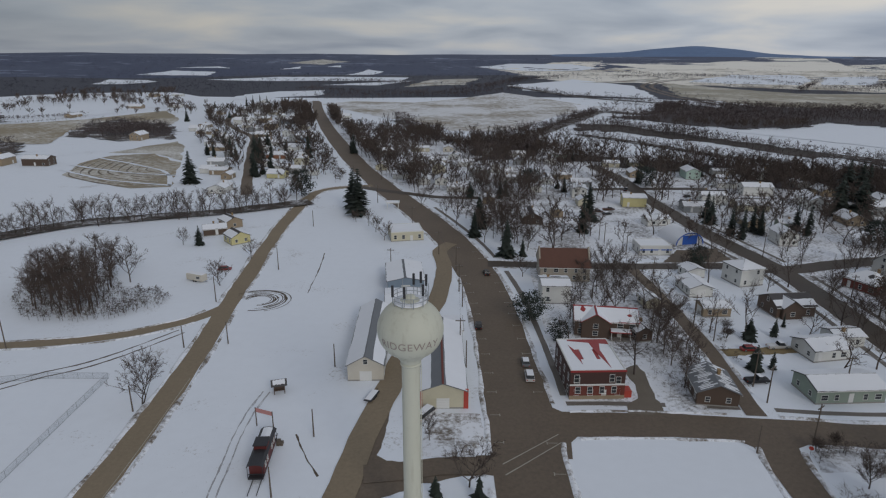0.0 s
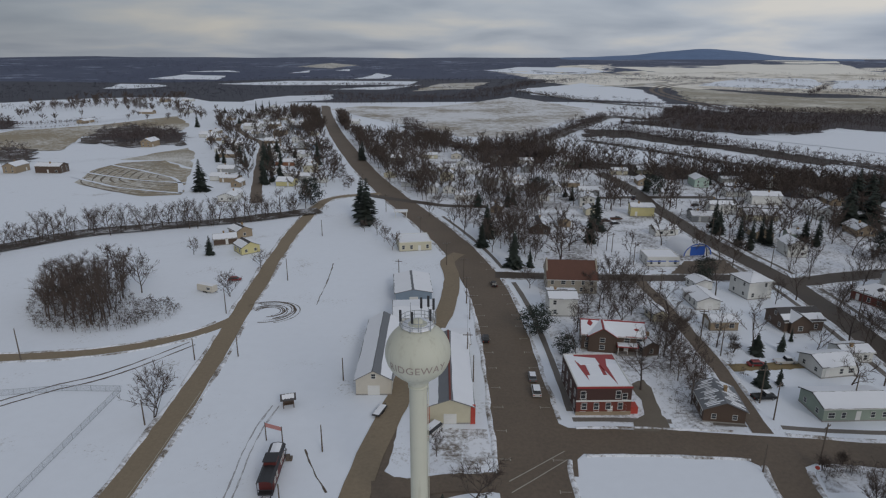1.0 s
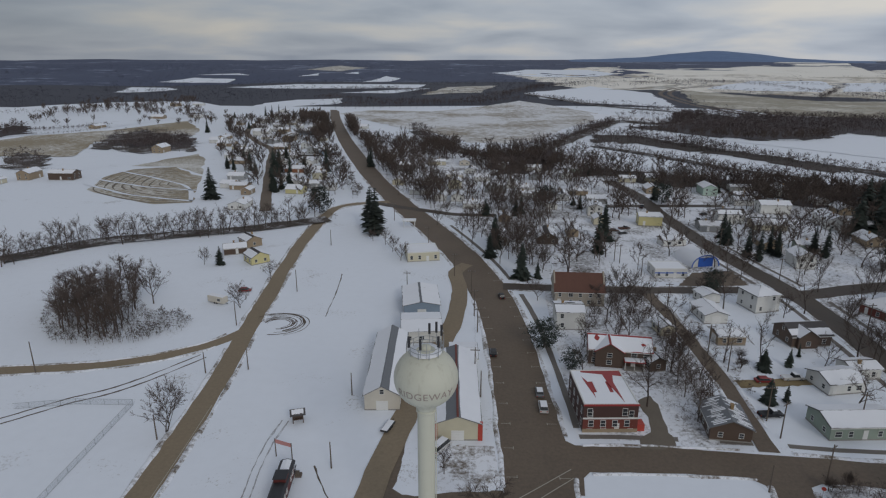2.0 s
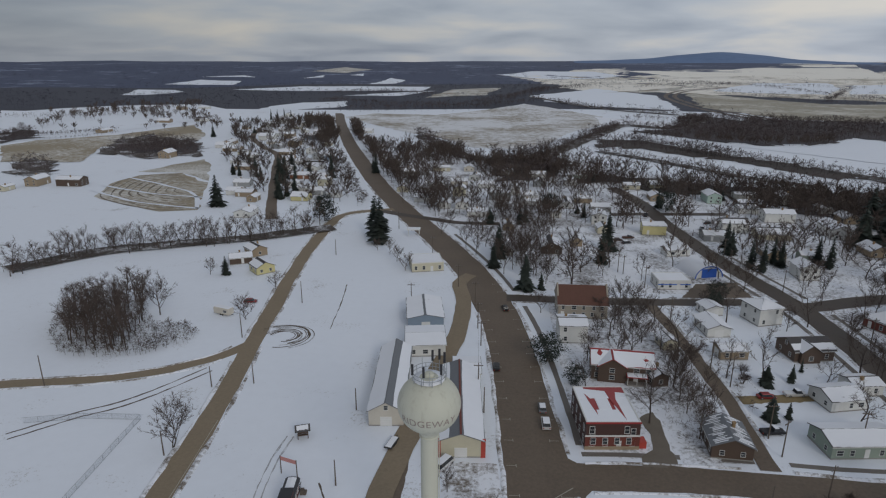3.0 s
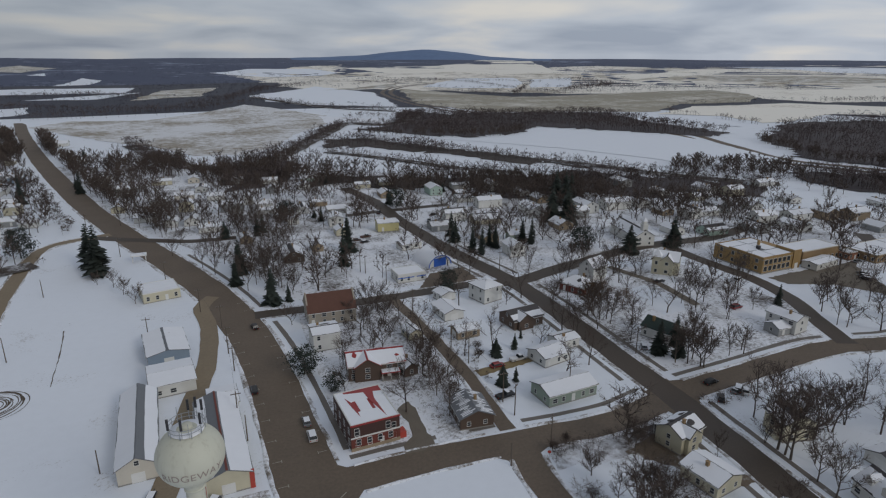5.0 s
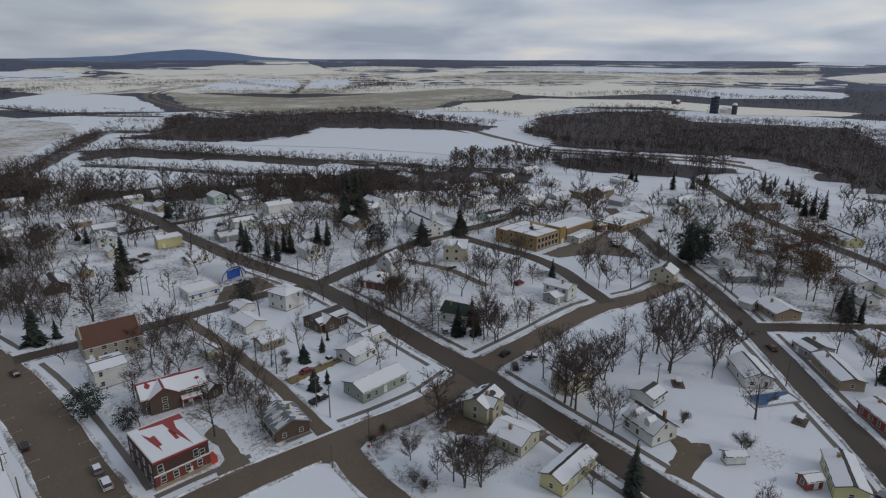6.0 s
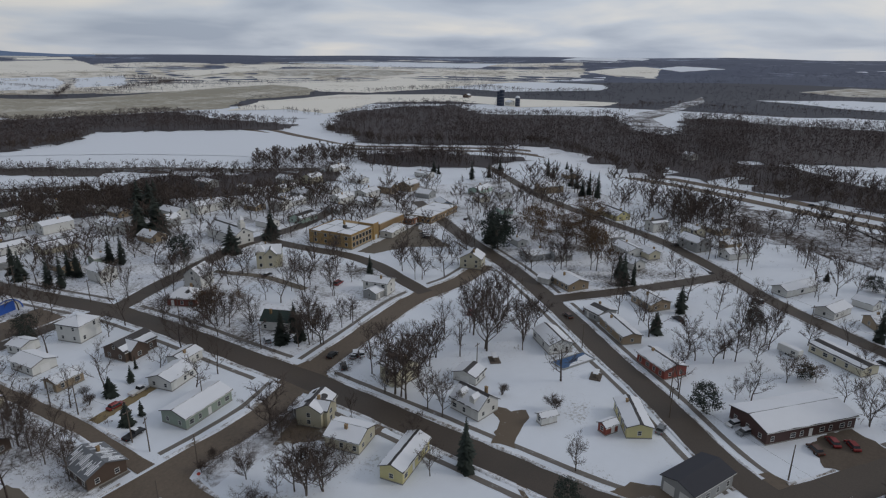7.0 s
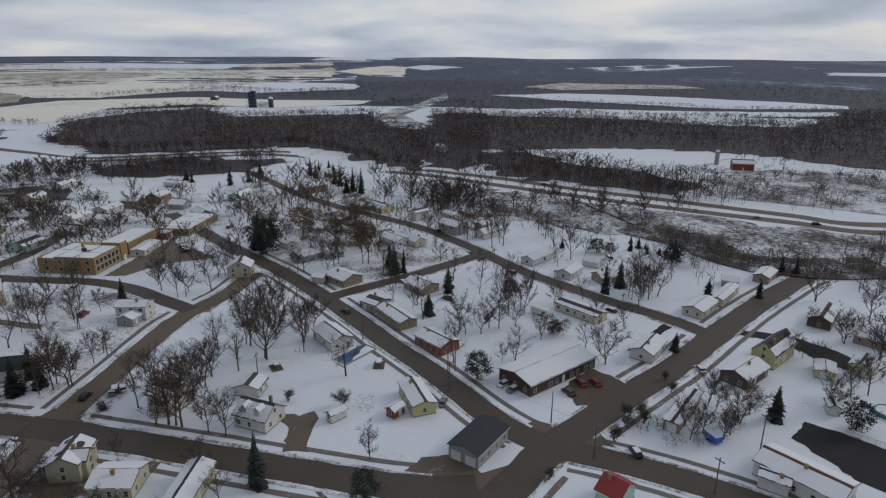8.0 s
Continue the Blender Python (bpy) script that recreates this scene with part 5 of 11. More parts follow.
sheet('field', CLEAN, [(1040, 2033), (1199, 2038), (934, 1581), (784, 1551)], 0.302, 'open field under clean snow', wobble=6.0, longest=90)
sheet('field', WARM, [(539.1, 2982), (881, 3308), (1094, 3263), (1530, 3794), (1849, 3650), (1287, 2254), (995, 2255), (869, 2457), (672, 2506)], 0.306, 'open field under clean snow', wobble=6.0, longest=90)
sheet('field', CLEAN, [(-43.4, 2776), (109, 3037), (383.8, 2955), (469.5, 2714), (378.1, 2558), (151.8, 2428)], 0.310, 'open field under clean snow', wobble=6.0, longest=90)
sheet('field', WARM, [(1572, 3904), (2992, 5214), (3030, 5209), (1758, 3727)], 0.314, 'open field under clean snow', wobble=6.0, longest=90)
sheet('field', WARM, [(442, 2426), (728, 2405), (860, 2261), (640, 2172), (392.3, 2052)], 0.318, 'open field under clean snow', wobble=6.0, longest=90)
sheet('field', SNOW, [(-734, 863), (-693, 859), (-634, 961), (-539.4, 1082), (-391, 931), (-325, 812), (-401.8, 791), (-427.8, 671), (-472.2, 601), (-491, 575.7)], 0.322, 'open field under clean snow', wobble=2.0, longest=90)
sheet('field', STUBBLE, [(-472.8, 554.8), (-466.1, 592.9), (-412.6, 646), (-379.5, 748), (-319.7, 658), (-300.1, 593.3), (-374.8, 561.7), (-338.1, 477), (-403.1, 472.4)], 0.326, 'field of stubble showing through thin snow', wobble=2.0, longest=40)
sheet('field', SNOW, [(-329, 463.1), (-265.5, 526.6), (-288.1, 594.4), (-247.7, 544.8), (-220, 473), (-280.8, 441.5), (-302.5, 408.3), (-315.1, 369.2), (-344.5, 403.9), (-335.7, 427)], 0.080, 'open field under clean snow', wobble=2.0, longest=40)
sheet('field', STUBBLE, [(-243, 358), (-261, 408), (-257, 430), (-231, 440), (-196, 408), (-164, 332), (-183, 326), (-213, 337)], 0.084, 'field ploughed along its contours under thin snow', wobble=2.0, longest=40)
sheet('field', TANFIELD, [(-265, 441), (-246, 504), (-225, 475), (-198, 412), (-231, 443)], 0.088, 'field of dry tan grass with thin snow', wobble=2.0, longest=40)
for k in range(9):
    ribbon('furrow', [(x + (-188 - x) * k * 0.09, y + (385 - y) * k * 0.09) for x, y in ((-172, 331), (-186, 329), (-213, 340), (-241, 361), (-257, 408), (-252, 427), (-231, 436))], 0.8, 0.100, DRIVE, 'dark curved furrow in a snowy field', ragged=0.5, step=5, seed=k)
sheet('field', CLEAN, [(-879, 1383), (-1018, 1667), (-918, 1698), (-854, 1626), (-852, 1397)], 0.338, 'open field under clean snow', wobble=6.0, longest=90)
sheet('field', CLEAN, [(-1077, 1922), (-1062, 2121), (-878, 2050), (-843, 1903)], 0.342, 'open field under clean snow', wobble=6.0, longest=90)
sheet('field', CLEAN, [(-1123, 2264), (-993, 2344), (-904, 2237)], 0.346, 'open field under clean snow', wobble=6.0, longest=90)
sheet('field', CLEAN, [(-767, 1733), (-597.6, 1818), (-212.1, 1780), (-195.2, 1533), (-532.9, 1623)], 0.350, 'open field under clean snow', wobble=6.0, longest=90)
sheet('field', CLEAN, [(-377.1, 940), (-417.4, 1088), (-395.3, 1210), (-317.4, 1252), (-283.3, 1123), (-328, 1064)], 0.354, 'open field under clean snow', wobble=6.0, longest=90)
sheet('field', CLEAN, [(-358.8, 1414), (-168.1, 1536), (-223, 1370)], 0.358, 'open field under clean snow', wobble=6.0, longest=90)
sheet('field', TANFIELD, [(-160.4, 1316), (-132.5, 1597), (-8.3, 1770), (-41, 1377)], 0.362, 'field of dry tan grass with thin snow', wobble=6.0, longest=90)
sheet('field', TANFIELD, [(-912, 2929), (-897, 3500), (-662, 3141), (-695, 2717)], 0.366, 'field of dry tan grass with thin snow', wobble=6.0, longest=90)
sheet('field', TANFIELD, [(236.6, 1573), (485.2, 1795), (430, 1641)], 0.370, 'field of dry tan grass with thin snow', wobble=6.0, longest=90)
sheet('field', CLEAN, [(-424, 1943), (-437.4, 2393), (-363.2, 2266), (-350.4, 2022)], 0.374, 'open field under clean snow', wobble=6.0, longest=90)
sheet('field', CLEAN, [(-720, 2217), (-733, 2509), (-682, 2333)], 0.378, 'open field under clean snow', wobble=6.0, longest=90)
sheet('field', CLEAN, [(-630, 2539), (-610, 2670), (-568.8, 2513)], 0.382, 'open field under clean snow', wobble=6.0, longest=90)
sheet('field', TANFIELD2, [(433.7, 1594), (611, 1279), (847, 1272), (1155, 1295), (1098, 1069), (956, 963), (808, 973), (640, 829), (541.7, 879), (396.9, 928), (341.5, 1135)], 0.386, 'field of dry tan grass with thin snow', wobble=6.0, longest=90)
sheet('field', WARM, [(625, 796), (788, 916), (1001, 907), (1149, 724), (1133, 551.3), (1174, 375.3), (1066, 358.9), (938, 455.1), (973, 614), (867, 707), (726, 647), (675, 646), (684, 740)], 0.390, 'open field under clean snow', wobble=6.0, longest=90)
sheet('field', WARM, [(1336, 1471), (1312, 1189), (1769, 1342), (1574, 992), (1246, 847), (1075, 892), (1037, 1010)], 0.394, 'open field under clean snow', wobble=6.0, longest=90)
sheet('field', CLEAN, [(1320, 848), (1811, 846), (1729, 585.7), (1557, 526.6), (1307, 677)], 0.398, 'open field under clean snow', wobble=6.0, longest=90)
sheet('field', CLEAN, [(1891, 921), (2319, 787), (2104, 714)], 0.402, 'open field under clean snow', wobble=6.0, longest=90)
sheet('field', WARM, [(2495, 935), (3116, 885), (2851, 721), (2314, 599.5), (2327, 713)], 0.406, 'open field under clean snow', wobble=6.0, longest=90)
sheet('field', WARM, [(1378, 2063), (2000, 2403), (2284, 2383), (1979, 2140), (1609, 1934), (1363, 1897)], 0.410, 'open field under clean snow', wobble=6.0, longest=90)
sheet('field', TANFIELD, [(1657, 1957), (2011, 1639), (2022, 1375), (1806, 1370), (1541, 1667)], 0.414, 'field of dry tan grass with thin snow', wobble=6.0, longest=90)
sheet('field', CLEAN, [(574.9, 803), (647, 676), (616, 622), (556.7, 722)], 0.418, 'open field under clean snow', wobble=2.0, longest=90)
sheet('field', CLEAN, [(2462, 2660), (2871, 2179), (3195, 1661), (2568, 1473), (2297, 1872)], 0.422, 'open field under clean snow', wobble=6.0, longest=90)
sheet('field', CLEAN, [(2834, 738), (3276, 731), (2979, 476.5), (2689, 598.4)], 0.426, 'open field under clean snow', wobble=6.0, longest=90)
sheet('field', CLEAN, [(3677, 1550), (4832, 1612), (4296, 1157), (3423, 1141)], 0.430, 'open field under clean snow', wobble=6.0, longest=90)
sheet('field', VERGE, [(854, 264.9), (985, 282.2), (1073, 265.7), (1489, 283.4), (1302, 242.3), (1026, 237.9), (917, 240.5), (798, 183), (773, 201.2)], 0.434, 'snowy valley with brush', wobble=2.0, longest=90)
sheet('field', CLEAN, [(557.9, -14.1), (619, -50.4), (627, -135.5), (595.1, -145.3), (536.4, -107), (508.5, -76.8), (517.8, -24.9)], 0.438, 'open field under clean snow', wobble=2.0, longest=40)
sheet('field', CLEAN, [(1441, 169.4), (1515, 5.6), (1368, -444.6), (1282, -518.1), (1224, -484.8), (1210, -297.7), (1287, 4.9)], 0.442, 'open field under clean snow', wobble=6.0, longest=90)
sheet('field', CLEAN, [(1062, 125.4), (1134, 4.7), (1157, -284.4), (1149, -447.4), (1073, -418), (1049, -172.8), (1007, 47.5)], 0.446, 'open field under clean snow', wobble=6.0, longest=90)
sheet('field', VERGE, [(515.3, -111.8), (541, -179), (522.6, -243.9), (390.3, -183.4), (409.4, -136.5), (431.7, -71.7)], 0.200, 'rough snowy pasture with brush', wobble=2.0, longest=40)
sheet('field', CLEAN, [(2885, -1040), (2792, -1263), (2513, -1138), (2644, -975)], 0.454, 'open field under clean snow', wobble=6.0, longest=90)
sheet('field', CLEAN, [(3189, 12.3), (3720, -601), (3286, -794), (2967, -359.5)], 0.458, 'open field under clean snow', wobble=6.0, longest=90)
sheet('field', TANFIELD, [(1783, 114.4), (1964, 7.1), (1925, -313.7), (1747, -355.7), (1656, 5.8)], 0.462, 'field of dry tan grass with thin snow', wobble=6.0, longest=90)
sheet('field', YARD, [(567.2, 285.7), (594.1, 245.3), (549.9, 196.4), (500.7, 140.6), (478.5, 107.6), (457.7, 146.8), (483.9, 198.8)], 0.216, 'rough snowy verge with brush', wobble=2.0, longest=40)
sheet('field', VERGE, [(418, 60), (394, 2), (374, -55), (352, -115), (340, -160), (305, -146), (284, -120), (290, -80), (310, -45), (326, 4), (345, 46.9), (372, 66)], 0.220, 'brushy verge under patchy snow', wobble=6.0, longest=20)
sheet('yards', TOWNYARD, [(26, 226), (8, 270), (-32.1, 335), (-80.2, 419.5), (-144.8, 578.7), (55.7, 520.4), (147.6, 440.8), (229.8, 350.1), (320.5, 269.4), (430.8, 188.2), (380.2, 109.2), (280, 170), (190, 228), (100, 228)], 0.014, 'snowy back yards with brown grass and painted shade showing', longest=40)
sheet('yards', TOWNYARD, [(26, 127), (24, 222), (58, 216), (62, 128)], 0.015, 'snowy back yards with brown grass and painted shade showing', longest=40)
sheet('yards', TOWNYARD, [(118, 138), (116, 218), (188, 220), (198, 160), (184, 140)], 0.016, 'snowy yards with brown grass and painted shade showing', longest=40)
sheet('yards', TOWNYARD, [(205, 95), (300.2, 204.8), (380.4, 179), (290, 65), (262, 35)], 0.0165, 'snowy yards with brown grass and painted shade showing', longest=40)
sheet('parking_lot', DIRT, CAR_PARK, 0.045, 'trodden gravel parking lot', wobble=0.45, longest=6)
sheet('driveway', MUD, [(113.2, 38), (120.2, 34), (123, 27.3), (119.4, 21.5), (117.4, 19.3), (113.5, 26.7)], 0.046, 'muddy forecourt of a garage', wobble=0.45, longest=6)
sheet('driveway', MUD, [(116.4, 66.2), (125.1, 68.8), (129.8, 74.0), (131.8, 70.5), (130.6, 68.4), (133.9, 65.2), (132.2, 63.6), (125.9, 63.0), (117.2, 60.6)], 0.047, 'muddy driveway through the snow', wobble=0.45, longest=6)
sheet('driveway', MUD, [(107.8, 55.3), (107.8, 53.5), (102.5, 49.4), (102, 51.4)], 0.048, 'muddy driveway through the snow', wobble=0.45, longest=6)
sheet('blacktop_lot', BLACKTOP, [(145.7, -52.6), (153.4, -58.4), (150, -66), (144, -75), (126.8, -67.1), (131.5, -61.3)], 0.049, 'black asphalt parking lot cleared of snow', wobble=0.45, longest=6)
sheet('blacktop_drive', BLACKTOP, [(209.2, -54.2), (206.9, -71.7), (199.2, -81.3), (188.9, -89), (182.6, -83.2), (190.2, -74.8), (201.6, -66.6), (204.5, -53.1)], 0.050, 'black asphalt drive cleared of snow', wobble=0.45, longest=6)
sheet('driveway', DRIVE, [(41.4, 142.5), (43.7, 145.9), (45.9, 146), (46.1, 139.6), (46, 133.1), (46.4, 125.4), (38.6, 124.9), (39.4, 128.2), (42, 130.6), (42.6, 136.4)], 0.051, 'rutted gravel lane beside a shop', wobble=0.45, longest=6)
sheet('drive_apron', ASPHALT, [(-17.2, 94.7), (-16, 99.6), (-16, 104.2), (-14.6, 112), (-14.1, 119.7), (-13.3, 126.1), (-10.4, 124.1), (-10.4, 115.1), (-10.4, 107.9), (-8.8, 105.6), (-0.8, 106.8), (10.1, 109.3), (13.4, 102.8), (9.3, 103.4), (3.5, 102.2), (-1.2, 100.4), (-6.6, 97.1), (-9.1, 95.3)], 0.041, 'sanded asphalt drive below a water tower', wobble=0.45, longest=6)
sheet('thicket_floor', VERGE, [(84, 115.4), (95.7, 116.2), (102.1, 118.4), (106.1, 116), (96.3, 106.5), (87.5, 107.9), (78.8, 107.7), (72.8, 109.2), (68.8, 108.6), (70.6, 115.0)], 0.044, 'brown leaf-strewn ground under brush', wobble=0.45, longest=6)
sheet('yard_clutter', TOWNYARD, [(43.9, 157.9), (57.3, 165.4), (58.1, 146.6), (56, 126.8), (47.5, 125.4), (47.3, 143.3)], 0.043, 'cluttered yard with trodden snow', wobble=0.45, longest=6)
sheet('dirt_lot', ASPHALT, [(81.2, 238.4), (96.7, 241.8), (97.7, 225.2), (71, 221.7)], 0.053, 'cleared lot before a workshop', wobble=0.45, longest=6)
sheet('school_lot', DRIVE, [(211.4, 189.2), (225.7, 191.1), (252.4, 191.9), (266.6, 194.5), (259.4, 187.7), (247.2, 164.9), (243, 156.4), (230.1, 174.8), (213.2, 181.2)], 0.054, 'cleared parking lot beside a school', wobble=0.45, longest=6)
sheet('dirt_yard', MUD, [(97.7, 99.9), (105, 96.4), (109.3, 91.8), (104.3, 91.2), (95.9, 93.4)], 0.055, 'muddy ground beside a house', wobble=0.45, longest=6)
sheet('driveway', MUD, [(87, 109.3), (104.1, 115.9), (101.7, 101), (95.6, 98.7)], 0.056, 'muddy shrubby ground', wobble=0.45, longest=6)
sheet('driveway', BLACKTOP, [(282.6, 52), (285.7, 45.7), (265.7, 37.2), (261.2, 39.6)], 0.056, 'dark driveway', wobble=0.45, longest=6)
sheet('driveway', BLACKTOP, [(198.6, -25.4), (209.8, -32.6), (208.0, -35.2), (197, -28.3)], 0.058, 'dark driveway', wobble=0.3, longest=6)
sheet('driveway', BLACKTOP, [(196.4, -23.1), (198.9, -27.4), (186.4, -20.4), (184.7, -17.7)], 0.057, 'dark driveway', wobble=0.45, longest=6)
sheet('mown_lot', CLEAN, [(27.4, 116.1), (39.5, 116.9), (49, 116.8), (58.1, 115.6), (60, 114.9), (60.5, 110), (60.4, 102), (61, 94), (25.6, 94), (25.8, 114)], 0.020, 'open lot under clean snow', wobble=0.45, longest=6)
sheet('warehouse_yard', BANK, [(-3.4, 122.1), (8.2, 122.8), (9.8, 109.3), (-2.4, 107.5)], 0.021, 'trodden snow before a warehouse', wobble=0.45, longest=6)
sheet('wood_floor', WOODFLOOR2, [(558.7, 535.2), (692, 628), (818, 620), (905, 569.8), (810, 461.9), (907, 296.6), (783, 226.2), (713, 157.4), (471.5, 112.7), (492.7, 157.6), (568, 234.4), (567.2, 285.7), (516.2, 356.2), (494.4, 410.3)], 0.300, 'dark woodland floor of leaves and thin snow', wobble=9.0, longest=32)
wood('bare_woods', scatter([(558.7, 535.2), (692, 628), (818, 620), (905, 569.8), (810, 461.9), (907, 296.6), (783, 226.2), (713, 157.4), (471.5, 112.7), (492.7, 157.6), (568, 234.4), (567.2, 285.7), (516.2, 356.2), (494.4, 410.3)], 8.0, 2), 'dense leafless grey-brown woods', 1, MIDWOOD, (9, 14), 0.0095, 0.46, 2)
sheet('wood_floor', WOODFLOOR2, [(741, 210.4), (788, 98.9), (524.3, 63.2), (475.4, 85.6), (496.5, 115.5)], 0.304, 'dark woodland floor of leaves and thin snow', wobble=9.0, longest=32)
wood('bare_woods', scatter([(741, 210.4), (788, 98.9), (524.3, 63.2), (475.4, 85.6), (496.5, 115.5)], 7.0, 3), 'dense leafless grey-brown woods', 1, MIDWOOD, (9, 14), 0.0095, 0.46, 3)
sheet('wood_floor', WOODFLOOR2, [(468.2, 52.7), (447, 3.1), (430.8, -45.6), (418.7, -74.5), (457.5, -92.3), (500.6, -66.8), (515.9, -15.8), (595.3, 55.8), (531.4, 79.2)], 0.308, 'dark woodland floor of leaves and thin snow', wobble=9.0, longest=32)
wood('bare_woods', scatter([(468.2, 52.7), (447, 3.1), (430.8, -45.6), (418.7, -74.5), (457.5, -92.3), (500.6, -66.8), (515.9, -15.8), (595.3, 55.8), (531.4, 79.2)], 7.0, 4), 'dense leafless grey-brown woods', 1, MIDWOOD, (8, 13), 0.0095, 0.46, 4)
sheet('wood_floor', WOODFLOOR2, [(942, 180.2), (972, 40.7), (979, -104.4), (912, -162.1), (888, -290.9), (1096, -434.1), (1181, -540.6), (549.5, -256), (623, -165.4), (633, -46.5), (595.3, 55.8), (592.5, 110)], 0.562, 'dark woodland floor of leaves and thin snow', wobble=9.0, longest=32)
wood('bare_woods', scatter([(942, 180.2), (972, 40.7), (979, -104.4), (912, -162.1), (888, -290.9), (1096, -434.1), (1181, -540.6), (549.5, -256), (623, -165.4), (633, -46.5), (595.3, 55.8), (592.5, 110)], 9.0, 5), 'dense leafless grey-brown woods', 1, MIDWOOD, (9, 14), 0.0100, 0.46, 5)
sheet('wood_floor', WOODFLOOR2, [(341.9, 937), (471.5, 894), (562.3, 845), (542.6, 706), (562.6, 588.5), (521.4, 565.7), (381.9, 727), (326.6, 856)], 0.566, 'dark woodland floor of leaves and thin snow', wobble=9.0, longest=32)
wood('bare_woods', scatter([(341.9, 937), (471.5, 894), (562.3, 845), (542.6, 706), (562.6, 588.5), (521.4, 565.7), (381.9, 727), (326.6, 856)], 7.0, 6), 'dense leafless grey-brown woods', 1, MIDWOOD, (9, 13), 0.0100, 0.46, 6)
sheet('wood_floor', WOODFLOOR2, [(196.3, 770), (275.3, 970), (320.4, 943), (384.9, 733), (340.9, 677), (264.4, 696)], 0.570, 'dark woodland floor of leaves and thin snow', wobble=9.0, longest=32)
wood('bare_woods', scatter([(196.3, 770), (275.3, 970), (320.4, 943), (384.9, 733), (340.9, 677), (264.4, 696)], 7.0, 7), 'dense leafless grey-brown woods', 1, MIDWOOD, (9, 13), 0.0100, 0.46, 7)
sheet('wood_floor', WOODFLOOR2, [(131.5, 440.7), (180.3, 428.7), (212.7, 422.6), (264.4, 423.4), (296.2, 391.8), (341, 345), (353.1, 333.8), (337.9, 306), (315.7, 319.3), (254.1, 334.9), (221.7, 359.2), (199.2, 385.4), (170.7, 404.6), (134.1, 419.6)], 0.324, 'dark woodland floor of leaves and thin snow', wobble=9.0, longest=32)
wood('bare_woods', scatter([(131.5, 440.7), (180.3, 428.7), (212.7, 422.6), (264.4, 423.4), (296.2, 391.8), (341, 345), (353.1, 333.8), (337.9, 306), (315.7, 319.3), (254.1, 334.9), (221.7, 359.2), (199.2, 385.4), (170.7, 404.6), (134.1, 419.6)], 6.6, 8), 'dense leafless grey-brown woods', 1, MIDWOOD, (8, 13), 0.0095, 0.46, 8)
sheet('wood_floor', WOODFLOOR2, [(-3.2, 525.9), (39.6, 542.3), (47, 490.4), (34.1, 446.2), (2.2, 449)], 0.328, 'dark woodland floor of leaves and thin snow', wobble=9.0, longest=32)
wood('bare_woods', scatter([(-3.2, 525.9), (39.6, 542.3), (47, 490.4), (34.1, 446.2), (2.2, 449)], 6.0, 9), 'dense leafless grey-brown woods', 1, MIDWOOD, (9, 13), 0.0095, 0.46, 9)
sheet('wood_floor', WOODFLOOR2, [(171.6, 408.6), (230.4, 387.3), (218.8, 347.2), (194.7, 340.2), (165.2, 369.3)], 0.332, 'dark woodland floor of leaves and thin snow', wobble=9.0, longest=32)
wood('bare_woods', scatter([(171.6, 408.6), (230.4, 387.3), (218.8, 347.2), (194.7, 340.2), (165.2, 369.3)], 6.0, 19), 'dense leafless grey-brown woods', 1, None, (8, 13), 0.0095, 0.46, 19)
sheet('wood_floor', WOODFLOOR2, [(419.3, 367.6), (489.1, 331.3), (471, 295.3), (408, 308.6), (389.1, 334.7)], 0.586, 'dark woodland floor of leaves and thin snow', wobble=9.0, longest=32)
wood('bare_woods', scatter([(419.3, 367.6), (489.1, 331.3), (471, 295.3), (408, 308.6), (389.1, 334.7)], 6.0, 20), 'dense leafless grey-brown woods', 1, MIDWOOD, (6, 10), 0.0095, 0.46, 20)
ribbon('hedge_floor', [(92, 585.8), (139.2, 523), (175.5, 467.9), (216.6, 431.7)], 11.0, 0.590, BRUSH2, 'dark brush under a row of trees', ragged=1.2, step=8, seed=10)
wood('hedge_brush', along([(92, 585.8), (139.2, 523), (175.5, 467.9), (216.6, 431.7)], 1.0, 8.0, 60), 'dense dark brush below a row of trees', 1, SHRUB, (2.5, 5.5), 0.0200, 0.6, 10)
wood('hedgerow', along([(92, 585.8), (139.2, 523), (175.5, 467.9), (216.6, 431.7)], 1.73, 10.0, 10), 'row of leafless trees along a field', 1, MIDWOOD, (7, 11), 0.0120, 0.30, 10)
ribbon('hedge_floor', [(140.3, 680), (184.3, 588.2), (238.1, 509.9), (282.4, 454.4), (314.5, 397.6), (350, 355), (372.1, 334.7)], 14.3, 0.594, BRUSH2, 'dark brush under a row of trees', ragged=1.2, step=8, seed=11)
wood('hedge_brush', along([(140.3, 680), (184.3, 588.2), (238.1, 509.9), (282.4, 454.4), (314.5, 397.6), (350, 355), (372.1, 334.7)], 1.0, 10.4, 61), 'dense dark brush below a row of trees', 1, SHRUB, (2.5, 5.5), 0.0200, 0.6, 11)
wood('hedgerow', along([(140.3, 680), (184.3, 588.2), (238.1, 509.9), (282.4, 454.4), (314.5, 397.6), (350, 355), (372.1, 334.7)], 1.62, 13.0, 11), 'row of leafless trees along a field', 1, MIDWOOD, (7, 11), 0.0120, 0.30, 11)
ribbon('hedge_floor', [(-86.4, 690), (-26.2, 540.8), (19.7, 532.1), (52.2, 579.4), (99.1, 703), (144, 814)], 17.6, 0.598, BRUSH2, 'dark brush under a row of trees', ragged=1.2, step=8, seed=12)
wood('hedge_brush', along([(-86.4, 690), (-26.2, 540.8), (19.7, 532.1), (52.2, 579.4), (99.1, 703), (144, 814)], 1.0, 12.8, 62), 'dense dark brush below a row of trees', 1, SHRUB, (2.5, 5.5), 0.0200, 0.6, 12)
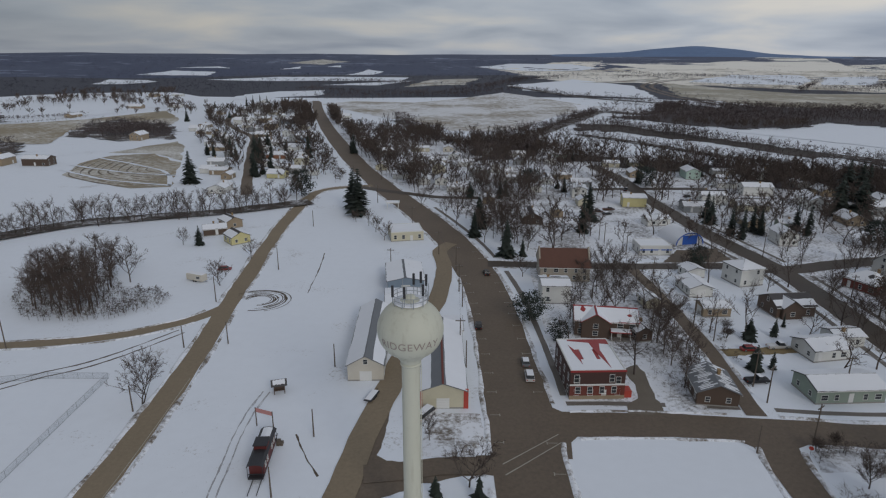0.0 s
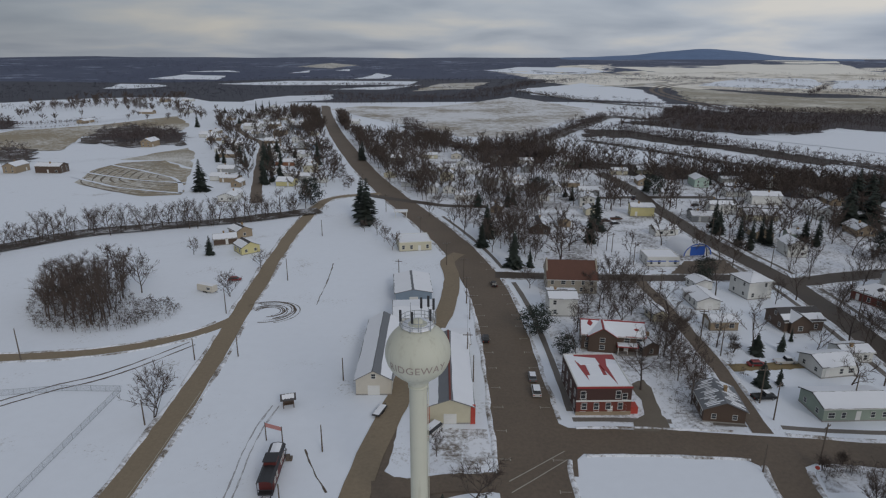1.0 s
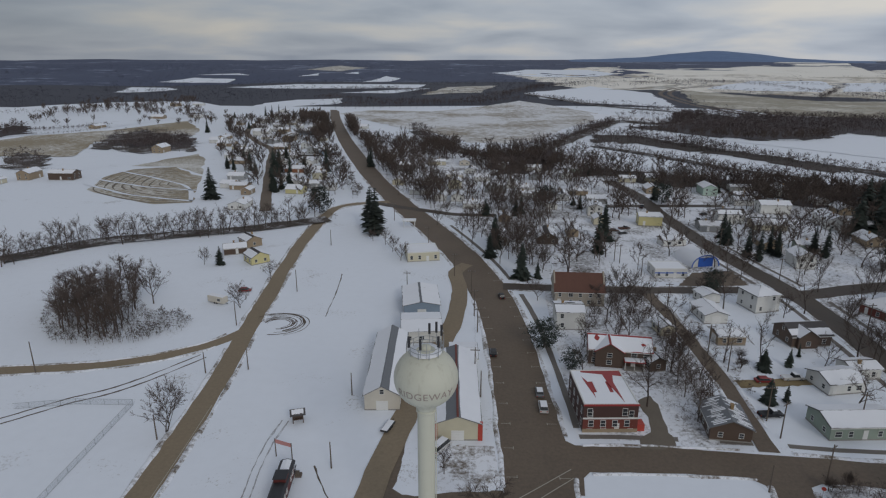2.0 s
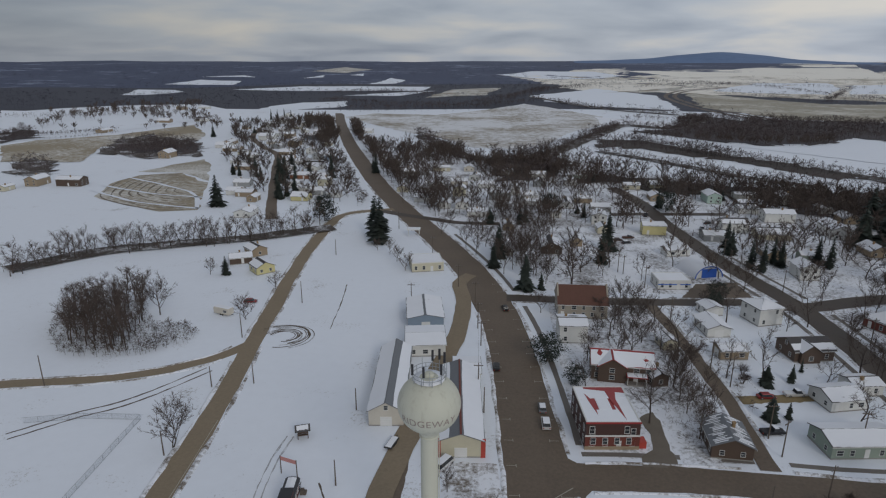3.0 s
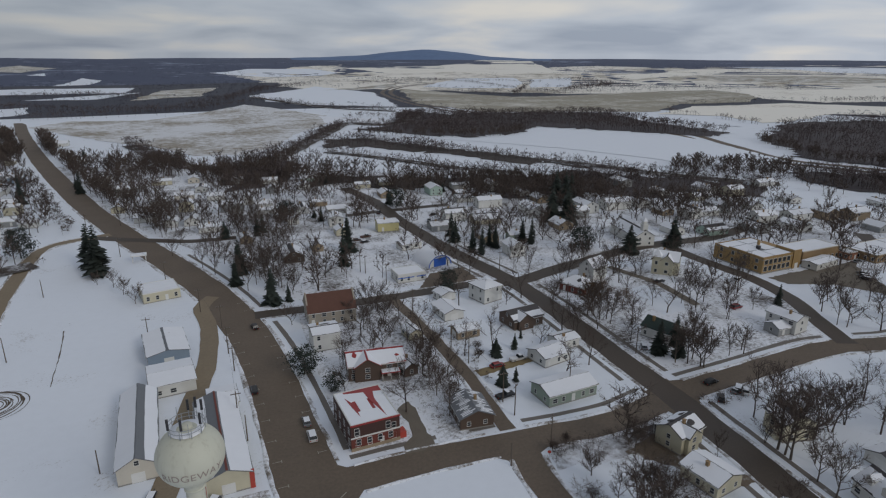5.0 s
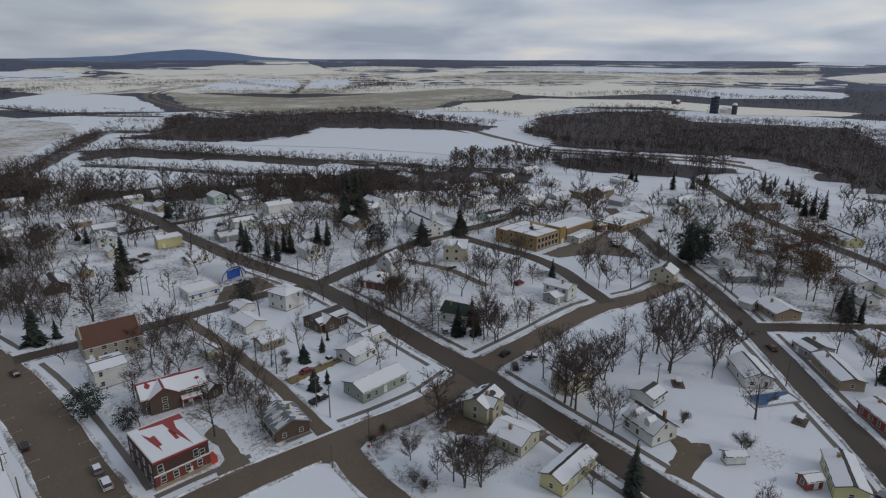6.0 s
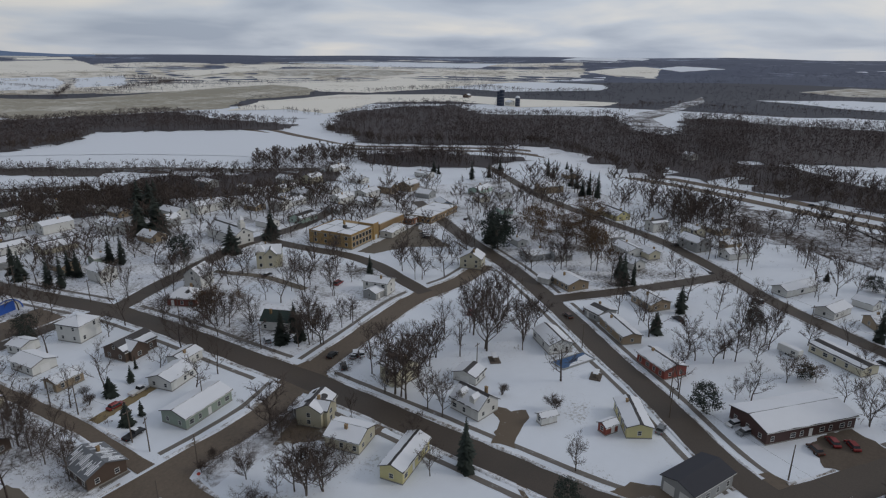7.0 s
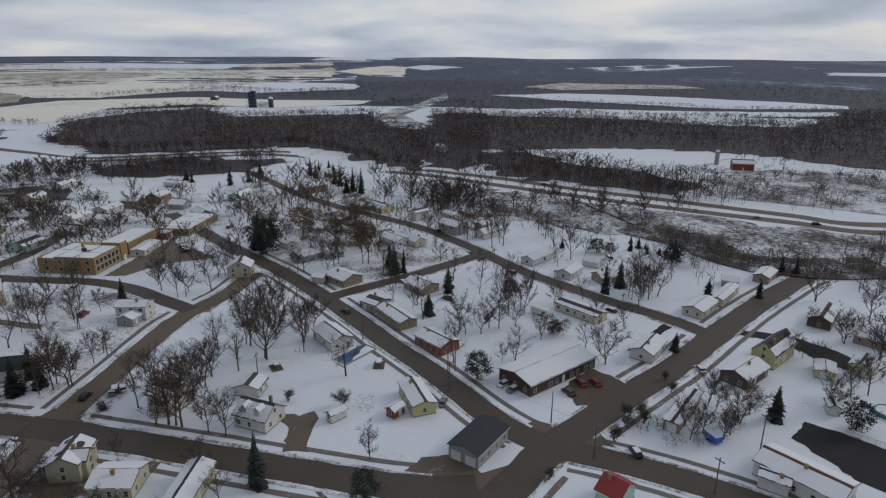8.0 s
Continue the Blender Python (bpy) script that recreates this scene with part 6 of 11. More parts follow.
wood('hedgerow', along([(-86.4, 690), (-26.2, 540.8), (19.7, 532.1), (52.2, 579.4), (99.1, 703), (144, 814)], 1.73, 16.0, 12), 'row of leafless trees along a field', 1, MIDWOOD, (8, 12), 0.0120, 0.30, 12)
ribbon('hedge_floor', [(335, -32.1), (312, -60), (290, -73), (281, -95), (288, -137)], 26.4, 0.602, BRUSH2, 'dark brush under a row of trees', ragged=1.2, step=8, seed=70)
wood('hedge_brush', along([(335, -32.1), (312, -60), (290, -73), (281, -95), (288, -137)], 1.0, 19.2, 120), 'dense dark brush below a row of trees', 1, SHRUB, (2.5, 5.5), 0.0200, 0.6, 70)
wood('hedgerow', along([(335, -32.1), (312, -60), (290, -73), (281, -95), (288, -137)], 0.97, 24.0, 70), 'dark scrub between a highway and the town', 1, None, (3, 7), 0.0100, 0.50, 70)
wood('hedgerow', along([(360, 42.6), (347, 3.8), (341, -27.2), (327, -68), (321, -107.1), (314.9, -147.2)], 0.97, 34.0, 71), 'dark scrub between a highway and the town', 1, None, (2, 5), 0.0100, 0.50, 71)
wood('bare_woods', scatter([(410.2, 84.8), (391.1, 53.1), (336, 40.9), (314, 62), (348.1, 77.7)], 8.5, 72), 'leafless trees at the edge of the town', 3, None, (9, 14), 0.0062, 0.42, 72)
sheet('wood_floor', WOODFLOOR2, [(774, 172.1), (945, 204.2), (1002, 127.7), (788, 98.9), (751, 128.1)], 0.606, 'dark woodland floor of leaves and thin snow', wobble=9.0, longest=32)
wood('bare_woods', scatter([(774, 172.1), (945, 204.2), (1002, 127.7), (788, 98.9), (751, 128.1)], 8.5, 73), 'dense leafless grey-brown woods', 1, MIDWOOD, (9, 14), 0.0100, 0.46, 73)
sheet('wood_floor', BRUSH, [(103.2, 680), (139.3, 680), (179.9, 611), (214.1, 558.1), (241.1, 508.9), (263.9, 468.6), (280.4, 448.4), (275.4, 439.4), (241.6, 465.7), (201.3, 523), (167.2, 566.1), (125.9, 612), (94.8, 614)], 0.610, 'dark woodland floor of leaves and thin snow', wobble=9.0, longest=32)
wood('bare_woods', scatter([(103.2, 680), (139.3, 680), (179.9, 611), (214.1, 558.1), (241.1, 508.9), (263.9, 468.6), (280.4, 448.4), (275.4, 439.4), (241.6, 465.7), (201.3, 523), (167.2, 566.1), (125.9, 612), (94.8, 614)], 5.6, 130), 'broad hedgerow of leafless trees and dark brush between fields', 1, MIDWOOD, (5, 10), 0.0095, 0.46, 130)
sheet('wood_floor', BRUSH, [(59.2, 472.4), (97.4, 460.7), (131.7, 433.7), (161.2, 422.7), (192.9, 400.5), (228.7, 360.2), (220.8, 347.1), (180.3, 371.3), (146.8, 388.4), (107.1, 410.5), (74.4, 429.4), (57.1, 444.3)], 0.364, 'dark woodland floor of leaves and thin snow', wobble=9.0, longest=32)
wood('bare_woods', scatter([(59.2, 472.4), (97.4, 460.7), (131.7, 433.7), (161.2, 422.7), (192.9, 400.5), (228.7, 360.2), (220.8, 347.1), (180.3, 371.3), (146.8, 388.4), (107.1, 410.5), (74.4, 429.4), (57.1, 444.3)], 5.6, 131), 'broad hedgerow of leafless trees and dark brush between fields', 1, MIDWOOD, (6, 11), 0.0095, 0.46, 131)
sheet('wood_floor', WOODFLOOR2, [(157.5, 776), (219.3, 807), (262.5, 767), (299.8, 710), (338.7, 686), (308.5, 660), (248.6, 653), (195.9, 714)], 0.618, 'dark woodland floor of leaves and thin snow', wobble=9.0, longest=32)
wood('bare_woods', scatter([(157.5, 776), (219.3, 807), (262.5, 767), (299.8, 710), (338.7, 686), (308.5, 660), (248.6, 653), (195.9, 714)], 7.5, 132), 'dense leafless grey-brown woods', 1, MIDWOOD, (8, 12), 0.0095, 0.46, 132)
sheet('wood_floor', BRUSH2, [(-347.5, 518.9), (-391.2, 603), (-382.6, 649), (-321.3, 618), (-272.8, 557.6), (-256.5, 519.7), (-286.3, 504.5)], 0.622, 'dark woodland floor of leaves and thin snow', wobble=9.0, longest=32)
wood('bare_woods', scatter([(-347.5, 518.9), (-391.2, 603), (-382.6, 649), (-321.3, 618), (-272.8, 557.6), (-256.5, 519.7), (-286.3, 504.5)], 6.5, 133), 'dense leafless grey-brown woods', 1, MIDWOOD, (6, 9), 0.0095, 0.46, 133)
wood('bare_woods', scatter([(162.2, 424.7), (246.6, 390.3), (192.9, 299), (179.9, 308.1), (163.7, 334.2), (137.5, 344.2)], 10.0, 134), 'leafless trees along the edge of the town', 3, None, (9, 14), 0.0062, 0.42, 134)
wood('hedgerow', along([(-492.4, 626), (-465.6, 645), (-439.9, 686)], 0.86, 5.0, 135), 'row of small dark trees beside a field', 1, MIDWOOD, (3, 6), 0.0120, 0.40, 135)
sheet('wood_floor', BRUSH2, [(-404.2, 486.4), (-372.2, 486.7), (-320.6, 426.2), (-329.5, 409.1), (-342.5, 413)], 0.626, 'dark woodland floor of leaves and thin snow', wobble=9.0, longest=32)
wood('bare_woods', scatter([(-404.2, 486.4), (-372.2, 486.7), (-320.6, 426.2), (-329.5, 409.1), (-342.5, 413)], 6.0, 136), 'dense leafless grey-brown woods', 1, MIDWOOD, (5, 8), 0.0120, 0.40, 136)
wood('hedgerow', along([(154.3, 363.3), (204.8, 329.1), (251.2, 304.8), (290.5, 283.5)], 1.94, 26.0, 86), 'row of leafless trees at the edge of the town', 3, None, (9, 14), 0.0062, 0.40, 86)
sheet('wood_floor', WOODFLOOR2, [(-4, 509.9), (44.2, 585.3), (58.7, 517.5), (37.1, 447.2), (2.6, 435)], 0.380, 'dark woodland floor of leaves and thin snow', wobble=9.0, longest=32)
wood('bare_woods', scatter([(-4, 509.9), (44.2, 585.3), (58.7, 517.5), (37.1, 447.2), (2.6, 435)], 5.5, 87), 'dense leafless grey-brown woods', 1, MIDWOOD, (8, 13), 0.0095, 0.46, 87)
wood('bare_woods', scatter([(-128.2, 635), (-49.6, 596.6), (-9, 508.9), (-16.8, 481.8), (-71.8, 475.4), (-101.1, 511.1)], 12.0, 88), 'leafless trees along the edge of a field', 3, MIDWOOD, (7, 11), 0.0062, 0.40, 88)
sheet('snow_lot', CLEAN, [(147.5, 195.9), (157.7, 198.6), (161.8, 181), (156.7, 172.9), (146.3, 171.4)], 0.060, 'level open lot under clean snow', wobble=0.45, longest=6)
ribbon('hedge_floor', [(54.1, 1330), (159.6, 1101), (264.9, 991)], 13.2, 0.638, BRUSH2, 'dark brush under a row of trees', ragged=1.2, step=8, seed=13)
wood('hedge_brush', along([(54.1, 1330), (159.6, 1101), (264.9, 991)], 1.0, 9.6, 63), 'dense dark brush below a row of trees', 1, SHRUB, (2.5, 5.5), 0.0200, 0.6, 13)
wood('hedgerow', along([(54.1, 1330), (159.6, 1101), (264.9, 991)], 2.38, 12.0, 13), 'row of leafless trees along a field', 0, MIDWOOD, (7, 11), 0.0120, 0.30, 13)
ribbon('hedge_floor', [(115.5, 771), (162.7, 849), (214, 818), (295.9, 951)], 24.2, 0.642, BRUSH2, 'dark brush under a row of trees', ragged=1.2, step=8, seed=14)
wood('hedge_brush', along([(115.5, 771), (162.7, 849), (214, 818), (295.9, 951)], 1.0, 17.6, 64), 'dense dark brush below a row of trees', 1, SHRUB, (2.5, 5.5), 0.0200, 0.6, 14)
wood('hedgerow', along([(115.5, 771), (162.7, 849), (214, 818), (295.9, 951)], 1.62, 22.0, 14), 'row of leafless trees along a field', 1, MIDWOOD, (8, 12), 0.0120, 0.30, 14)
ribbon('hedge_floor', [(-189, 225), (-176, 243), (-159, 257), (-138, 267), (-111, 279), (-77, 302)], 11.0, 0.646, BRUSH2, 'dark brush under a row of trees', ragged=1.2, step=8, seed=15)
wood('hedge_brush', along([(-189, 225), (-176, 243), (-159, 257), (-138, 267), (-111, 279), (-77, 302)], 1.01, 8.0, 65), 'dense dark brush below a row of trees', 1, SHRUB, (2.5, 5.5), 0.0200, 0.6, 15)
wood('hedgerow', along([(-189, 225), (-176, 243), (-159, 257), (-138, 267), (-111, 279), (-77, 302)], 1.9, 12.0, 15), 'line of leafless trees and brush on a bank', 3, None, (9, 16), 0.0058, 0.36, 15)
sheet('wood_floor', WOODFLOOR2, [(-350.7, 541.9), (-361.1, 594.8), (-296, 585.4), (-270.7, 542.6), (-306.5, 523.3)], 0.650, 'dark woodland floor of leaves and thin snow', wobble=9.0, longest=32)
wood('bare_woods', scatter([(-350.7, 541.9), (-361.1, 594.8), (-296, 585.4), (-270.7, 542.6), (-306.5, 523.3)], 5.0, 16), 'dense leafless grey-brown woods', 1, MIDWOOD, (5, 8), 0.0120, 0.35, 16)
sheet('wood_floor', WOODFLOOR2, [(-543.5, 637), (-533.8, 670), (-476.2, 608), (-491, 575.7)], 0.654, 'dark woodland floor of leaves and thin snow', wobble=9.0, longest=32)
wood('bare_woods', scatter([(-543.5, 637), (-533.8, 670), (-476.2, 608), (-491, 575.7)], 5.0, 17), 'dense leafless grey-brown woods', 1, MIDWOOD, (5, 8), 0.0120, 0.35, 17)
wood('bare_woods', scatter([(-122.0, 166.0), (-112.6, 161.5), (-99.4, 163.5), (-103.5, 174.3), (-109.6, 189.3), (-120.1, 203.1), (-129.4, 196.7), (-132.3, 183.8)], 3.6, 18), 'dense grove of tall leafless grey-brown trees', 3, None, (10, 17), 0.0045, 0.24, 18)
wood('grove_brush', scatter([(-131.7, 172.5), (-119.8, 160.8), (-112.3, 157.5), (-97.2, 160.0), (-90.5, 164.7), (-84.5, 171.5), (-85.4, 177.7), (-90.5, 183.0), (-104.7, 184.0), (-116.0, 200.7), (-133.1, 199.1), (-139.3, 188.0)], 1.45, 3), 'dense brown brush at the foot of a grove', 1, SHRUB, (1.5, 4), 0.0120, 0.5, 77)
tree('bare', -104.8, 189.7, 13.0, 1.05)
wood('hedgerow', along([(-664, 779), (-588.9, 793), (-519.3, 840)], 2.16, 8.0, 30), 'row of leafless trees along a field', 0, MIDWOOD, (4, 7), 0.0140, 0.36, 30)
wood('hedgerow', along([(-472.2, 601), (-440.3, 619), (-424.7, 665)], 2.16, 4.0, 31), 'row of leafless trees along a field', 1, MIDWOOD, (3, 5), 0.0140, 0.36, 31)
wood('hedgerow', along([(1102, 914), (1205, 882), (1348, 772), (1366, 637), (1469, 534.1)], 1.51, 25.0, 32), 'row of leafless trees along a field', 0, MIDWOOD, (8, 12), 0.0140, 0.36, 32)
wood('hedgerow', along([(491.3, 2203), (603, 2142), (717, 1851), (730, 1522), (763, 1307)], 2.16, 15.0, 33), 'row of leafless trees along a field', 0, MIDWOOD, (7, 10), 0.0140, 0.36, 33)
wood('hedgerow', along([(342, 1758), (540.7, 1923), (761, 2056), (1009, 1901)], 2.16, 15.0, 34), 'row of leafless trees along a field', 0, MIDWOOD, (7, 10), 0.0140, 0.36, 34)
wood('hedgerow', along([(639, 1337), (780, 1563)], 2.16, 10.0, 35), 'row of leafless trees along a field', 0, MIDWOOD, (8, 12), 0.0140, 0.36, 35)
wood('hedgerow', along([(544, 1478), (615, 1314), (698, 1268)], 2.16, 8.0, 36), 'row of leafless trees along a field', 0, MIDWOOD, (6, 9), 0.0140, 0.36, 36)
wood('hedgerow', along([(665, 720), (658, 641)], 2.16, 12.0, 37), 'row of leafless trees along a field', 0, MIDWOOD, (7, 10), 0.0140, 0.36, 37)
wood('hedgerow', along([(650, 813), (660, 755)], 2.16, 10.0, 38), 'row of leafless trees along a field', 0, MIDWOOD, (7, 10), 0.0140, 0.36, 38)
wood('hedgerow', along([(173.1, 916), (213.7, 926), (253.8, 898)], 2.16, 14.0, 39), 'row of leafless trees along a field', 1, MIDWOOD, (7, 10), 0.0140, 0.36, 39)
wood('hedgerow', along([(1187, 108.7), (1235, -99.9), (1190, -292.6), (1163, -452.5)], 2.16, 14.0, 40), 'row of leafless trees along a field', 0, MIDWOOD, (8, 11), 0.0140, 0.36, 40)
wood('hedgerow', along([(1001, 38.5), (1019, -167.7), (991, -323.5)], 1.51, 25.0, 41), 'row of leafless trees along a field', 0, MIDWOOD, (9, 13), 0.0140, 0.36, 41)
wood('hedgerow', along([(-364.6, 1258), (-186.3, 1155), (-50.8, 1118), (50, 1222)], 1.51, 22.0, 42), 'row of leafless trees along a field', 0, MIDWOOD, (8, 12), 0.0140, 0.36, 42)
wood('hedgerow', along([(-262.7, 1044), (-119.8, 1115), (-3, 1242), (106.4, 1644), (223.7, 1807)], 1.51, 30.0, 43), 'row of leafless trees along a field', 0, MIDWOOD, (8, 13), 0.0140, 0.36, 43)
wood('hedgerow', along([(-433.6, 1491), (-272.2, 1501), (-148.8, 1372)], 1.51, 22.0, 44), 'row of leafless trees along a field', 0, MIDWOOD, (8, 12), 0.0140, 0.36, 44)
wood('hedgerow', along([(1000, 311.2), (1154, 286.3), (1132, 145.1)], 1.51, 30.0, 45), 'row of leafless trees along a field', 0, MIDWOOD, (8, 12), 0.0140, 0.36, 45)
wood('hedgerow', along([(1099, 1991), (1185, 1913), (1154, 1607)], 1.51, 40.0, 46), 'row of leafless trees along a field', 0, MIDWOOD, (9, 13), 0.0140, 0.36, 46)
wood('hedgerow', along([(1106, 1821), (1137, 1705), (798, 1394)], 1.51, 30.0, 47), 'row of leafless trees along a field', 0, MIDWOOD, (9, 13), 0.0140, 0.36, 47)
wood('hedgerow', along([(506.6, -62.8), (484.4, -97.7), (441.4, -111), (392.8, -75)], 1.51, 25.0, 48), 'row of leafless trees along a field', 1, None, (8, 13), 0.0140, 0.36, 48)
wood('hedgerow', along([(524.1, -143.9), (506, -167.8), (489.9, -194.7), (503.6, -235.8)], 2.16, 20.0, 49), 'row of leafless trees along a field', 1, MIDWOOD, (7, 11), 0.0140, 0.36, 49)
wood('hedgerow', along([(421.6, -98.6), (405.5, -135.4), (426.2, -160), (445.8, -209.5)], 1.51, 30.0, 50), 'row of leafless trees along a field', 1, MIDWOOD, (6, 10), 0.0140, 0.36, 50)
wood('hedgerow', along([(328, 46), (324, 4), (316, -52)], 2.16, 14.0, 51), 'row of leafless trees along a field', 1, None, (3, 6), 0.0140, 0.36, 51)
wood('hedgerow', along([(304, -50), (295, -87), (280, -133)], 2.16, 20.0, 52), 'row of leafless trees along a field', 1, None, (5, 9), 0.0140, 0.36, 52)
wood('hedgerow', along([(270, -45), (251, -51)], 2.16, 14.0, 53), 'row of leafless trees along a field', 1, None, (5, 9), 0.0140, 0.36, 53)
ribbon('terrace_line', [(-256.7, 375.1), (-210.5, 347), (-164.8, 334.6)], 2.2, 0.3, CLEAN, 'snow lying along a terrace in a field', ragged=0.5, step=6)
ribbon('terrace_line', [(-260.1, 390.8), (-214, 369.8), (-174.5, 362.2)], 2.2, 0.3, CLEAN, 'snow lying along a terrace in a field', ragged=0.5, step=6)
ribbon('terrace_line', [(-259.6, 419.7), (-223.9, 398.3), (-186.8, 372), (-164.8, 334.6)], 2.2, 0.3, CLEAN, 'snow lying along a terrace in a field', ragged=0.5, step=6)

# ---- road paint ----
def stall_marks():
    """Short kerbside parking ticks along both sides of the main street, in one mesh."""
    s = Shape()
    line = [p for p in STREETS["main_street"][0] if 100 < p[1] < 240]
    for k in range(1, len(line) - 1, 2):
        (x0, y0), (x1, y1) = line[k - 1], line[k + 1]
        d = math.hypot(x1 - x0, y1 - y0)
        ux, uy = (x1 - x0) / d, (y1 - y0) / d
        for side in (-1, 1):
            if on_street(line[k][0] + side * uy * 7, line[k][1] - side * ux * 7, 0.5, "main_street"):
                continue
            a, b, t = 4.1, 6.2, 0.06
            for i, (o0, o1, w) in enumerate(((a, b, t),)):
                c = [(line[k][0] + side * uy * o + ux * v, line[k][1] - side * ux * o + uy * v, 0.065) for o, v in ((o0, -w), (o1, -w), (o1, w), (o0, w))]
                s.add(c if side > 0 else c[::-1], [(0, 1, 2, 3)])
            c = [(line[k][0] + side * uy * o + ux * v, line[k][1] - side * ux * o + uy * v, 0.066) for o, v in ((a - 0.05, -0.5), (a + 0.07, -0.5), (a + 0.07, 0.5), (a - 0.05, 0.5))]
            s.add(c if side > 0 else c[::-1], [(0, 1, 2, 3)])
    tagged(new("parking_marks", s.mesh("parking_marks", LINE)), "worn white parking ticks painted on the street", "road marking", kind="stuff")


stall_marks()
for a, b in (((12.6, 106.6), (23.6, 116.5)), ((13.0, 103.6), (23.9, 113.9))):
    ribbon("crosswalk_line", [a, b], 0.16, 0.07, LINE, "worn painted crosswalk line", "road marking", ragged=0.03, seed=2)
ribbon("edge_line", [(-53.2, 75), (-54.7, 102), (-57.6, 132)], 0.14, 0.07, LINE, "worn white edge line painted on the road", "road marking", ragged=0.02, seed=4)

# rounded corners where streets meet
for corners in ([(20, 132), (22.7, 131.4), (23.4, 126), (25.2, 124.6), (31, 124.6), (31, 116.7), (27.4, 116.2), (25.8, 114.1), (25.4, 109), (20, 109)],
                [(56, 117), (58.3, 116.6), (60.0, 115.2), (60.8, 110.5), (67.7, 110.5), (68.4, 115.4), (71.7, 117.2), (76, 117.4), (76, 125), (56, 125)],
                [(102.0, 126.8), (107.4, 130.2), (108.6, 136), (117.2, 137), (118.0, 133.0), (123, 132.2), (123, 124.2), (118.6, 121.9), (117.3, 116), (108.4, 116), (107.4, 120.6), (102, 119.2)],
                [(109, 32), (114.5, 28), (118, 19.3), (124.2, 10.6), (132.1, 9.6), (135.5, 14.0), (141, 9.0), (139.2, 3.0), (143, -1.0), (139.5, -5.8), (133.2, -10.4), (131.0, -17), (124, -14.5), (127.6, -4.9), (126.6, 0.2), (119, 6.4), (111.6, 11.4), (105.5, 18.5), (106, 28)]):
    sheet("junction", ASPHALT, corners, 0.058, "sanded asphalt where two streets meet", longest=200)

# ---- houses and sheds ----
store(32.4, 137.7, 6, 11.8, 15.1, 6.6, 'maroon', 'flat', 0.42, 0.90, REDROOF, label='two-storey dark red storefront with a snowy red roof')
house(40.9, 165.4, -4, 15.9, 9.5, 4.6, 'brown', 'gable', 0.45, 0.80, REDROOF, label='tan and brown house with a snowy red roof and front gable', cross=0.25, seed=5, bald=((0.2, 0.25, 1.6, 0.5), (-0.75, -0.3, 0.7, 0.9), (0.75, -0.6, 0.6, 0.4)), porch=(0.45, -1, 5.0))
house(49.3, 161.6, 105, 6.0, 4.3, 3.0, 'brown', 'gable', 0.50, 0.90, SHINGLE)
house(29.8, 186.7, 3, 8.3, 8.5, 5.6, 'white', 'gable', 0.22, 0.93, SHINGLE, bald=((0.1, 0.3, 1.7, 0.7),))
church(34.7, 207.3, 1, 15.9, 12.0, 5.0, 'stone', 'gable', 0.75, 0.00, RUSTROOF, label='stone church with a steep rust-brown tiled roof')
house(58.4, 134.2, 87, 10.1, 8.5, 3.2, 'brown', 'gable', 0.42, 0.45, GREYROOF, label='old brown shop with snow streaked over a dark sheet roof', streaks=True)
house(57.3, 183.6, 101, 6.0, 4.3, 2.7, 'cream', 'gable', 0.42, 0.90, SHINGLE)
house(86.3, 136.6, 7, 15.3, 8.5, 3.3, 'green', 'gable', 0.30, 1.00, SHINGLE, label='pale green ranch house under a thick snowy roof')
house(92.0, 155.6, 14, 9.8, 8.0, 3.0, 'white', 'gable', 0.35, 1.00, SHINGLE, seed=8)
house(100.8, 162.4, 10, 7.8, 6.0, 3.0, 'white', 'gable', 0.30, 0.90, SHINGLE)
shed(74.1, 179.0, 6, 7.9, 5.5, 2.9, 'tan', 'gable', 0.35, 1.00, SHINGLE)
shed(74.2, 196.3, 97, 10.3, 7.2, 2.9, 'white', 'gable', 0.35, 1.00, SHINGLE)
shed(77.9, 210.8, 105, 6.0, 6.1, 2.8, 'white', 'gable', 0.30, 1.00, SHINGLE)
house(92.6, 206.1, 18, 8.6, 9.0, 5.8, 'white', 'hip', 0.38, 1.00, SHINGLE, label='white two-storey square house with a snowy hip roof')
store(71.1, 236.0, 5, 11.8, 9.0, 3.4, 'white', 'flat', 0.42, 1.00, SHINGLE, label='white flat-roofed workshop with a blue stripe', stripe=BLUE)
shed(82.8, 275.6, 14, 10.4, 6.0, 3.0, 'white', 'gable', 0.35, 1.00, SHINGLE)
house(95.6, 182.0, 10, 11.6, 9.0, 3.4, 'brown', 'gable', 0.50, 0.60, SHINGLE, seed=4, cross=0.3)
shed(-19.2, 150.4, 95.5, 33.0, 8.1, 4.0, 'pale', 'gable', 0.55, 0.86, GREYROOF, label='long weathered white shed with a snowy sheet roof', ridge_bare=True)
shed(-0.9, 140.4, 95, 33.0, 9.6, 4.2, 'cream', 'gable', 0.36, 0.80, GREYROOF, label='cream warehouse with red corner piers and a grey sheet roof', ridge_bare=True, piers=True)
shed(-16.8, 196.3, 100, 17.0, 11.3, 3.8, 'blue', 'gable', 0.20, 0.95, GREYROOF)
shed(-13.9, 175.8, 9, 11.3, 13.0, 3.6, 'white', 'gable', 0.12, 1.00, SHINGLE)
store(-23.1, 247.8, 15, 12.8, 12.0, 3.6, 'cream', 'flat', 0.42, 1.00, SHINGLE)
shed(-0.5, 159.1, 5, 7.0, 9.0, 3.4, 'white', 'gable', 0.15, 1.00, SHINGLE)
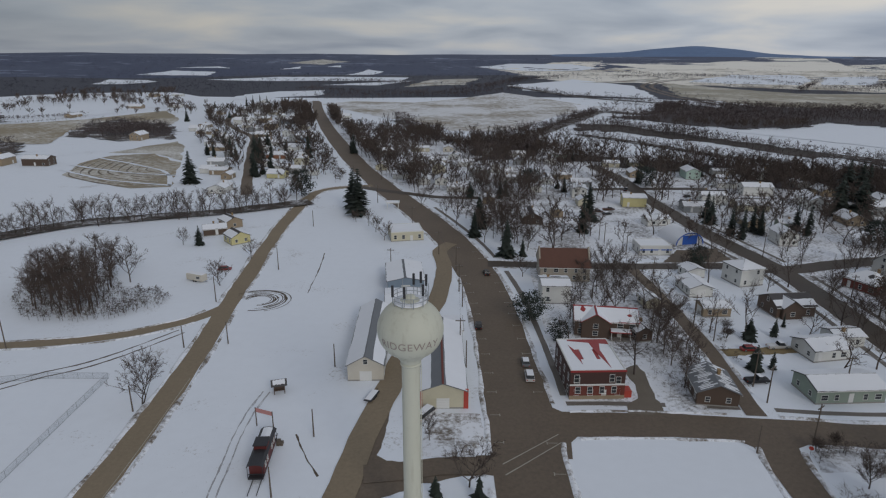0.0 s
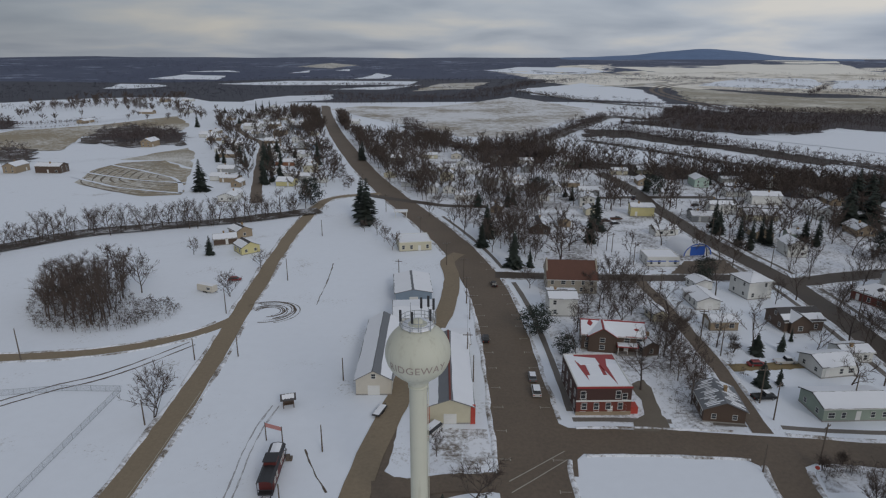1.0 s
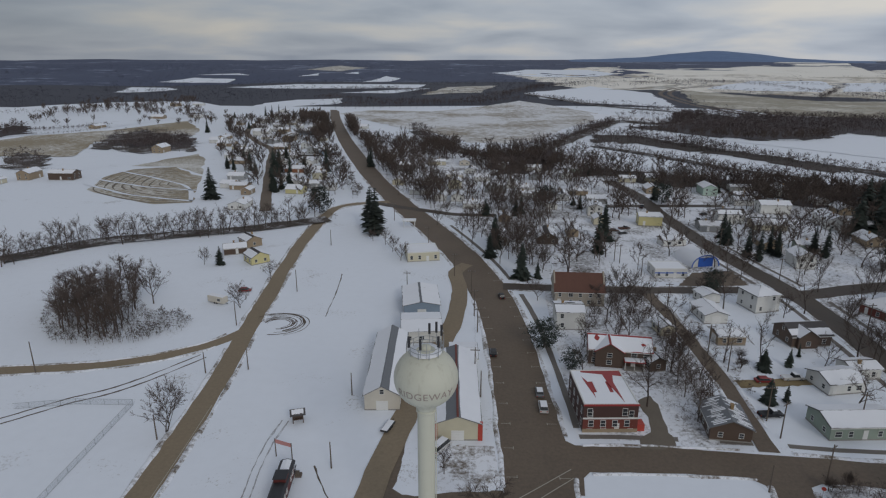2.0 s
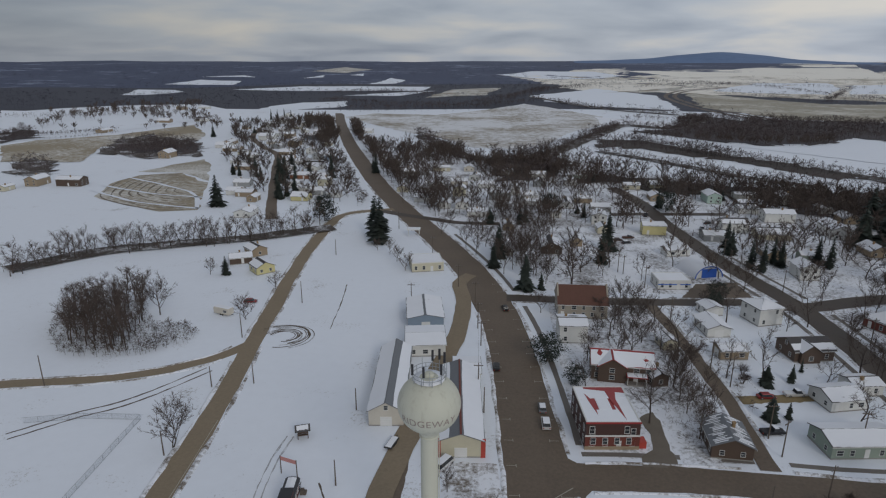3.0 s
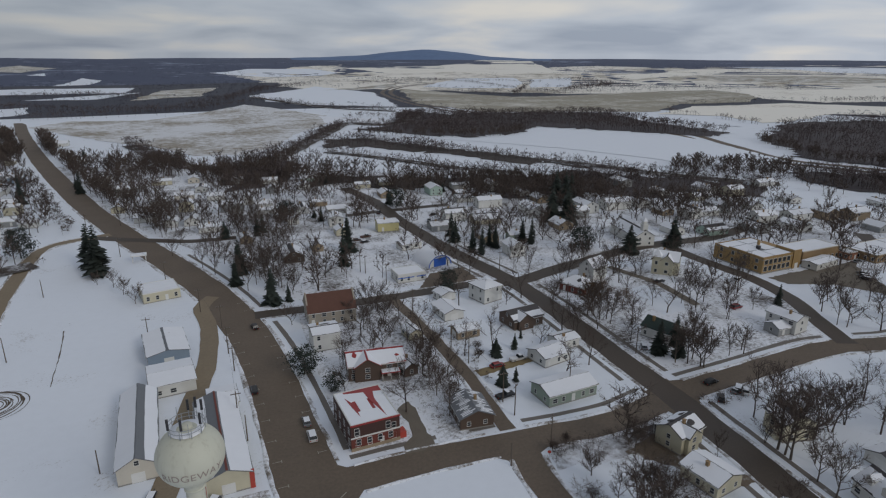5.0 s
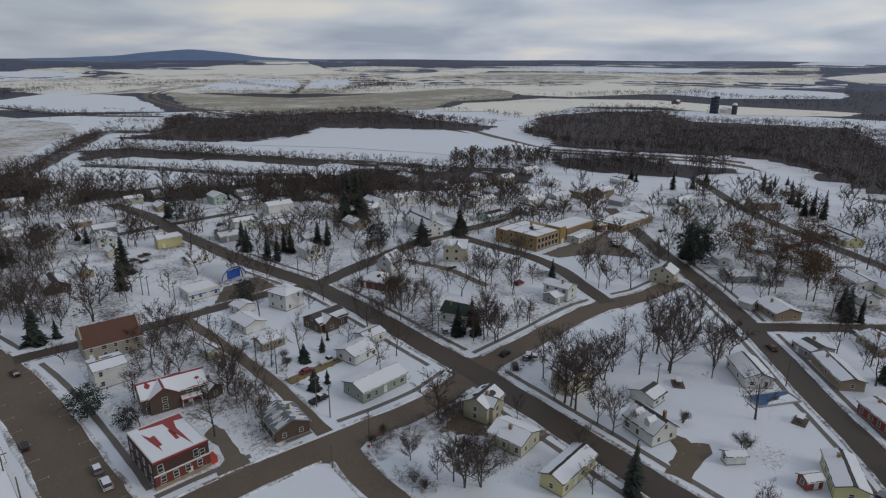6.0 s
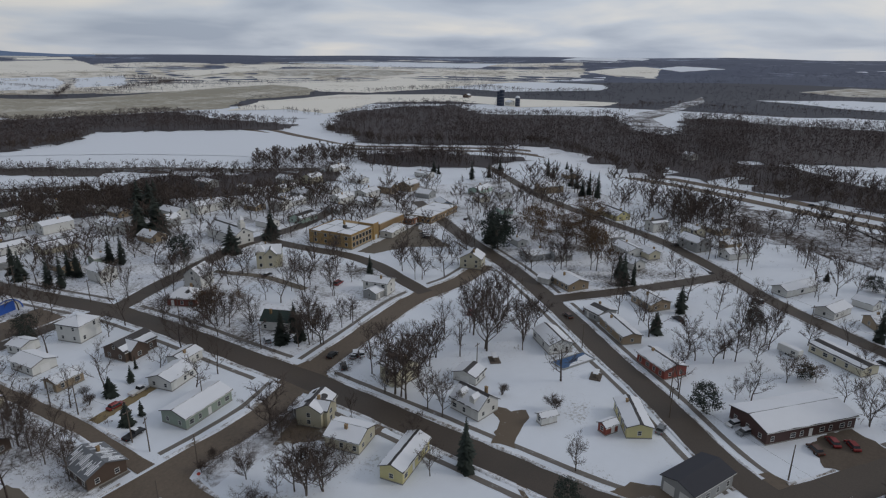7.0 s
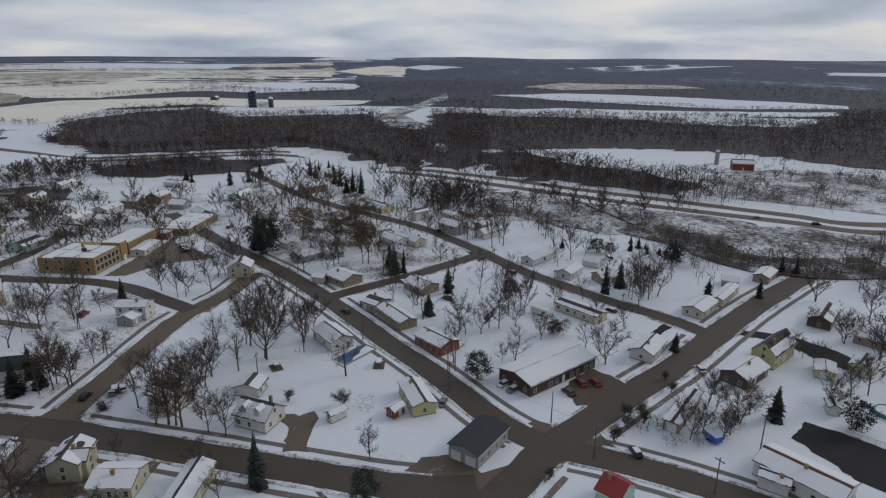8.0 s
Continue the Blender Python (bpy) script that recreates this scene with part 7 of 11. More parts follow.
house(-87.7, 235.5, 134, 8.0, 7.4, 3.0, 'yellow', 'gable', 0.50, 0.80, SHINGLE)
house(-98.9, 256.7, 137, 8.0, 6.9, 3.2, 'tan', 'gable', 0.50, 0.80, SHINGLE)
house(-101.2, 246.3, 25, 8.9, 7.0, 2.8, 'brown', 'gable', 0.35, 0.90, SHINGLE)
shed(126.7, 21.5, -24, 13.7, 7.9, 3.6, 'grey', 'gable', 0.28, 0.00, SLATEROOF, label='grey two-door garage with a bare dark slate-blue roof', doors=2)
house(143.1, 40.3, 31, 13.0, 6.2, 3.2, 'yellow', 'gable', 0.32, 0.95, SHINGLE, label='pale yellow ranch house with a snowy roof', ridge_bare=True)
shed(136.4, 44.4, -28, 4.0, 2.7, 2.5, 'red', 'gable', 0.50, 1.00, SHINGLE, label='small red garden shed with a snowy roof')
shed(131.8, 58.7, -34, 4.6, 2.4, 2.4, 'white', 'gable', 0.50, 1.00, SHINGLE)
house(126.8, 77.1, -101, 9.5, 8.0, 3.4, 'white', 'gable', 0.70, 0.70, SHINGLE, label='white house with two dormers in a dark snowy roof', dormers=2)
shed(139.8, 86.3, 3, 6.0, 7.2, 2.6, 'white', 'gable', 0.35, 0.80, SHINGLE)
house(172.9, 74.9, 48, 12.7, 7.9, 3.2, 'white', 'gable', 0.40, 0.95, SHINGLE, ridge_bare=True)
house(193.1, 59.3, 45, 16.4, 6.6, 2.9, 'tan', 'gable', 0.28, 0.95, SHINGLE, ridge_bare=True)
house(202.9, 69.4, -117, 6.5, 9.0, 2.7, 'grey', 'gable', 0.30, 0.60, SHINGLE)
house(176.3, 41.6, 54, 12.1, 7.9, 3.2, 'red', 'gable', 0.30, 0.90, SHINGLE, label='red-brown clad ranch house with a snowy roof')
house(223.2, 57.3, 54, 11.2, 8.7, 3.0, 'tan', 'gable', 0.35, 0.90, SHINGLE)
house(225.6, 90.1, 58, 12.0, 9.6, 3.0, 'tan', 'gable', 0.35, 1.00, SHINGLE)
shed(223.8, 99.6, -93, 5.1, 5.0, 2.6, 'white', 'gable', 0.42, 1.00, SHINGLE)
house(165.8, 6.5, -41, 27.2, 12.3, 3.6, 'maroon', 'gable', 0.22, 1.00, SHINGLE, label='long low maroon clubhouse under a wide snowy roof')
house(184.6, -23.6, -26, 12.2, 7.0, 3.0, 'white', 'gable', 0.45, 0.90, SHINGLE)
shed(150.9, -28.3, -27, 19.0, 3.7, 2.8, 'tan', 'gable', 0.10, 0.80, SHINGLE, label='tan mobile home with a flat snowy roof')
house(188.7, -60.8, -38, 15.1, 6.9, 4.6, 'yellow', 'gable', 0.95, 0.05, SHINGLE, label='tall yellow house with a steep dark roof')
house(174.2, -48.9, -40, 12.9, 7.8, 3.2, 'brown', 'gable', 0.40, 1.00, SHINGLE)
house(221.8, -86.9, -30, 15.3, 7.1, 3.2, 'brown', 'gable', 0.45, 0.85, SHINGLE)
shed(181.4, -72.8, -18, 7.4, 5.2, 2.5, 'yellow', 'gable', 0.20, 1.00, SHINGLE)
shed(160.3, -67.0, -8, 4.3, 2.7, 2.4, 'white', 'gable', 0.55, 0.70, SHINGLE, doors=1)
house(222.5, -46.3, -33, 13.8, 7.2, 3.0, 'pale', 'gable', 0.35, 1.00, SHINGLE)
house(237.3, -58.2, -30, 19.6, 4.1, 3.0, 'pale', 'gable', 0.30, 1.00, SHINGLE)
house(263.5, -79.7, -31, 12.4, 5.9, 3.0, 'tan', 'gable', 0.35, 1.00, SHINGLE)
shed(253.4, -63.7, -105, 5.9, 6.0, 2.6, 'grey', 'gable', 0.42, 1.00, SHINGLE)
house(269.0, 13.4, -32, 18.2, 6.6, 2.9, 'white', 'gable', 0.42, 1.00, SHINGLE)
house(251.9, -0.0, -25, 11.9, 6.8, 2.9, 'white', 'gable', 0.42, 1.00, SHINGLE)
house(248.3, -14.6, -57, 9.0, 7.0, 2.9, 'tan', 'gable', 0.42, 1.00, SHINGLE)
shed(266.5, -10.3, -116, 7.3, 6.0, 2.6, 'white', 'gable', 0.42, 1.00, SHINGLE)
house(211.0, -3.7, 53, 17.5, 6.9, 2.8, 'cream', 'gable', 0.25, 0.60, SHINGLE)
house(101.0, 108.6, 17, 8.6, 6.8, 4.6, 'cream', 'gable', 0.55, 0.75, SHINGLE, label='cream two-storey house with cross gables and melting roof snow', cross=0.35, bald=((0.3, -0.5, 1.2, 0.8), (-0.5, 0.4, 0.8, 0.9), (0.6, 0.5, 1.0, 0.6)), porch=(0.0, 1, 4.0))
house(98.1, 94.9, 102, 9.1, 8.1, 3.2, 'cream', 'gable', 0.35, 1.00, SHINGLE)
house(98.6, 78.8, 9, 13.6, 5.6, 3.4, 'yellow', 'gable', 0.40, 0.95, SHINGLE, ridge_bare=True)
house(127.3, -49.0, -130, 17.3, 9.5, 3.6, 'white', 'gable', 0.32, 0.90, RUSTROOF, label='long white hall with a snowy brown roof')
house(125.3, -42.6, -115, 5.9, 4.0, 3.0, 'white', 'gable', 0.35, 0.80, SHINGLE)
house(114.7, -8.7, -123, 5.2, 7.0, 3.4, 'mint', 'gable', 0.60, 0.00, REDROOF, label='pale house with a bare bright red metal roof')
school_main(221.7, 206.8, 6)
store(250.0, 204.6, 5, 24.0, 12.0, 5.6, 'brick', 'flat', 0.42, 0.97, SHINGLE, label='yellow-brick school wing under a snowy flat roof', rows=1)
store(265.6, 197.6, 5, 6.0, 5.0, 3.4, 'rust', 'flat', 0.42, 0.5, SHINGLE, label='rust-red brick entrance block between two school wings')
house(244.4, 193.6, 11, 16.0, 6.6, 2.9, 'white', 'gable', 0.16, 0.97, SHINGLE, label='long white portable classroom under snow')
store(285.8, 197.2, 5, 32.0, 16.0, 3.6, 'brick', 'flat', 0.42, 0.55, GREYROOF, label='low brick school wing with snow streaked over its roof')
house(178.0, 149.7, 101, 10.4, 6.8, 5.0, 'white', 'gable', 0.42, 0.90, SHINGLE)
shed(172.4, 148.0, 2, 5.0, 5.9, 2.7, 'grey', 'gable', 0.42, 1.00, SHINGLE)
house(134.2, 157.5, -67, 10.2, 8.0, 3.6, 'white', 'gable', 0.60, 0.00, GREENROOF, label='white house with a bare dark green roof')
house(176.8, 209.8, -46, 10.4, 9.0, 6.0, 'cream', 'gable', 0.70, 0.90, SHINGLE, label='pale yellow Victorian house with a snowy corner tower', cross=0.6, tower=True)
house(143.1, 212.9, 22, 9.0, 7.0, 5.8, 'white', 'gable', 0.90, 0.90, SHINGLE, label='tall white house with a steep snowy gable roof', porch=(0.0, 1, 4.0))
house(224.2, 134.5, 18, 8.0, 9.5, 4.6, 'cream', 'gable', 0.60, 0.90, SHINGLE)
church(191.5, 254.5, 83, 25.0, 10.0, 5.0, 'white', 'gable', 0.62, 0.90, SHINGLE, label='white clapboard church with a small bell tower', steeple=True)
house(129.9, 202.4, -62, 10.7, 9.0, 3.4, 'oxblood', 'hip', 0.60, 0.95, SHINGLE, label='dark red house with a snowy hip roof', bald=((0.35, -0.5, 0.9, 0.9),))
house(128.7, 103.1, -101, 7.4, 8.0, 4.9, 'cream', 'gable', 0.55, 0.70, SHINGLE, label='cream two-storey house half hidden by bare trees', cross=0.6)
house(-151.5, 370.7, -2, 10.9, 7.9, 3.0, 'tan', 'gable', 0.33, 0.95, SHINGLE)
house(-166.1, 400.4, -0, 11.0, 7.3, 3.0, 'grey', 'gable', 0.53, 0.85, SHINGLE)
house(-191.7, 462.0, -1, 13.6, 9.0, 3.0, 'tan', 'gable', 0.41, 0.95, SHINGLE)
house(-206.1, 486.9, -1, 12.4, 9.0, 3.0, 'white', 'gable', 0.37, 1.00, SHINGLE)
house(-237.7, 629.9, -3, 17.0, 9.0, 4.8, 'white', 'gable', 0.55, 0.95, SHINGLE)
house(-286.4, 822.4, -2, 17.0, 9.0, 4.8, 'white', 'gable', 0.43, 0.95, SHINGLE)
house(-159.3, 491.3, 0, 17.0, 9.0, 3.0, 'white', 'gable', 0.43, 0.85, SHINGLE)
house(-139.6, 472.8, 2, 15.1, 9.0, 3.0, 'white', 'gable', 0.55, 0.70, SHINGLE)
house(-122.4, 428.9, -1, 12.1, 8.8, 3.0, 'white', 'gable', 0.45, 0.95, SHINGLE)
house(-120.1, 387.8, -2, 10.3, 6.8, 3.0, 'white', 'gable', 0.35, 0.95, SHINGLE)
house(-108.2, 380.8, 0, 10.0, 7.7, 3.0, 'grey', 'gable', 0.33, 1.00, SHINGLE)
house(-96.4, 373.9, 2, 8.4, 6.4, 3.0, 'white', 'gable', 0.41, 0.85, SHINGLE)
house(-196.2, 592.6, 92, 17.0, 9.0, 4.8, 'tan', 'gable', 0.37, 0.85, SHINGLE)
house(-241.0, 667.9, 1, 15.4, 9.0, 3.0, 'white', 'gable', 0.33, 0.95, SHINGLE)
house(-240.7, 552.1, -3, 16.3, 9.0, 3.0, 'tan', 'gable', 0.43, 0.95, SHINGLE)
house(-258.0, 572.0, -2, 14.7, 9.0, 3.0, 'white', 'gable', 0.53, 1.00, SHINGLE)
house(-390.3, 793.0, -1, 17.0, 9.0, 3.0, 'white', 'gable', 0.49, 0.70, SHINGLE)
house(-131.6, 323.6, 92, 12.7, 9.0, 3.0, 'white', 'gable', 0.35, 1.00, SHINGLE)
house(-113.8, 363.0, -3, 10.3, 8.1, 3.0, 'yellow', 'gable', 0.49, 1.00, SHINGLE)
house(-131.0, 400.2, 91, 9.1, 5.6, 3.0, 'white', 'gable', 0.47, 1.00, SHINGLE)
house(-207.3, 576.8, 88, 13.8, 9.0, 3.0, 'grey', 'gable', 0.40, 1.00, SHINGLE)
house(-159.9, 374.7, 3, 10.3, 7.2, 3.0, 'white', 'gable', 0.44, 1.00, SHINGLE)
house(-313.4, 910.2, 93, 17.0, 9.0, 3.0, 'white', 'gable', 0.45, 0.85, SHINGLE)
house(-280.4, 799.2, 87, 17.0, 9.0, 4.8, 'white', 'gable', 0.53, 0.95, SHINGLE)
house(-136.3, 431.2, 2, 13.9, 9.0, 3.0, 'rust', 'gable', 0.43, 0.70, SHINGLE)
house(-263.3, 596.5, 91, 17.0, 9.0, 3.0, 'tan', 'gable', 0.35, 0.95, SHINGLE)
house(-498.7, 945.1, 87, 17.0, 9.0, 4.8, 'tan', 'gable', 0.33, 1.00, SHINGLE)
house(-478.4, 979.2, 2, 17.0, 9.0, 3.0, 'white', 'gable', 0.33, 0.85, SHINGLE)
house(-426.7, 766.4, -1, 17.0, 9.0, 3.0, 'tan', 'gable', 0.54, 1.00, SHINGLE)
house(-440.5, 663.9, 88, 17.0, 9.0, 3.0, 'tan', 'gable', 0.34, 0.85, SHINGLE)
house(-280.3, 389.4, 1, 17.0, 9.0, 4.8, 'brown', 'gable', 0.37, 0.85, SHINGLE)
house(-304.6, 388.7, 92, 13.5, 8.6, 4.8, 'tan', 'gable', 0.47, 0.95, SHINGLE)
house(-311.9, 369.6, 91, 8.8, 5.7, 3.0, 'cream', 'gable', 0.36, 0.70, SHINGLE)
house(-280.2, 509.8, 88, 13.7, 9.0, 4.8, 'tan', 'gable', 0.53, 1.00, SHINGLE)
house(-172.2, 437.0, 89, 9.3, 5.8, 3.0, 'grey', 'gable', 0.36, 0.85, SHINGLE)
house(-136.7, 463.1, 92, 8.7, 6.3, 3.0, 'white', 'gable', 0.37, 0.85, SHINGLE)
house(-164.6, 545.2, 88, 10.3, 6.8, 4.8, 'white', 'gable', 0.35, 0.70, SHINGLE)
house(-141.4, 357.5, 89, 8.4, 5.3, 3.0, 'tan', 'gable', 0.53, 0.95, SHINGLE)
house(-157.2, 465.2, 91, 10.6, 7.8, 3.0, 'white', 'gable', 0.37, 0.85, SHINGLE)
house(-112.1, 407.0, -1, 8.4, 5.6, 4.8, 'cream', 'gable', 0.53, 0.70, SHINGLE)
house(-40.0, 367.9, 1, 10.7, 8.1, 3.0, 'white', 'gable', 0.52, 0.85, SHINGLE)
house(-26.0, 354.2, 91, 10.2, 6.6, 3.0, 'white', 'gable', 0.45, 1.00, SHINGLE)
house(-16.1, 355.0, 92, 11.5, 7.2, 3.0, 'white', 'gable', 0.54, 0.95, SHINGLE)
house(-6.2, 335.7, -2, 10.9, 7.5, 3.0, 'white', 'gable', 0.38, 0.95, SHINGLE)
house(-20.0, 386.9, 90, 9.8, 7.7, 4.8, 'cream', 'gable', 0.53, 0.95, SHINGLE)
house(5.2, 378.1, -2, 12.9, 7.8, 4.8, 'grey', 'gable', 0.38, 1.00, SHINGLE)
house(51.7, 428.7, 88, 10.8, 8.5, 3.0, 'white', 'gable', 0.48, 0.70, SHINGLE)
house(57.0, 328.7, 87, 10.8, 7.4, 4.8, 'white', 'gable', 0.35, 1.00, SHINGLE)
house(61.6, 354.4, 2, 11.0, 6.8, 3.0, 'grey', 'gable', 0.42, 1.00, SHINGLE)
house(54.3, 374.6, -2, 10.2, 6.1, 3.0, 'tan', 'gable', 0.35, 0.85, SHINGLE)
house(98.5, 386.3, 90, 11.4, 7.6, 3.0, 'tan', 'gable', 0.50, 0.95, SHINGLE)
house(130.6, 384.4, 90, 13.1, 8.1, 4.8, 'mint', 'gable', 0.45, 1.00, SHINGLE)
house(107.9, 302.2, -1, 12.7, 9.0, 3.0, 'grey', 'gable', 0.38, 0.70, SHINGLE)
house(80.6, 309.3, -2, 11.0, 7.3, 4.8, 'yellow', 'gable', 0.36, 0.95, SHINGLE)
house(150.8, 340.9, -1, 15.0, 9.0, 4.8, 'white', 'gable', 0.35, 0.95, SHINGLE)
house(134.9, 306.9, -2, 15.0, 9.0, 3.0, 'cream', 'gable', 0.51, 0.70, SHINGLE)
house(166.7, 314.7, 88, 17.0, 9.0, 4.8, 'white', 'gable', 0.46, 1.00, SHINGLE)
house(148.2, 372.1, 2, 15.0, 9.0, 3.0, 'brown', 'gable', 0.32, 0.95, SHINGLE)
house(123.1, 276.5, 91, 11.4, 7.7, 3.0, 'tan', 'gable', 0.46, 0.85, SHINGLE)
house(137.0, 273.3, -2, 8.2, 5.5, 3.0, 'green', 'gable', 0.38, 1.00, SHINGLE)
house(56.3, 309.0, 92, 7.5, 5.6, 3.0, 'cream', 'gable', 0.52, 0.70, SHINGLE)
house(29.0, 276.5, 92, 12.6, 9.0, 3.0, 'brown', 'gable', 0.53, 0.70, SHINGLE)
house(41.2, 286.9, 92, 8.4, 5.0, 3.0, 'tan', 'gable', 0.46, 0.85, SHINGLE)
house(-80.8, 500.6, 1, 10.0, 6.2, 3.0, 'white', 'gable', 0.48, 0.70, SHINGLE)
house(-59.7, 443.8, -1, 10.5, 7.5, 4.8, 'grey', 'gable', 0.51, 0.70, SHINGLE)
house(-36.6, 406.9, -2, 8.8, 6.2, 3.0, 'white', 'gable', 0.45, 1.00, SHINGLE)
house(-4.0, 411.5, -2, 10.3, 6.9, 3.0, 'white', 'gable', 0.43, 1.00, SHINGLE)
house(22.8, 364.2, 1, 9.8, 6.0, 3.0, 'white', 'gable', 0.33, 1.00, SHINGLE)
house(30.9, 423.2, 87, 10.7, 7.4, 3.0, 'grey', 'gable', 0.55, 1.00, SHINGLE)
house(10.4, 310.3, 92, 8.4, 5.6, 3.0, 'tan', 'gable', 0.51, 0.70, SHINGLE)
house(-112.5, 587.9, 3, 10.8, 7.2, 3.0, 'white', 'gable', 0.49, 1.00, SHINGLE)
house(-150.5, 710.5, -1, 11.8, 9.0, 3.0, 'white', 'gable', 0.49, 1.00, SHINGLE)
house(-56.7, 395.1, 88, 9.3, 6.8, 3.0, 'cream', 'gable', 0.48, 0.95, SHINGLE)
house(14.5, 393.3, 91, 9.2, 5.8, 4.8, 'white', 'gable', 0.49, 0.85, SHINGLE)
house(35.9, 339.3, 88, 9.2, 5.7, 3.0, 'white', 'gable', 0.34, 1.00, SHINGLE)
house(-13.4, 440.6, 89, 10.3, 7.4, 3.0, 'white', 'gable', 0.39, 0.70, SHINGLE)
house(263.6, 131.6, 55, 7.5, 4.7, 3.0, 'white', 'gable', 0.39, 1.00, SHINGLE)
house(249.4, 116.3, -35, 11.2, 7.8, 3.0, 'grey', 'gable', 0.34, 1.00, SHINGLE)
house(254.6, 105.9, -40, 8.7, 5.9, 3.0, 'grey', 'gable', 0.51, 1.00, SHINGLE)
house(294.1, 97.2, -37, 13.1, 8.1, 3.0, 'grey', 'gable', 0.41, 1.00, SHINGLE)
house(281.4, 83.6, 52, 14.1, 9.0, 3.0, 'white', 'gable', 0.33, 0.95, SHINGLE)
house(306.0, 59.1, 56, 12.6, 8.4, 4.8, 'grey', 'gable', 0.52, 0.70, SHINGLE)
house(327.0, 63.7, 51, 11.0, 6.6, 4.8, 'cream', 'gable', 0.38, 0.85, SHINGLE)
house(328.0, 82.4, -35, 9.9, 6.7, 4.8, 'white', 'gable', 0.41, 0.70, SHINGLE)
house(342.1, 109.3, 54, 15.7, 9.0, 3.0, 'yellow', 'gable', 0.52, 0.85, SHINGLE)
house(345.4, 121.9, 53, 12.0, 7.5, 3.0, 'tan', 'gable', 0.51, 0.85, SHINGLE)
house(382.0, 167.2, -37, 17.0, 9.0, 4.8, 'tan', 'gable', 0.47, 0.85, SHINGLE)
house(355.8, 205.3, 0, 17.0, 9.0, 3.0, 'mint', 'gable', 0.42, 0.95, SHINGLE)
house(306.2, 333.7, 90, 17.0, 9.0, 3.0, 'white', 'gable', 0.49, 0.95, SHINGLE)
house(285.4, 316.0, 2, 13.1, 9.0, 3.0, 'cream', 'gable', 0.47, 0.85, SHINGLE)
house(358.7, 337.5, 1, 14.2, 9.0, 3.0, 'white', 'gable', 0.51, 0.85, SHINGLE)
house(220.5, 312.2, 1, 17.0, 9.0, 4.8, 'white', 'gable', 0.48, 0.70, SHINGLE)
house(200.9, 312.9, 91, 14.9, 9.0, 4.8, 'white', 'gable', 0.50, 0.70, SHINGLE)
house(249.1, 281.7, 90, 11.6, 7.2, 4.8, 'white', 'gable', 0.48, 0.70, SHINGLE)
house(274.1, 287.9, 89, 12.3, 8.5, 4.8, 'grey', 'gable', 0.48, 1.00, SHINGLE)
house(278.9, 259.1, 1, 13.1, 8.1, 4.8, 'white', 'gable', 0.52, 1.00, SHINGLE)
house(299.4, 256.1, 2, 14.3, 9.0, 4.8, 'white', 'gable', 0.38, 0.85, SHINGLE)
house(298.2, 286.9, 88, 11.2, 7.6, 3.0, 'white', 'gable', 0.38, 0.95, SHINGLE)
house(318.8, 254.7, 89, 11.1, 8.0, 4.8, 'tan', 'gable', 0.51, 0.95, SHINGLE)
house(334.0, 248.5, 1, 12.8, 9.0, 4.8, 'tan', 'gable', 0.46, 0.70, SHINGLE)
house(323.5, 227.7, 89, 10.8, 8.1, 3.0, 'grey', 'gable', 0.52, 0.95, SHINGLE)
house(171.9, 384.5, 88, 10.7, 6.7, 4.8, 'white', 'gable', 0.54, 1.00, SHINGLE)
house(141.6, 358.5, 0, 10.5, 8.2, 3.0, 'white', 'gable', 0.54, 0.85, SHINGLE)
house(262.4, 366.8, 91, 13.9, 8.6, 4.8, 'grey', 'gable', 0.33, 0.95, SHINGLE)
house(271.3, 336.2, 88, 11.7, 7.1, 3.0, 'white', 'gable', 0.37, 1.00, SHINGLE)
house(218.4, 257.8, 91, 10.5, 7.2, 3.0, 'white', 'gable', 0.52, 0.95, SHINGLE)
house(168.8, 284.7, 92, 10.9, 8.3, 3.0, 'tan', 'gable', 0.53, 0.95, SHINGLE)
house(314.7, 319.0, 3, 12.2, 8.3, 4.8, 'cream', 'gable', 0.53, 0.95, SHINGLE)
house(239.4, 292.2, 92, 10.3, 7.4, 3.0, 'tan', 'gable', 0.32, 1.00, SHINGLE)
house(238.9, 313.6, 88, 12.2, 9.0, 3.0, 'white', 'gable', 0.41, 0.70, SHINGLE)
house(334.0, 292.9, 91, 12.1, 8.7, 3.0, 'white', 'gable', 0.35, 0.85, SHINGLE)
house(576.3, 117.7, 53, 10.6, 8.1, 4.8, 'white', 'gable', 0.44, 1.00, SHINGLE)
house(436.0, 174.8, 53, 10.2, 6.9, 3.0, 'tan', 'gable', 0.37, 0.85, SHINGLE)
house(302.2, 40.7, -39, 11.2, 7.4, 3.0, 'white', 'gable', 0.45, 1.00, SHINGLE)
house(341.2, 55.4, 56, 12.7, 7.9, 3.0, 'tan', 'gable', 0.35, 0.85, SHINGLE)
house(262.8, 75.9, 56, 9.2, 6.6, 3.0, 'white', 'gable', 0.54, 0.95, SHINGLE)
house(280.6, 73.6, 53, 8.7, 6.2, 3.0, 'cream', 'gable', 0.49, 1.00, SHINGLE)
house(317.0, 44.4, -35, 8.9, 5.4, 3.0, 'tan', 'gable', 0.33, 1.00, SHINGLE)
house(284.9, 243.3, 89, 13.7, 9.0, 3.0, 'white', 'gable', 0.49, 0.85, SHINGLE)
house(260.5, 283.4, -3, 14.1, 9.0, 3.0, 'white', 'gable', 0.39, 0.95, SHINGLE)
house(237.1, 250.2, 3, 12.7, 9.0, 3.0, 'mint', 'gable', 0.43, 0.70, SHINGLE)
house(262.1, 247.5, 87, 13.2, 8.7, 3.0, 'grey', 'gable', 0.53, 0.85, SHINGLE)
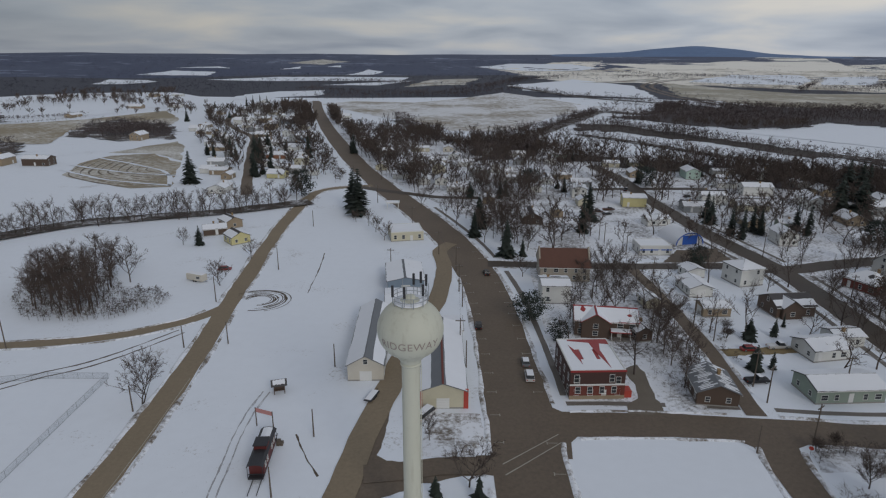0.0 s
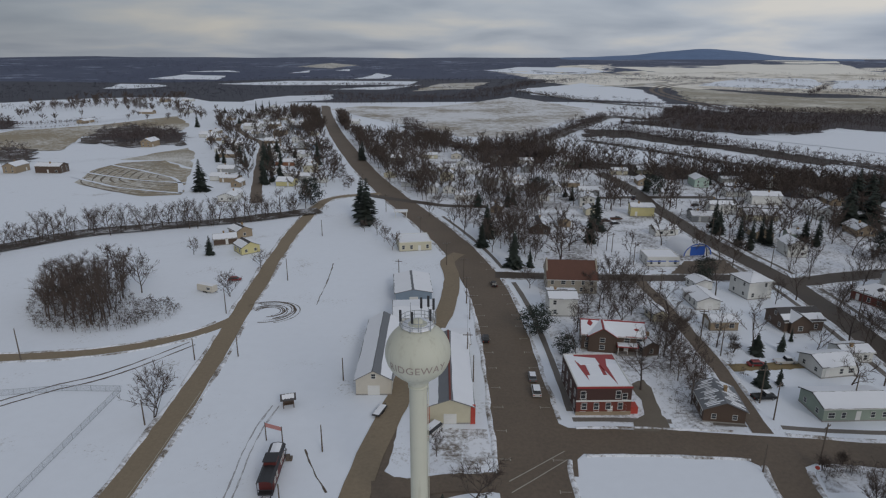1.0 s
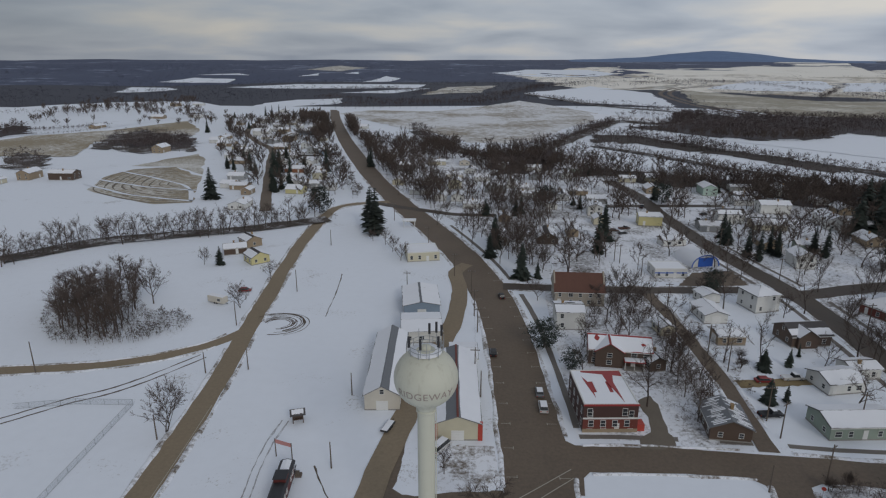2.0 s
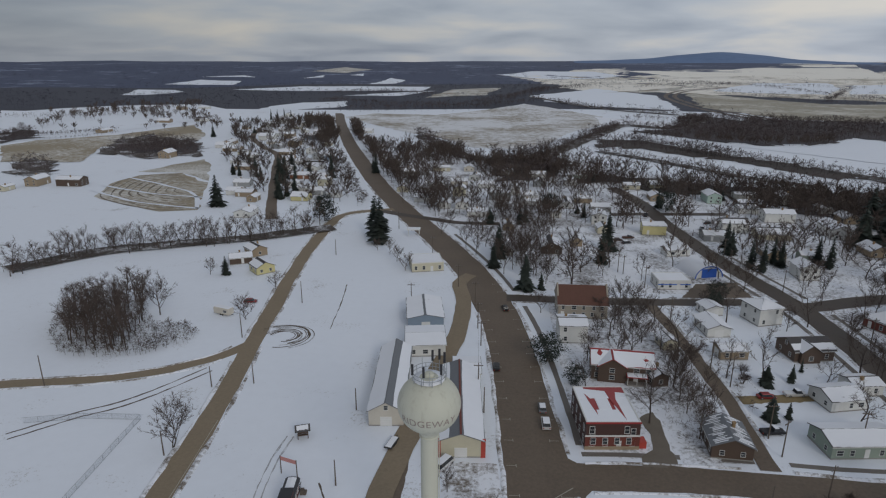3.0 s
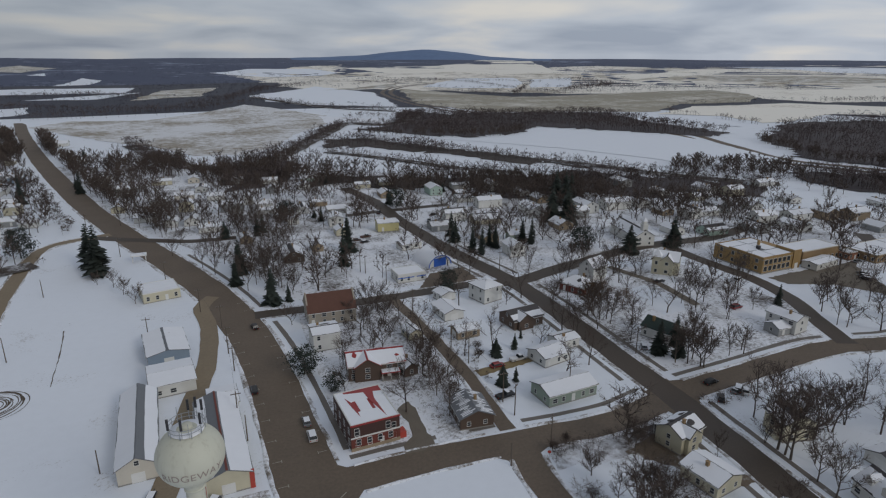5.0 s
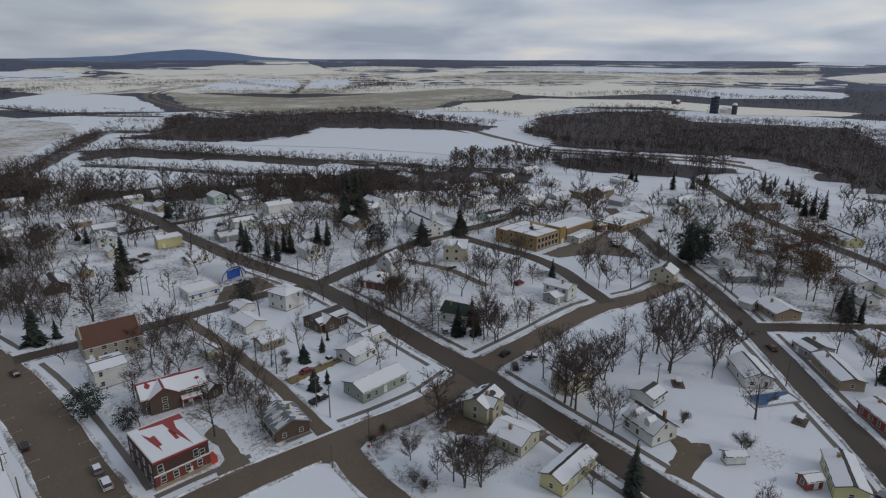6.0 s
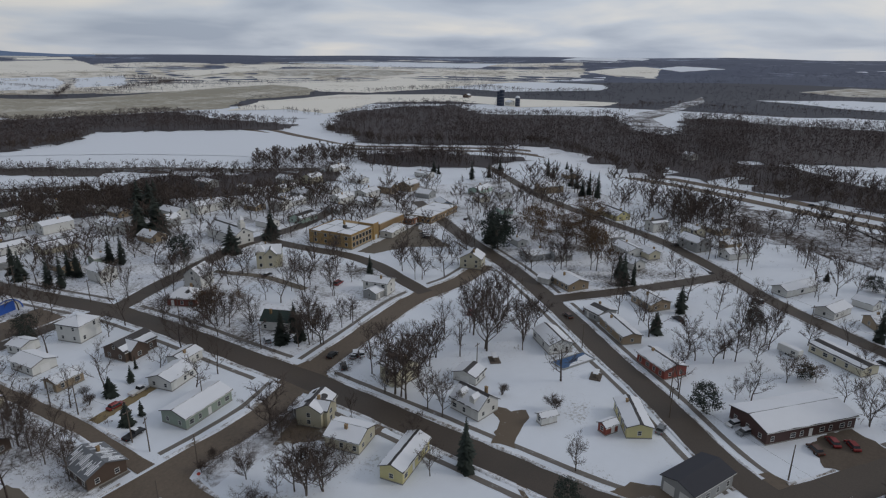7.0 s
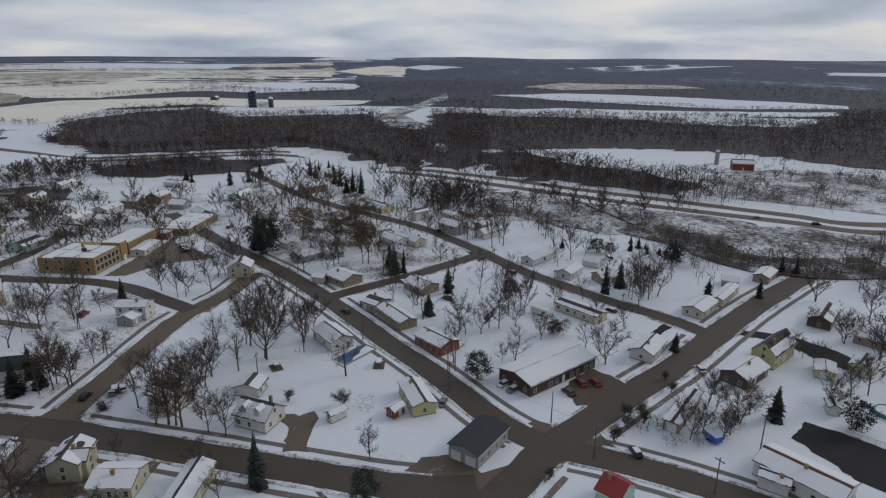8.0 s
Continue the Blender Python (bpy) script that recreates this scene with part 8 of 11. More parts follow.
house(206.1, -97.0, 55, 11.0, 8.6, 3.0, 'tan', 'gable', 0.44, 1.00, SHINGLE)
house(185.1, -84.3, -35, 8.0, 5.8, 3.0, 'cream', 'gable', 0.53, 0.85, SHINGLE)
house(378.9, 266.4, 87, 12.7, 7.9, 3.0, 'white', 'gable', 0.34, 0.85, SHINGLE)
house(23.1, 380.1, -1, 9.6, 7.2, 3.0, 'white', 'gable', 0.49, 1.00, SHINGLE)
house(315.7, 166.5, 51, 10.5, 6.9, 3.0, 'mint', 'gable', 0.35, 1.00, SHINGLE)
house(-183.8, 536.4, -2, 12.8, 7.5, 3.0, 'tan', 'gable', 0.53, 1.00, SHINGLE)
house(-220.3, 600.7, -3, 12.8, 7.3, 3.0, 'pale', 'gable', 0.50, 1.00, SHINGLE)
house(307.4, 203.4, 53, 12.5, 7.1, 3.0, 'blue', 'gable', 0.55, 0.90, SHINGLE)
house(90.1, 417.7, 1, 10.4, 6.6, 3.0, 'cream', 'gable', 0.59, 0.80, SHINGLE)
house(-204.5, 504.7, 1, 12.2, 6.9, 4.8, 'white', 'gable', 0.37, 1.00, SHINGLE)
house(-191.9, 657.4, -3, 12.4, 7.2, 4.8, 'cream', 'gable', 0.39, 0.80, SHINGLE)
house(107.5, 422.6, 3, 10.2, 7.4, 3.0, 'cream', 'gable', 0.53, 1.00, SHINGLE)
house(125.7, 251.5, 91, 9.3, 7.3, 4.8, 'white', 'gable', 0.53, 1.00, SHINGLE)
house(43.5, 362.6, 89, 12.3, 6.6, 3.0, 'white', 'gable', 0.47, 0.80, SHINGLE)
house(153.1, 395.5, 0, 12.6, 7.0, 3.0, 'white', 'gable', 0.43, 0.80, SHINGLE)
house(58.8, 451.2, -1, 13.0, 7.6, 3.0, 'mint', 'gable', 0.36, 0.90, SHINGLE)
house(-266.5, 699.7, 1, 11.3, 7.0, 3.0, 'white', 'gable', 0.42, 1.00, SHINGLE)
house(-252.3, 678.5, 94, 10.0, 6.6, 3.0, 'grey', 'gable', 0.57, 1.00, SHINGLE)
house(334.7, 192.4, 57, 10.6, 6.6, 3.0, 'pale', 'gable', 0.49, 0.80, SHINGLE)
house(-250.7, 774.4, -2, 11.8, 7.8, 3.0, 'pale', 'gable', 0.53, 0.90, SHINGLE)
house(186.7, 342.7, 90, 11.8, 7.8, 3.0, 'tan', 'gable', 0.58, 0.90, SHINGLE)
house(-40.0, 471.8, 3, 12.9, 7.8, 3.0, 'cream', 'gable', 0.37, 0.90, SHINGLE)
house(-300.0, 723.1, 92, 12.1, 6.7, 3.0, 'tan', 'gable', 0.58, 1.00, SHINGLE)
house(-221.6, 702.0, 88, 9.6, 6.8, 3.0, 'white', 'gable', 0.49, 1.00, SHINGLE)
house(187.3, 300.8, 2, 13.0, 7.4, 4.8, 'grey', 'gable', 0.46, 1.00, SHINGLE)
house(351.5, 185.7, 54, 9.3, 7.9, 3.0, 'white', 'gable', 0.49, 1.00, SHINGLE)
house(-193.2, 677.6, 1, 9.5, 7.7, 3.0, 'grey', 'gable', 0.50, 0.80, SHINGLE)
house(10.1, 461.2, 90, 9.8, 7.2, 3.0, 'grey', 'gable', 0.46, 0.80, SHINGLE)
house(8.6, 272.7, 88, 12.1, 7.5, 3.0, 'white', 'gable', 0.39, 1.00, SHINGLE)
house(-249.6, 710.1, -3, 11.4, 7.0, 3.0, 'white', 'gable', 0.54, 0.90, SHINGLE)
house(-201.9, 692.3, 0, 10.3, 7.6, 3.0, 'pale', 'gable', 0.56, 1.00, SHINGLE)
house(184.1, 362.8, 93, 9.4, 7.0, 3.0, 'white', 'gable', 0.39, 0.80, SHINGLE)
house(-199.1, 610.2, -3, 10.0, 7.3, 4.8, 'white', 'gable', 0.46, 1.00, SHINGLE)
house(-279.8, 749.9, 1, 12.6, 6.7, 4.8, 'white', 'gable', 0.39, 0.90, SHINGLE)
house(-171.9, 507.1, 4, 9.1, 7.9, 3.0, 'tan', 'gable', 0.37, 0.80, SHINGLE)
house(-242.4, 736.3, 3, 10.5, 6.8, 3.0, 'cream', 'gable', 0.47, 0.80, SHINGLE)
house(-221.9, 533.6, -1, 10.2, 6.6, 3.0, 'cream', 'gable', 0.46, 0.80, SHINGLE)
house(-22.7, 419.0, -1, 11.3, 6.9, 3.0, 'pale', 'gable', 0.46, 1.00, SHINGLE)
house(-136.5, 508.6, 1, 9.5, 8.0, 4.8, 'blue', 'gable', 0.41, 1.00, SHINGLE)
house(120.7, 317.6, 2, 12.7, 8.0, 4.8, 'white', 'gable', 0.49, 0.80, SHINGLE)
house(-164.3, 597.4, 91, 11.4, 6.6, 3.0, 'cream', 'gable', 0.45, 0.80, SHINGLE)
house(-221.1, 649.2, 1, 10.9, 7.0, 4.8, 'tan', 'gable', 0.55, 0.80, SHINGLE)
house(-194.6, 640.9, 2, 12.3, 7.2, 4.8, 'blue', 'gable', 0.45, 1.00, SHINGLE)
house(-149.7, 517.1, 92, 12.6, 7.4, 4.8, 'grey', 'gable', 0.40, 0.90, SHINGLE)
house(-19.5, 474.7, 92, 10.4, 7.5, 3.0, 'pale', 'gable', 0.37, 1.00, SHINGLE)
house(31.1, 452.2, -3, 11.3, 6.8, 3.0, 'white', 'gable', 0.43, 1.00, SHINGLE)

# ---- trees ----
tree('bare', 120.8, 94.9, 18.0, 1.00)
tree('bare', 119.8, 87.2, 11.0, 1.00)
tree('bare', 118.9, 82.1, 12.0, 1.00)
tree('broad', 120.1, 101.6, 9.0, 1.00)
tree('bare', 126.7, 141.3, 11.0, 1.00)
tree('bare', 161.3, 173.1, 14.0, 1.00)
tree('spruce', 134.2, 150.9, 11.0, 1.00)
tree('spruce', 104.2, 66.2, 12.0, 0.80)
tree('pine', 158.8, 26.2, 9.0, 1.10)
tree('pine', 104.4, 42.5, 8.0, 1.00)
tree('bush', 137.0, 74.3, 4.0, 1.00)
tree('bush', 137.9, 59.2, 6.0, 1.00)
tree('bare', 169.9, 20.2, 6.0, 1.00)
tree('bare', 196.3, 18.2, 9.0, 1.00)
tree('bare', 213.1, 17.5, 12.0, 1.00)
tree('spruce', 241.4, -19.7, 12.0, 1.00)
tree('spruce', 153.5, -51.2, 10.0, 1.00)
tree('rust', 154.5, -45.4, 8.0, 1.00)
tree('broad', 156.4, -37.8, 9.0, 1.00)
tree('bush', 168.5, -26.8, 3.5, 1.00)
tree('bush', 135.7, -10.1, 5.0, 1.00)
tree('bush', 141.6, -13.7, 4.5, 1.00)
tree('bush', 147.7, -18.1, 5.0, 1.00)
tree('broad', 145.7, -27.8, 9.0, 1.00)
tree('broad', 143.8, -38.2, 8.0, 1.00)
tree('pine', 151.9, -69.5, 9.0, 1.00)
tree('bare', 159.5, -67.3, 8.0, 1.00)
tree('bare', 204.1, -87.0, 10.0, 1.00)
tree('bare', 215.1, -81.6, 8.0, 1.00)
tree('bare', 187.6, -89.4, 12.0, 1.00)
tree('bare', 205.0, -100.3, 12.0, 1.00)
tree('spruce', 292.0, -28.6, 6.0, 1.00)
tree('spruce', 296.5, -32.7, 6.0, 1.00)
tree('spruce', 288.6, -35.9, 5.0, 1.00)
tree('spruce', 287.2, -41.5, 4.0, 1.00)
tree('spruce', 284.1, -43.8, 4.0, 1.00)
tree('pine', 285.1, -18.6, 6.0, 1.00)
tree('bare', 223.4, -25.0, 12.0, 1.00)
tree('bare', 231.7, -22.3, 10.0, 1.00)
tree('cedar', 244.2, 75.9, 10.0, 1.00)
tree('rust', 262.7, 119.9, 14.0, 1.00)
tree('rust', 271.9, 111.1, 14.0, 1.00)
tree('rust', 263.9, 95.0, 15.0, 1.00)
tree('rust', 278.9, 108.0, 13.0, 1.00)
tree('spruce', 266.5, 145.0, 16.0, 1.00)
tree('spruce', 276.6, 146.1, 13.0, 1.00)
tree('bare', 267.3, 134.3, 12.0, 1.00)
tree('bare', 117.5, 45.4, 9.0, 1.00)
tree('bare', 187.6, 9.3, 9.0, 1.00)
tree('rust', 192.5, 6.8, 7.0, 1.00)
tree('bare', 203.4, -18.0, 9.0, 1.00)
tree('bare', 209.0, -9.2, 8.0, 1.00)
tree('bare', 89.2, 111.5, 9.0, 1.00)
tree('bare', 98.1, 71.7, 8.0, 1.00)
tree('bare', 190.9, -70.1, 6.0, 1.00)
tree('bush', 118.5, 5.0, 3.5, 1.00)
tree('bare', 105.7, 81.6, 9.0, 1.00)
tree('bare', 53.5, 159.5, 9.0, 1.00)
tree('broad', -62.8, 120.8, 12.0, 1.00)
tree('broad', -74.8, 189.2, 9.0, 1.00)
tree('bare', -74.6, 215.8, 7.0, 1.00)
tree('bare', -106.6, 229.6, 7.0, 1.00)
tree('spruce', -100.4, 230.1, 8.0, 1.00)
tree('bare', -30.8, 242.1, 8.0, 1.00)
tree('bare', -36.1, 253.2, 8.0, 1.00)
tree('bare', -47.4, 267.8, 6.0, 1.00)
tree('bare', -40.9, 262.7, 7.0, 1.00)
tree('spruce', 22.6, 226.8, 7.0, 1.00)
tree('spruce', 106.6, 277.4, 13.0, 1.00)
tree('pine', 81.2, 216.1, 6.0, 1.20)
tree('cedar', 90.1, 170.8, 4.5, 1.00)
tree('spruce', 211.3, 347.3, 17.0, 1.00)
tree('bare', 96.4, 232.1, 12.0, 1.00)
tree('bare', 125.6, 267.9, 13.0, 1.00)
tree('bare', 122.1, 270.9, 13.0, 1.00)
tree('bare', 119.4, 283.0, 13.0, 1.00)
tree('bare', 120.5, 179.9, 14.0, 1.00)
tree('bare', 114.7, 194.6, 11.0, 1.00)
tree('broad', 51.6, 207.5, 12.0, 1.00)
tree('bare', 43.7, 193.4, 9.0, 1.00)
tree('bare', 21.5, 204.9, 8.0, 1.00)
tree('bush', 73.7, 167.4, 4.0, 1.00)
tree('bare', 13.8, 256.4, 12.0, 1.00)
tree('bare', 5.7, 255.7, 12.0, 1.00)
tree('bare', 0.3, 278.8, 11.0, 1.00)
tree('bare', -3.9, 287.8, 11.0, 1.00)
tree('bare', -7.0, 296.2, 11.0, 1.00)
tree('bare', 11.6, 268.2, 13.0, 1.00)
tree('bare', 17.3, 256.7, 13.0, 1.00)
tree('spruce', -190.4, 439.0, 9.0, 1.00)
tree('spruce', -195.9, 461.5, 9.0, 1.00)
tree('spruce', -125.7, 371.2, 11.0, 1.00)
tree('spruce', -123.4, 379.5, 12.0, 1.00)
tree('spruce', -143.6, 412.8, 11.0, 1.00)
tree('spruce', -117.0, 442.2, 9.0, 1.00)
tree('spruce', -93.3, 473.1, 9.0, 1.00)
tree('spruce', 16.2, 319.9, 9.0, 1.00)
tree('bare', -19.5, 315.6, 9.0, 1.00)
tree('bare', -27.1, 332.5, 8.0, 1.00)
tree('bare', 77.0, 214.8, 7.0, 1.00)
tree('bare', -1.3, 112.8, 6.0, 1.00)
tree('bare', 89.2, 108.8, 8.0, 1.00)
tree('bare', 78.1, 93.1, 11.0, 1.00)
tree('bare', 79.3, 90.8, 11.0, 1.00)
tree('bare', 82.5, 89.0, 11.0, 1.00)
tree('bare', 75.0, 104.7, 6.0, 1.00)
tree('bush', 71.3, 97.9, 3.5, 1.00)
tree('bush', 71.9, 94.9, 3.0, 1.00)
tree('bare', 75.6, 95.7, 7.0, 1.00)
tree('bush', 75.8, 116.6, 3.5, 1.00)
tree('bush', 71.3, 114.6, 3.5, 1.00)
tree('bare', 132.6, 99.1, 14.0, 1.00)
tree('bare', 187.1, 104.8, 13.0, 1.00)
tree('bare', 191.1, 100.5, 13.0, 1.00)
tree('bare', 180.9, 84.8, 12.0, 1.00)
tree('bare', 182.9, 88.8, 12.0, 1.00)
tree('bare', 134.6, 112.1, 13.0, 1.00)
tree('bare', 136.2, 104.9, 12.0, 1.00)
tree('bare', 202.9, 145.3, 10.0, 1.00)
tree('rust', 135.5, 180.5, 8.0, 1.00)
tree('bare', 126.9, 182.6, 10.0, 1.00)
tree('bare', 123.6, 184.9, 10.0, 1.00)
tree('bare', 122.8, 158.1, 10.0, 1.00)
tree('spruce', 130.2, 144.1, 9.0, 1.00)
tree('bare', 132.7, 136.3, 12.0, 1.00)
tree('bare', 132.7, 141.4, 12.0, 1.00)
tree('bare', 151.6, 141.5, 10.0, 1.00)
tree('spruce', 221.7, 46.3, 8.0, 1.00)
tree('broad', 182.3, 36.4, 9.0, 1.00)
tree('rust', 253.8, 81.7, 10.0, 1.00)
tree('rust', 295.8, 116.8, 12.0, 1.00)
tree('rust', 291.9, 108.3, 12.0, 1.00)
tree('rust', 293.9, 131.9, 12.0, 1.00)
tree('rust', 294.9, 138.4, 12.0, 1.00)
tree('rust', 270.8, 95.0, 13.0, 1.00)
tree('bare', 252.2, 103.6, 11.0, 1.00)
tree('bare', 245.7, 99.6, 11.0, 1.00)
tree('bare', 188.2, 29.1, 12.0, 1.00)
tree('bare', 193.3, 23.7, 13.0, 1.00)
tree('bush', 197.8, 28.2, 3.0, 1.00)
tree('bare', 173.4, 17.0, 6.0, 1.00)
tree('spruce', 107.0, 67.9, 12.0, 0.80)
tree('spruce', 383.3, 144.4, 11.0, 1.00)
tree('spruce', 403.6, 156.2, 12.0, 1.00)
tree('spruce', 409.4, 162.3, 11.0, 1.00)
tree('spruce', 427.7, 183.8, 10.0, 1.00)
tree('spruce', 433.9, 190.7, 9.0, 1.00)
tree('spruce', 392.7, 263.0, 8.0, 1.00)
tree('bare', 54.0, 167.4, 8.0, 1.00)
tree('bare', 57.9, 167.4, 8.0, 1.00)
tree('bare', 51.4, 197.7, 10.0, 1.00)
tree('bare', 46.5, 197.4, 10.0, 1.00)
tree('bare', 40.4, 202.9, 8.0, 1.00)
tree('bush', 71.9, 162.8, 4.0, 1.00)
tree('spruce', -156.4, 341.3, 19.0, 1.10)
tree('spruce', -145.5, 412.6, 20.0, 1.00)
tree('spruce', -129.8, 367.8, 15.0, 1.00)
tree('spruce', -146.9, 426.6, 17.0, 1.00)
tree('spruce', -155.0, 465.4, 14.0, 1.00)
tree('spruce', -134.5, 444.3, 11.0, 1.00)
tree('spruce', -121.6, 456.9, 14.0, 1.00)
tree('pine', -85.2, 315.3, 15.0, 1.00)
tree('spruce', -173.8, 440.6, 14.0, 1.00)
tree('spruce', -187.3, 462.3, 12.0, 1.00)
tree('spruce', -190.4, 439.0, 10.0, 1.00)
tree('spruce', -304.3, 645.4, 14.0, 1.00)
tree('spruce', -290.7, 671.7, 12.0, 1.00)
tree('cedar', -48.7, 280.5, 22.0, 1.80)
tree('cedar', -53.7, 292.2, 20.0, 1.80)
tree('spruce', 19.2, 325.5, 10.0, 1.00)
tree('spruce', 6.3, 264.5, 15.0, 1.10)
tree('spruce', 54.6, 279.9, 18.0, 1.00)
tree('spruce', 50.7, 337.7, 9.0, 1.00)
tree('pine', 97.3, 354.6, 12.0, 1.20)
tree('spruce', 196.3, 339.3, 20.0, 1.20)
tree('spruce', 196.6, 328.7, 21.0, 1.20)
tree('spruce', 181.9, 317.1, 17.0, 1.00)
tree('pine', 158.8, 247.0, 12.0, 1.30)
tree('spruce', 125.6, 147.7, 12.0, 1.00)
tree('broad', 140.4, 201.3, 15.0, 1.00)
tree('rust', 123.6, 182.1, 12.0, 1.00)
tree('rust', 129.8, 186.6, 10.0, 1.00)
tree('bare', 132.1, 137.0, 14.0, 1.00)
tree('bare', 129.7, 139.6, 14.0, 1.00)
tree('bare', 121.0, 98.8, 18.0, 1.00)
tree('bare', 121.0, 96.8, 17.0, 1.00)
tree('broad', 138.9, 99.8, 16.0, 1.00)
tree('broad', 144.9, 101.1, 13.0, 1.00)
tree('bare', 157.2, 90.3, 18.0, 1.00)
tree('bare', 201.7, 156.0, 13.0, 1.00)
tree('broad', 241.5, 148.1, 13.0, 1.00)
tree('pine', 252.1, 136.8, 19.0, 1.10)
tree('broad', 78.6, 90.1, 14.0, 1.00)
tree('broad', 81.4, 87.8, 13.0, 1.00)
tree('bare', 75.0, 104.7, 8.0, 1.00)
tree('spruce', 1.1, 97.6, 4.0, 1.10)
tree('spruce', 8.4, 96.8, 5.0, 1.10)
tree('bare', 6.7, 100.1, 9.0, 1.20)
tree('bare', 53.5, 146.6, 10.0, 1.00)
tree('bare', 53.3, 158.7, 11.0, 1.00)
tree('bare', 58.0, 167.7, 11.0, 1.00)
tree('pine', 28.2, 157.8, 6.0, 1.20)
tree('bare', 32.9, 171.9, 10.0, 1.00)
tree('bare', 40.7, 172.3, 10.0, 1.00)
tree('broad', 46.6, 178.5, 11.0, 1.00)
tree('broad', 140.9, 230.5, 11.0, 1.00)
tree('bare', 122.6, 240.5, 12.0, 1.00)
tree('broad', 148.6, 266.9, 12.0, 1.00)
tree('bare', 97.5, 198.0, 9.0, 1.00)
tree('broad', 155.0, 215.4, 14.0, 1.00)
tree('bare', 162.5, 207.5, 11.0, 1.00)
tree('bare', 181.4, 187.3, 12.0, 1.00)
tree('bare', 171.0, 168.7, 12.0, 1.00)
tree('bare', 175.7, 193.4, 12.0, 1.00)
tree('bare', 115.3, 272.8, 12.0, 1.00)
tree('bare', 131.1, 274.8, 11.0, 1.00)
tree('broad', 106.2, 301.4, 11.0, 1.00)
tree('bare', 219.4, 148.3, 12.0, 1.00)
tree('broad', 253.6, 111.8, 11.0, 1.00)
tree('bare', 275.2, 112.2, 12.0, 1.00)
tree('bare', 291.9, 108.3, 12.0, 1.00)
tree('broad', 293.5, 163.3, 13.0, 1.00)
tree('bare', 310.2, 101.5, 12.0, 1.00)
tree('broad', 307.6, 72.4, 11.0, 1.00)
tree('bare', 232.6, -27.0, 14.0, 1.00)
tree('bare', 239.7, -32.0, 12.0, 1.00)
tree('broad', 241.4, -91.6, 17.0, 1.00)
tree('broad', 204.9, -87.0, 13.0, 1.00)
tree('bare', 189.3, -90.1, 17.0, 1.00)
tree('bare', 225.8, -103.4, 14.0, 1.00)
tree('spruce', 238.6, -52.4, 8.0, 1.00)
tree('spruce', 241.3, -71.5, 8.0, 1.00)
tree('spruce', 273.4, -89.1, 8.0, 1.00)
tree('spruce', 272.3, -94.7, 8.0, 1.00)
tree('pine', 286.5, -12.8, 7.0, 1.50)
tree('spruce', 284.8, -47.4, 10.0, 1.00)
tree('pine', 274.8, -44.6, 10.0, 1.20)
tree('broad', 175.2, -10.4, 15.0, 1.00)
tree('pine', 223.9, 22.6, 7.0, 1.20)
tree('broad', 236.0, 23.7, 9.0, 1.00)
tree('rust', 192.5, 2.2, 6.0, 1.00)
tree('pine', 192.8, 5.0, 5.0, 1.30)
tree('spruce', 246.4, 76.5, 11.0, 1.00)
tree('bare', 241.7, 100.3, 14.0, 1.00)
tree('bare', 232.4, 113.0, 10.0, 1.00)
tree('bare', 164.8, 99.5, 18.0, 1.00)
tree('bare', 158.3, 91.4, 18.0, 1.00)
tree('bare', 170.4, 83.8, 15.0, 1.00)
tree('broad', 158.1, -36.0, 10.0, 1.00)
tree('broad', 149.7, -41.7, 13.0, 1.00)
tree('broad', 143.9, -31.9, 9.0, 1.00)
tree('bare', 140.0, -28.2, 8.0, 1.00)
tree('bush', 162.0, -27.1, 4.0, 1.00)
tree('broad', 162.2, -67.3, 10.0, 1.00)
tree('bare', 169.3, -75.0, 11.0, 1.00)
tree('bush', 146.9, -14.2, 5.0, 1.00)
tree('bush', 145.0, -17.9, 4.0, 1.00)
tree('broad', 141.5, -36.1, 10.0, 1.00)
tree('bare', 171.0, -80.2, 12.0, 1.00)
tree('bare', 191.1, -66.8, 9.0, 1.00)
tree('broad', 186.5, -71.9, 8.0, 1.00)

# ---- more trees of the yards and streets ----
tree('spruce', -169.3, 431.4, 9.6, 0.77)
tree('spruce', -162.6, 422.1, 12.3, 0.69)
tree('spruce', -146.2, 417.6, 16.1, 1.15)
tree('spruce', -127.0, 363.5, 10.8, 1.18)
tree('spruce', -133.1, 409.1, 16.2, 0.70)
tree('spruce', -114.8, 433.4, 9.9, 1.43)
tree('spruce', -275.4, 686.6, 8.1, 1.50)
tree('spruce', -341.2, 800.5, 8.0, 1.50)
tree('spruce', -328.9, 809.4, 6.8, 1.40)
tree('spruce', -315.2, 842.0, 14.5, 0.66)
tree('spruce', -300.6, 827.5, 16.3, 0.65)
tree('spruce', -295.1, 838.6, 16.6, 0.64)
tree('spruce', -285.0, 836.9, 15.2, 0.70)
tree('spruce', -266.8, 816.0, 12.9, 1.15)
tree('spruce', -87.8, 456.3, 15.6, 1.00)
tree('spruce', -109.2, 592.3, 11.4, 1.31)
tree('spruce', -183.3, 433.9, 9.6, 0.88)
tree('fine', -74.8, 522.0, 24.0, 0.55)
tree('rust', -89.3, 319.1, 12.9, 0.79)
tree('fine', -51.6, 362.2, 12.8, 0.74)
tree('fine', -21.8, 297.4, 8.2, 1.03)
tree('fine', -49.3, 404.9, 19.5, 0.58)
tree('fine', -42.2, 411.8, 16.3, 0.65)
tree('fine', -25.6, 345.0, 15.5, 0.90)
tree('fine', -18.8, 356.3, 12.8, 0.74)
tree('fine', -87.1, 292.2, 9.1, 0.93)
tree('fine', -33.5, 365.5, 14.7, 0.86)
tree('fine', -3.5, 265.3, 12.5, 0.84)
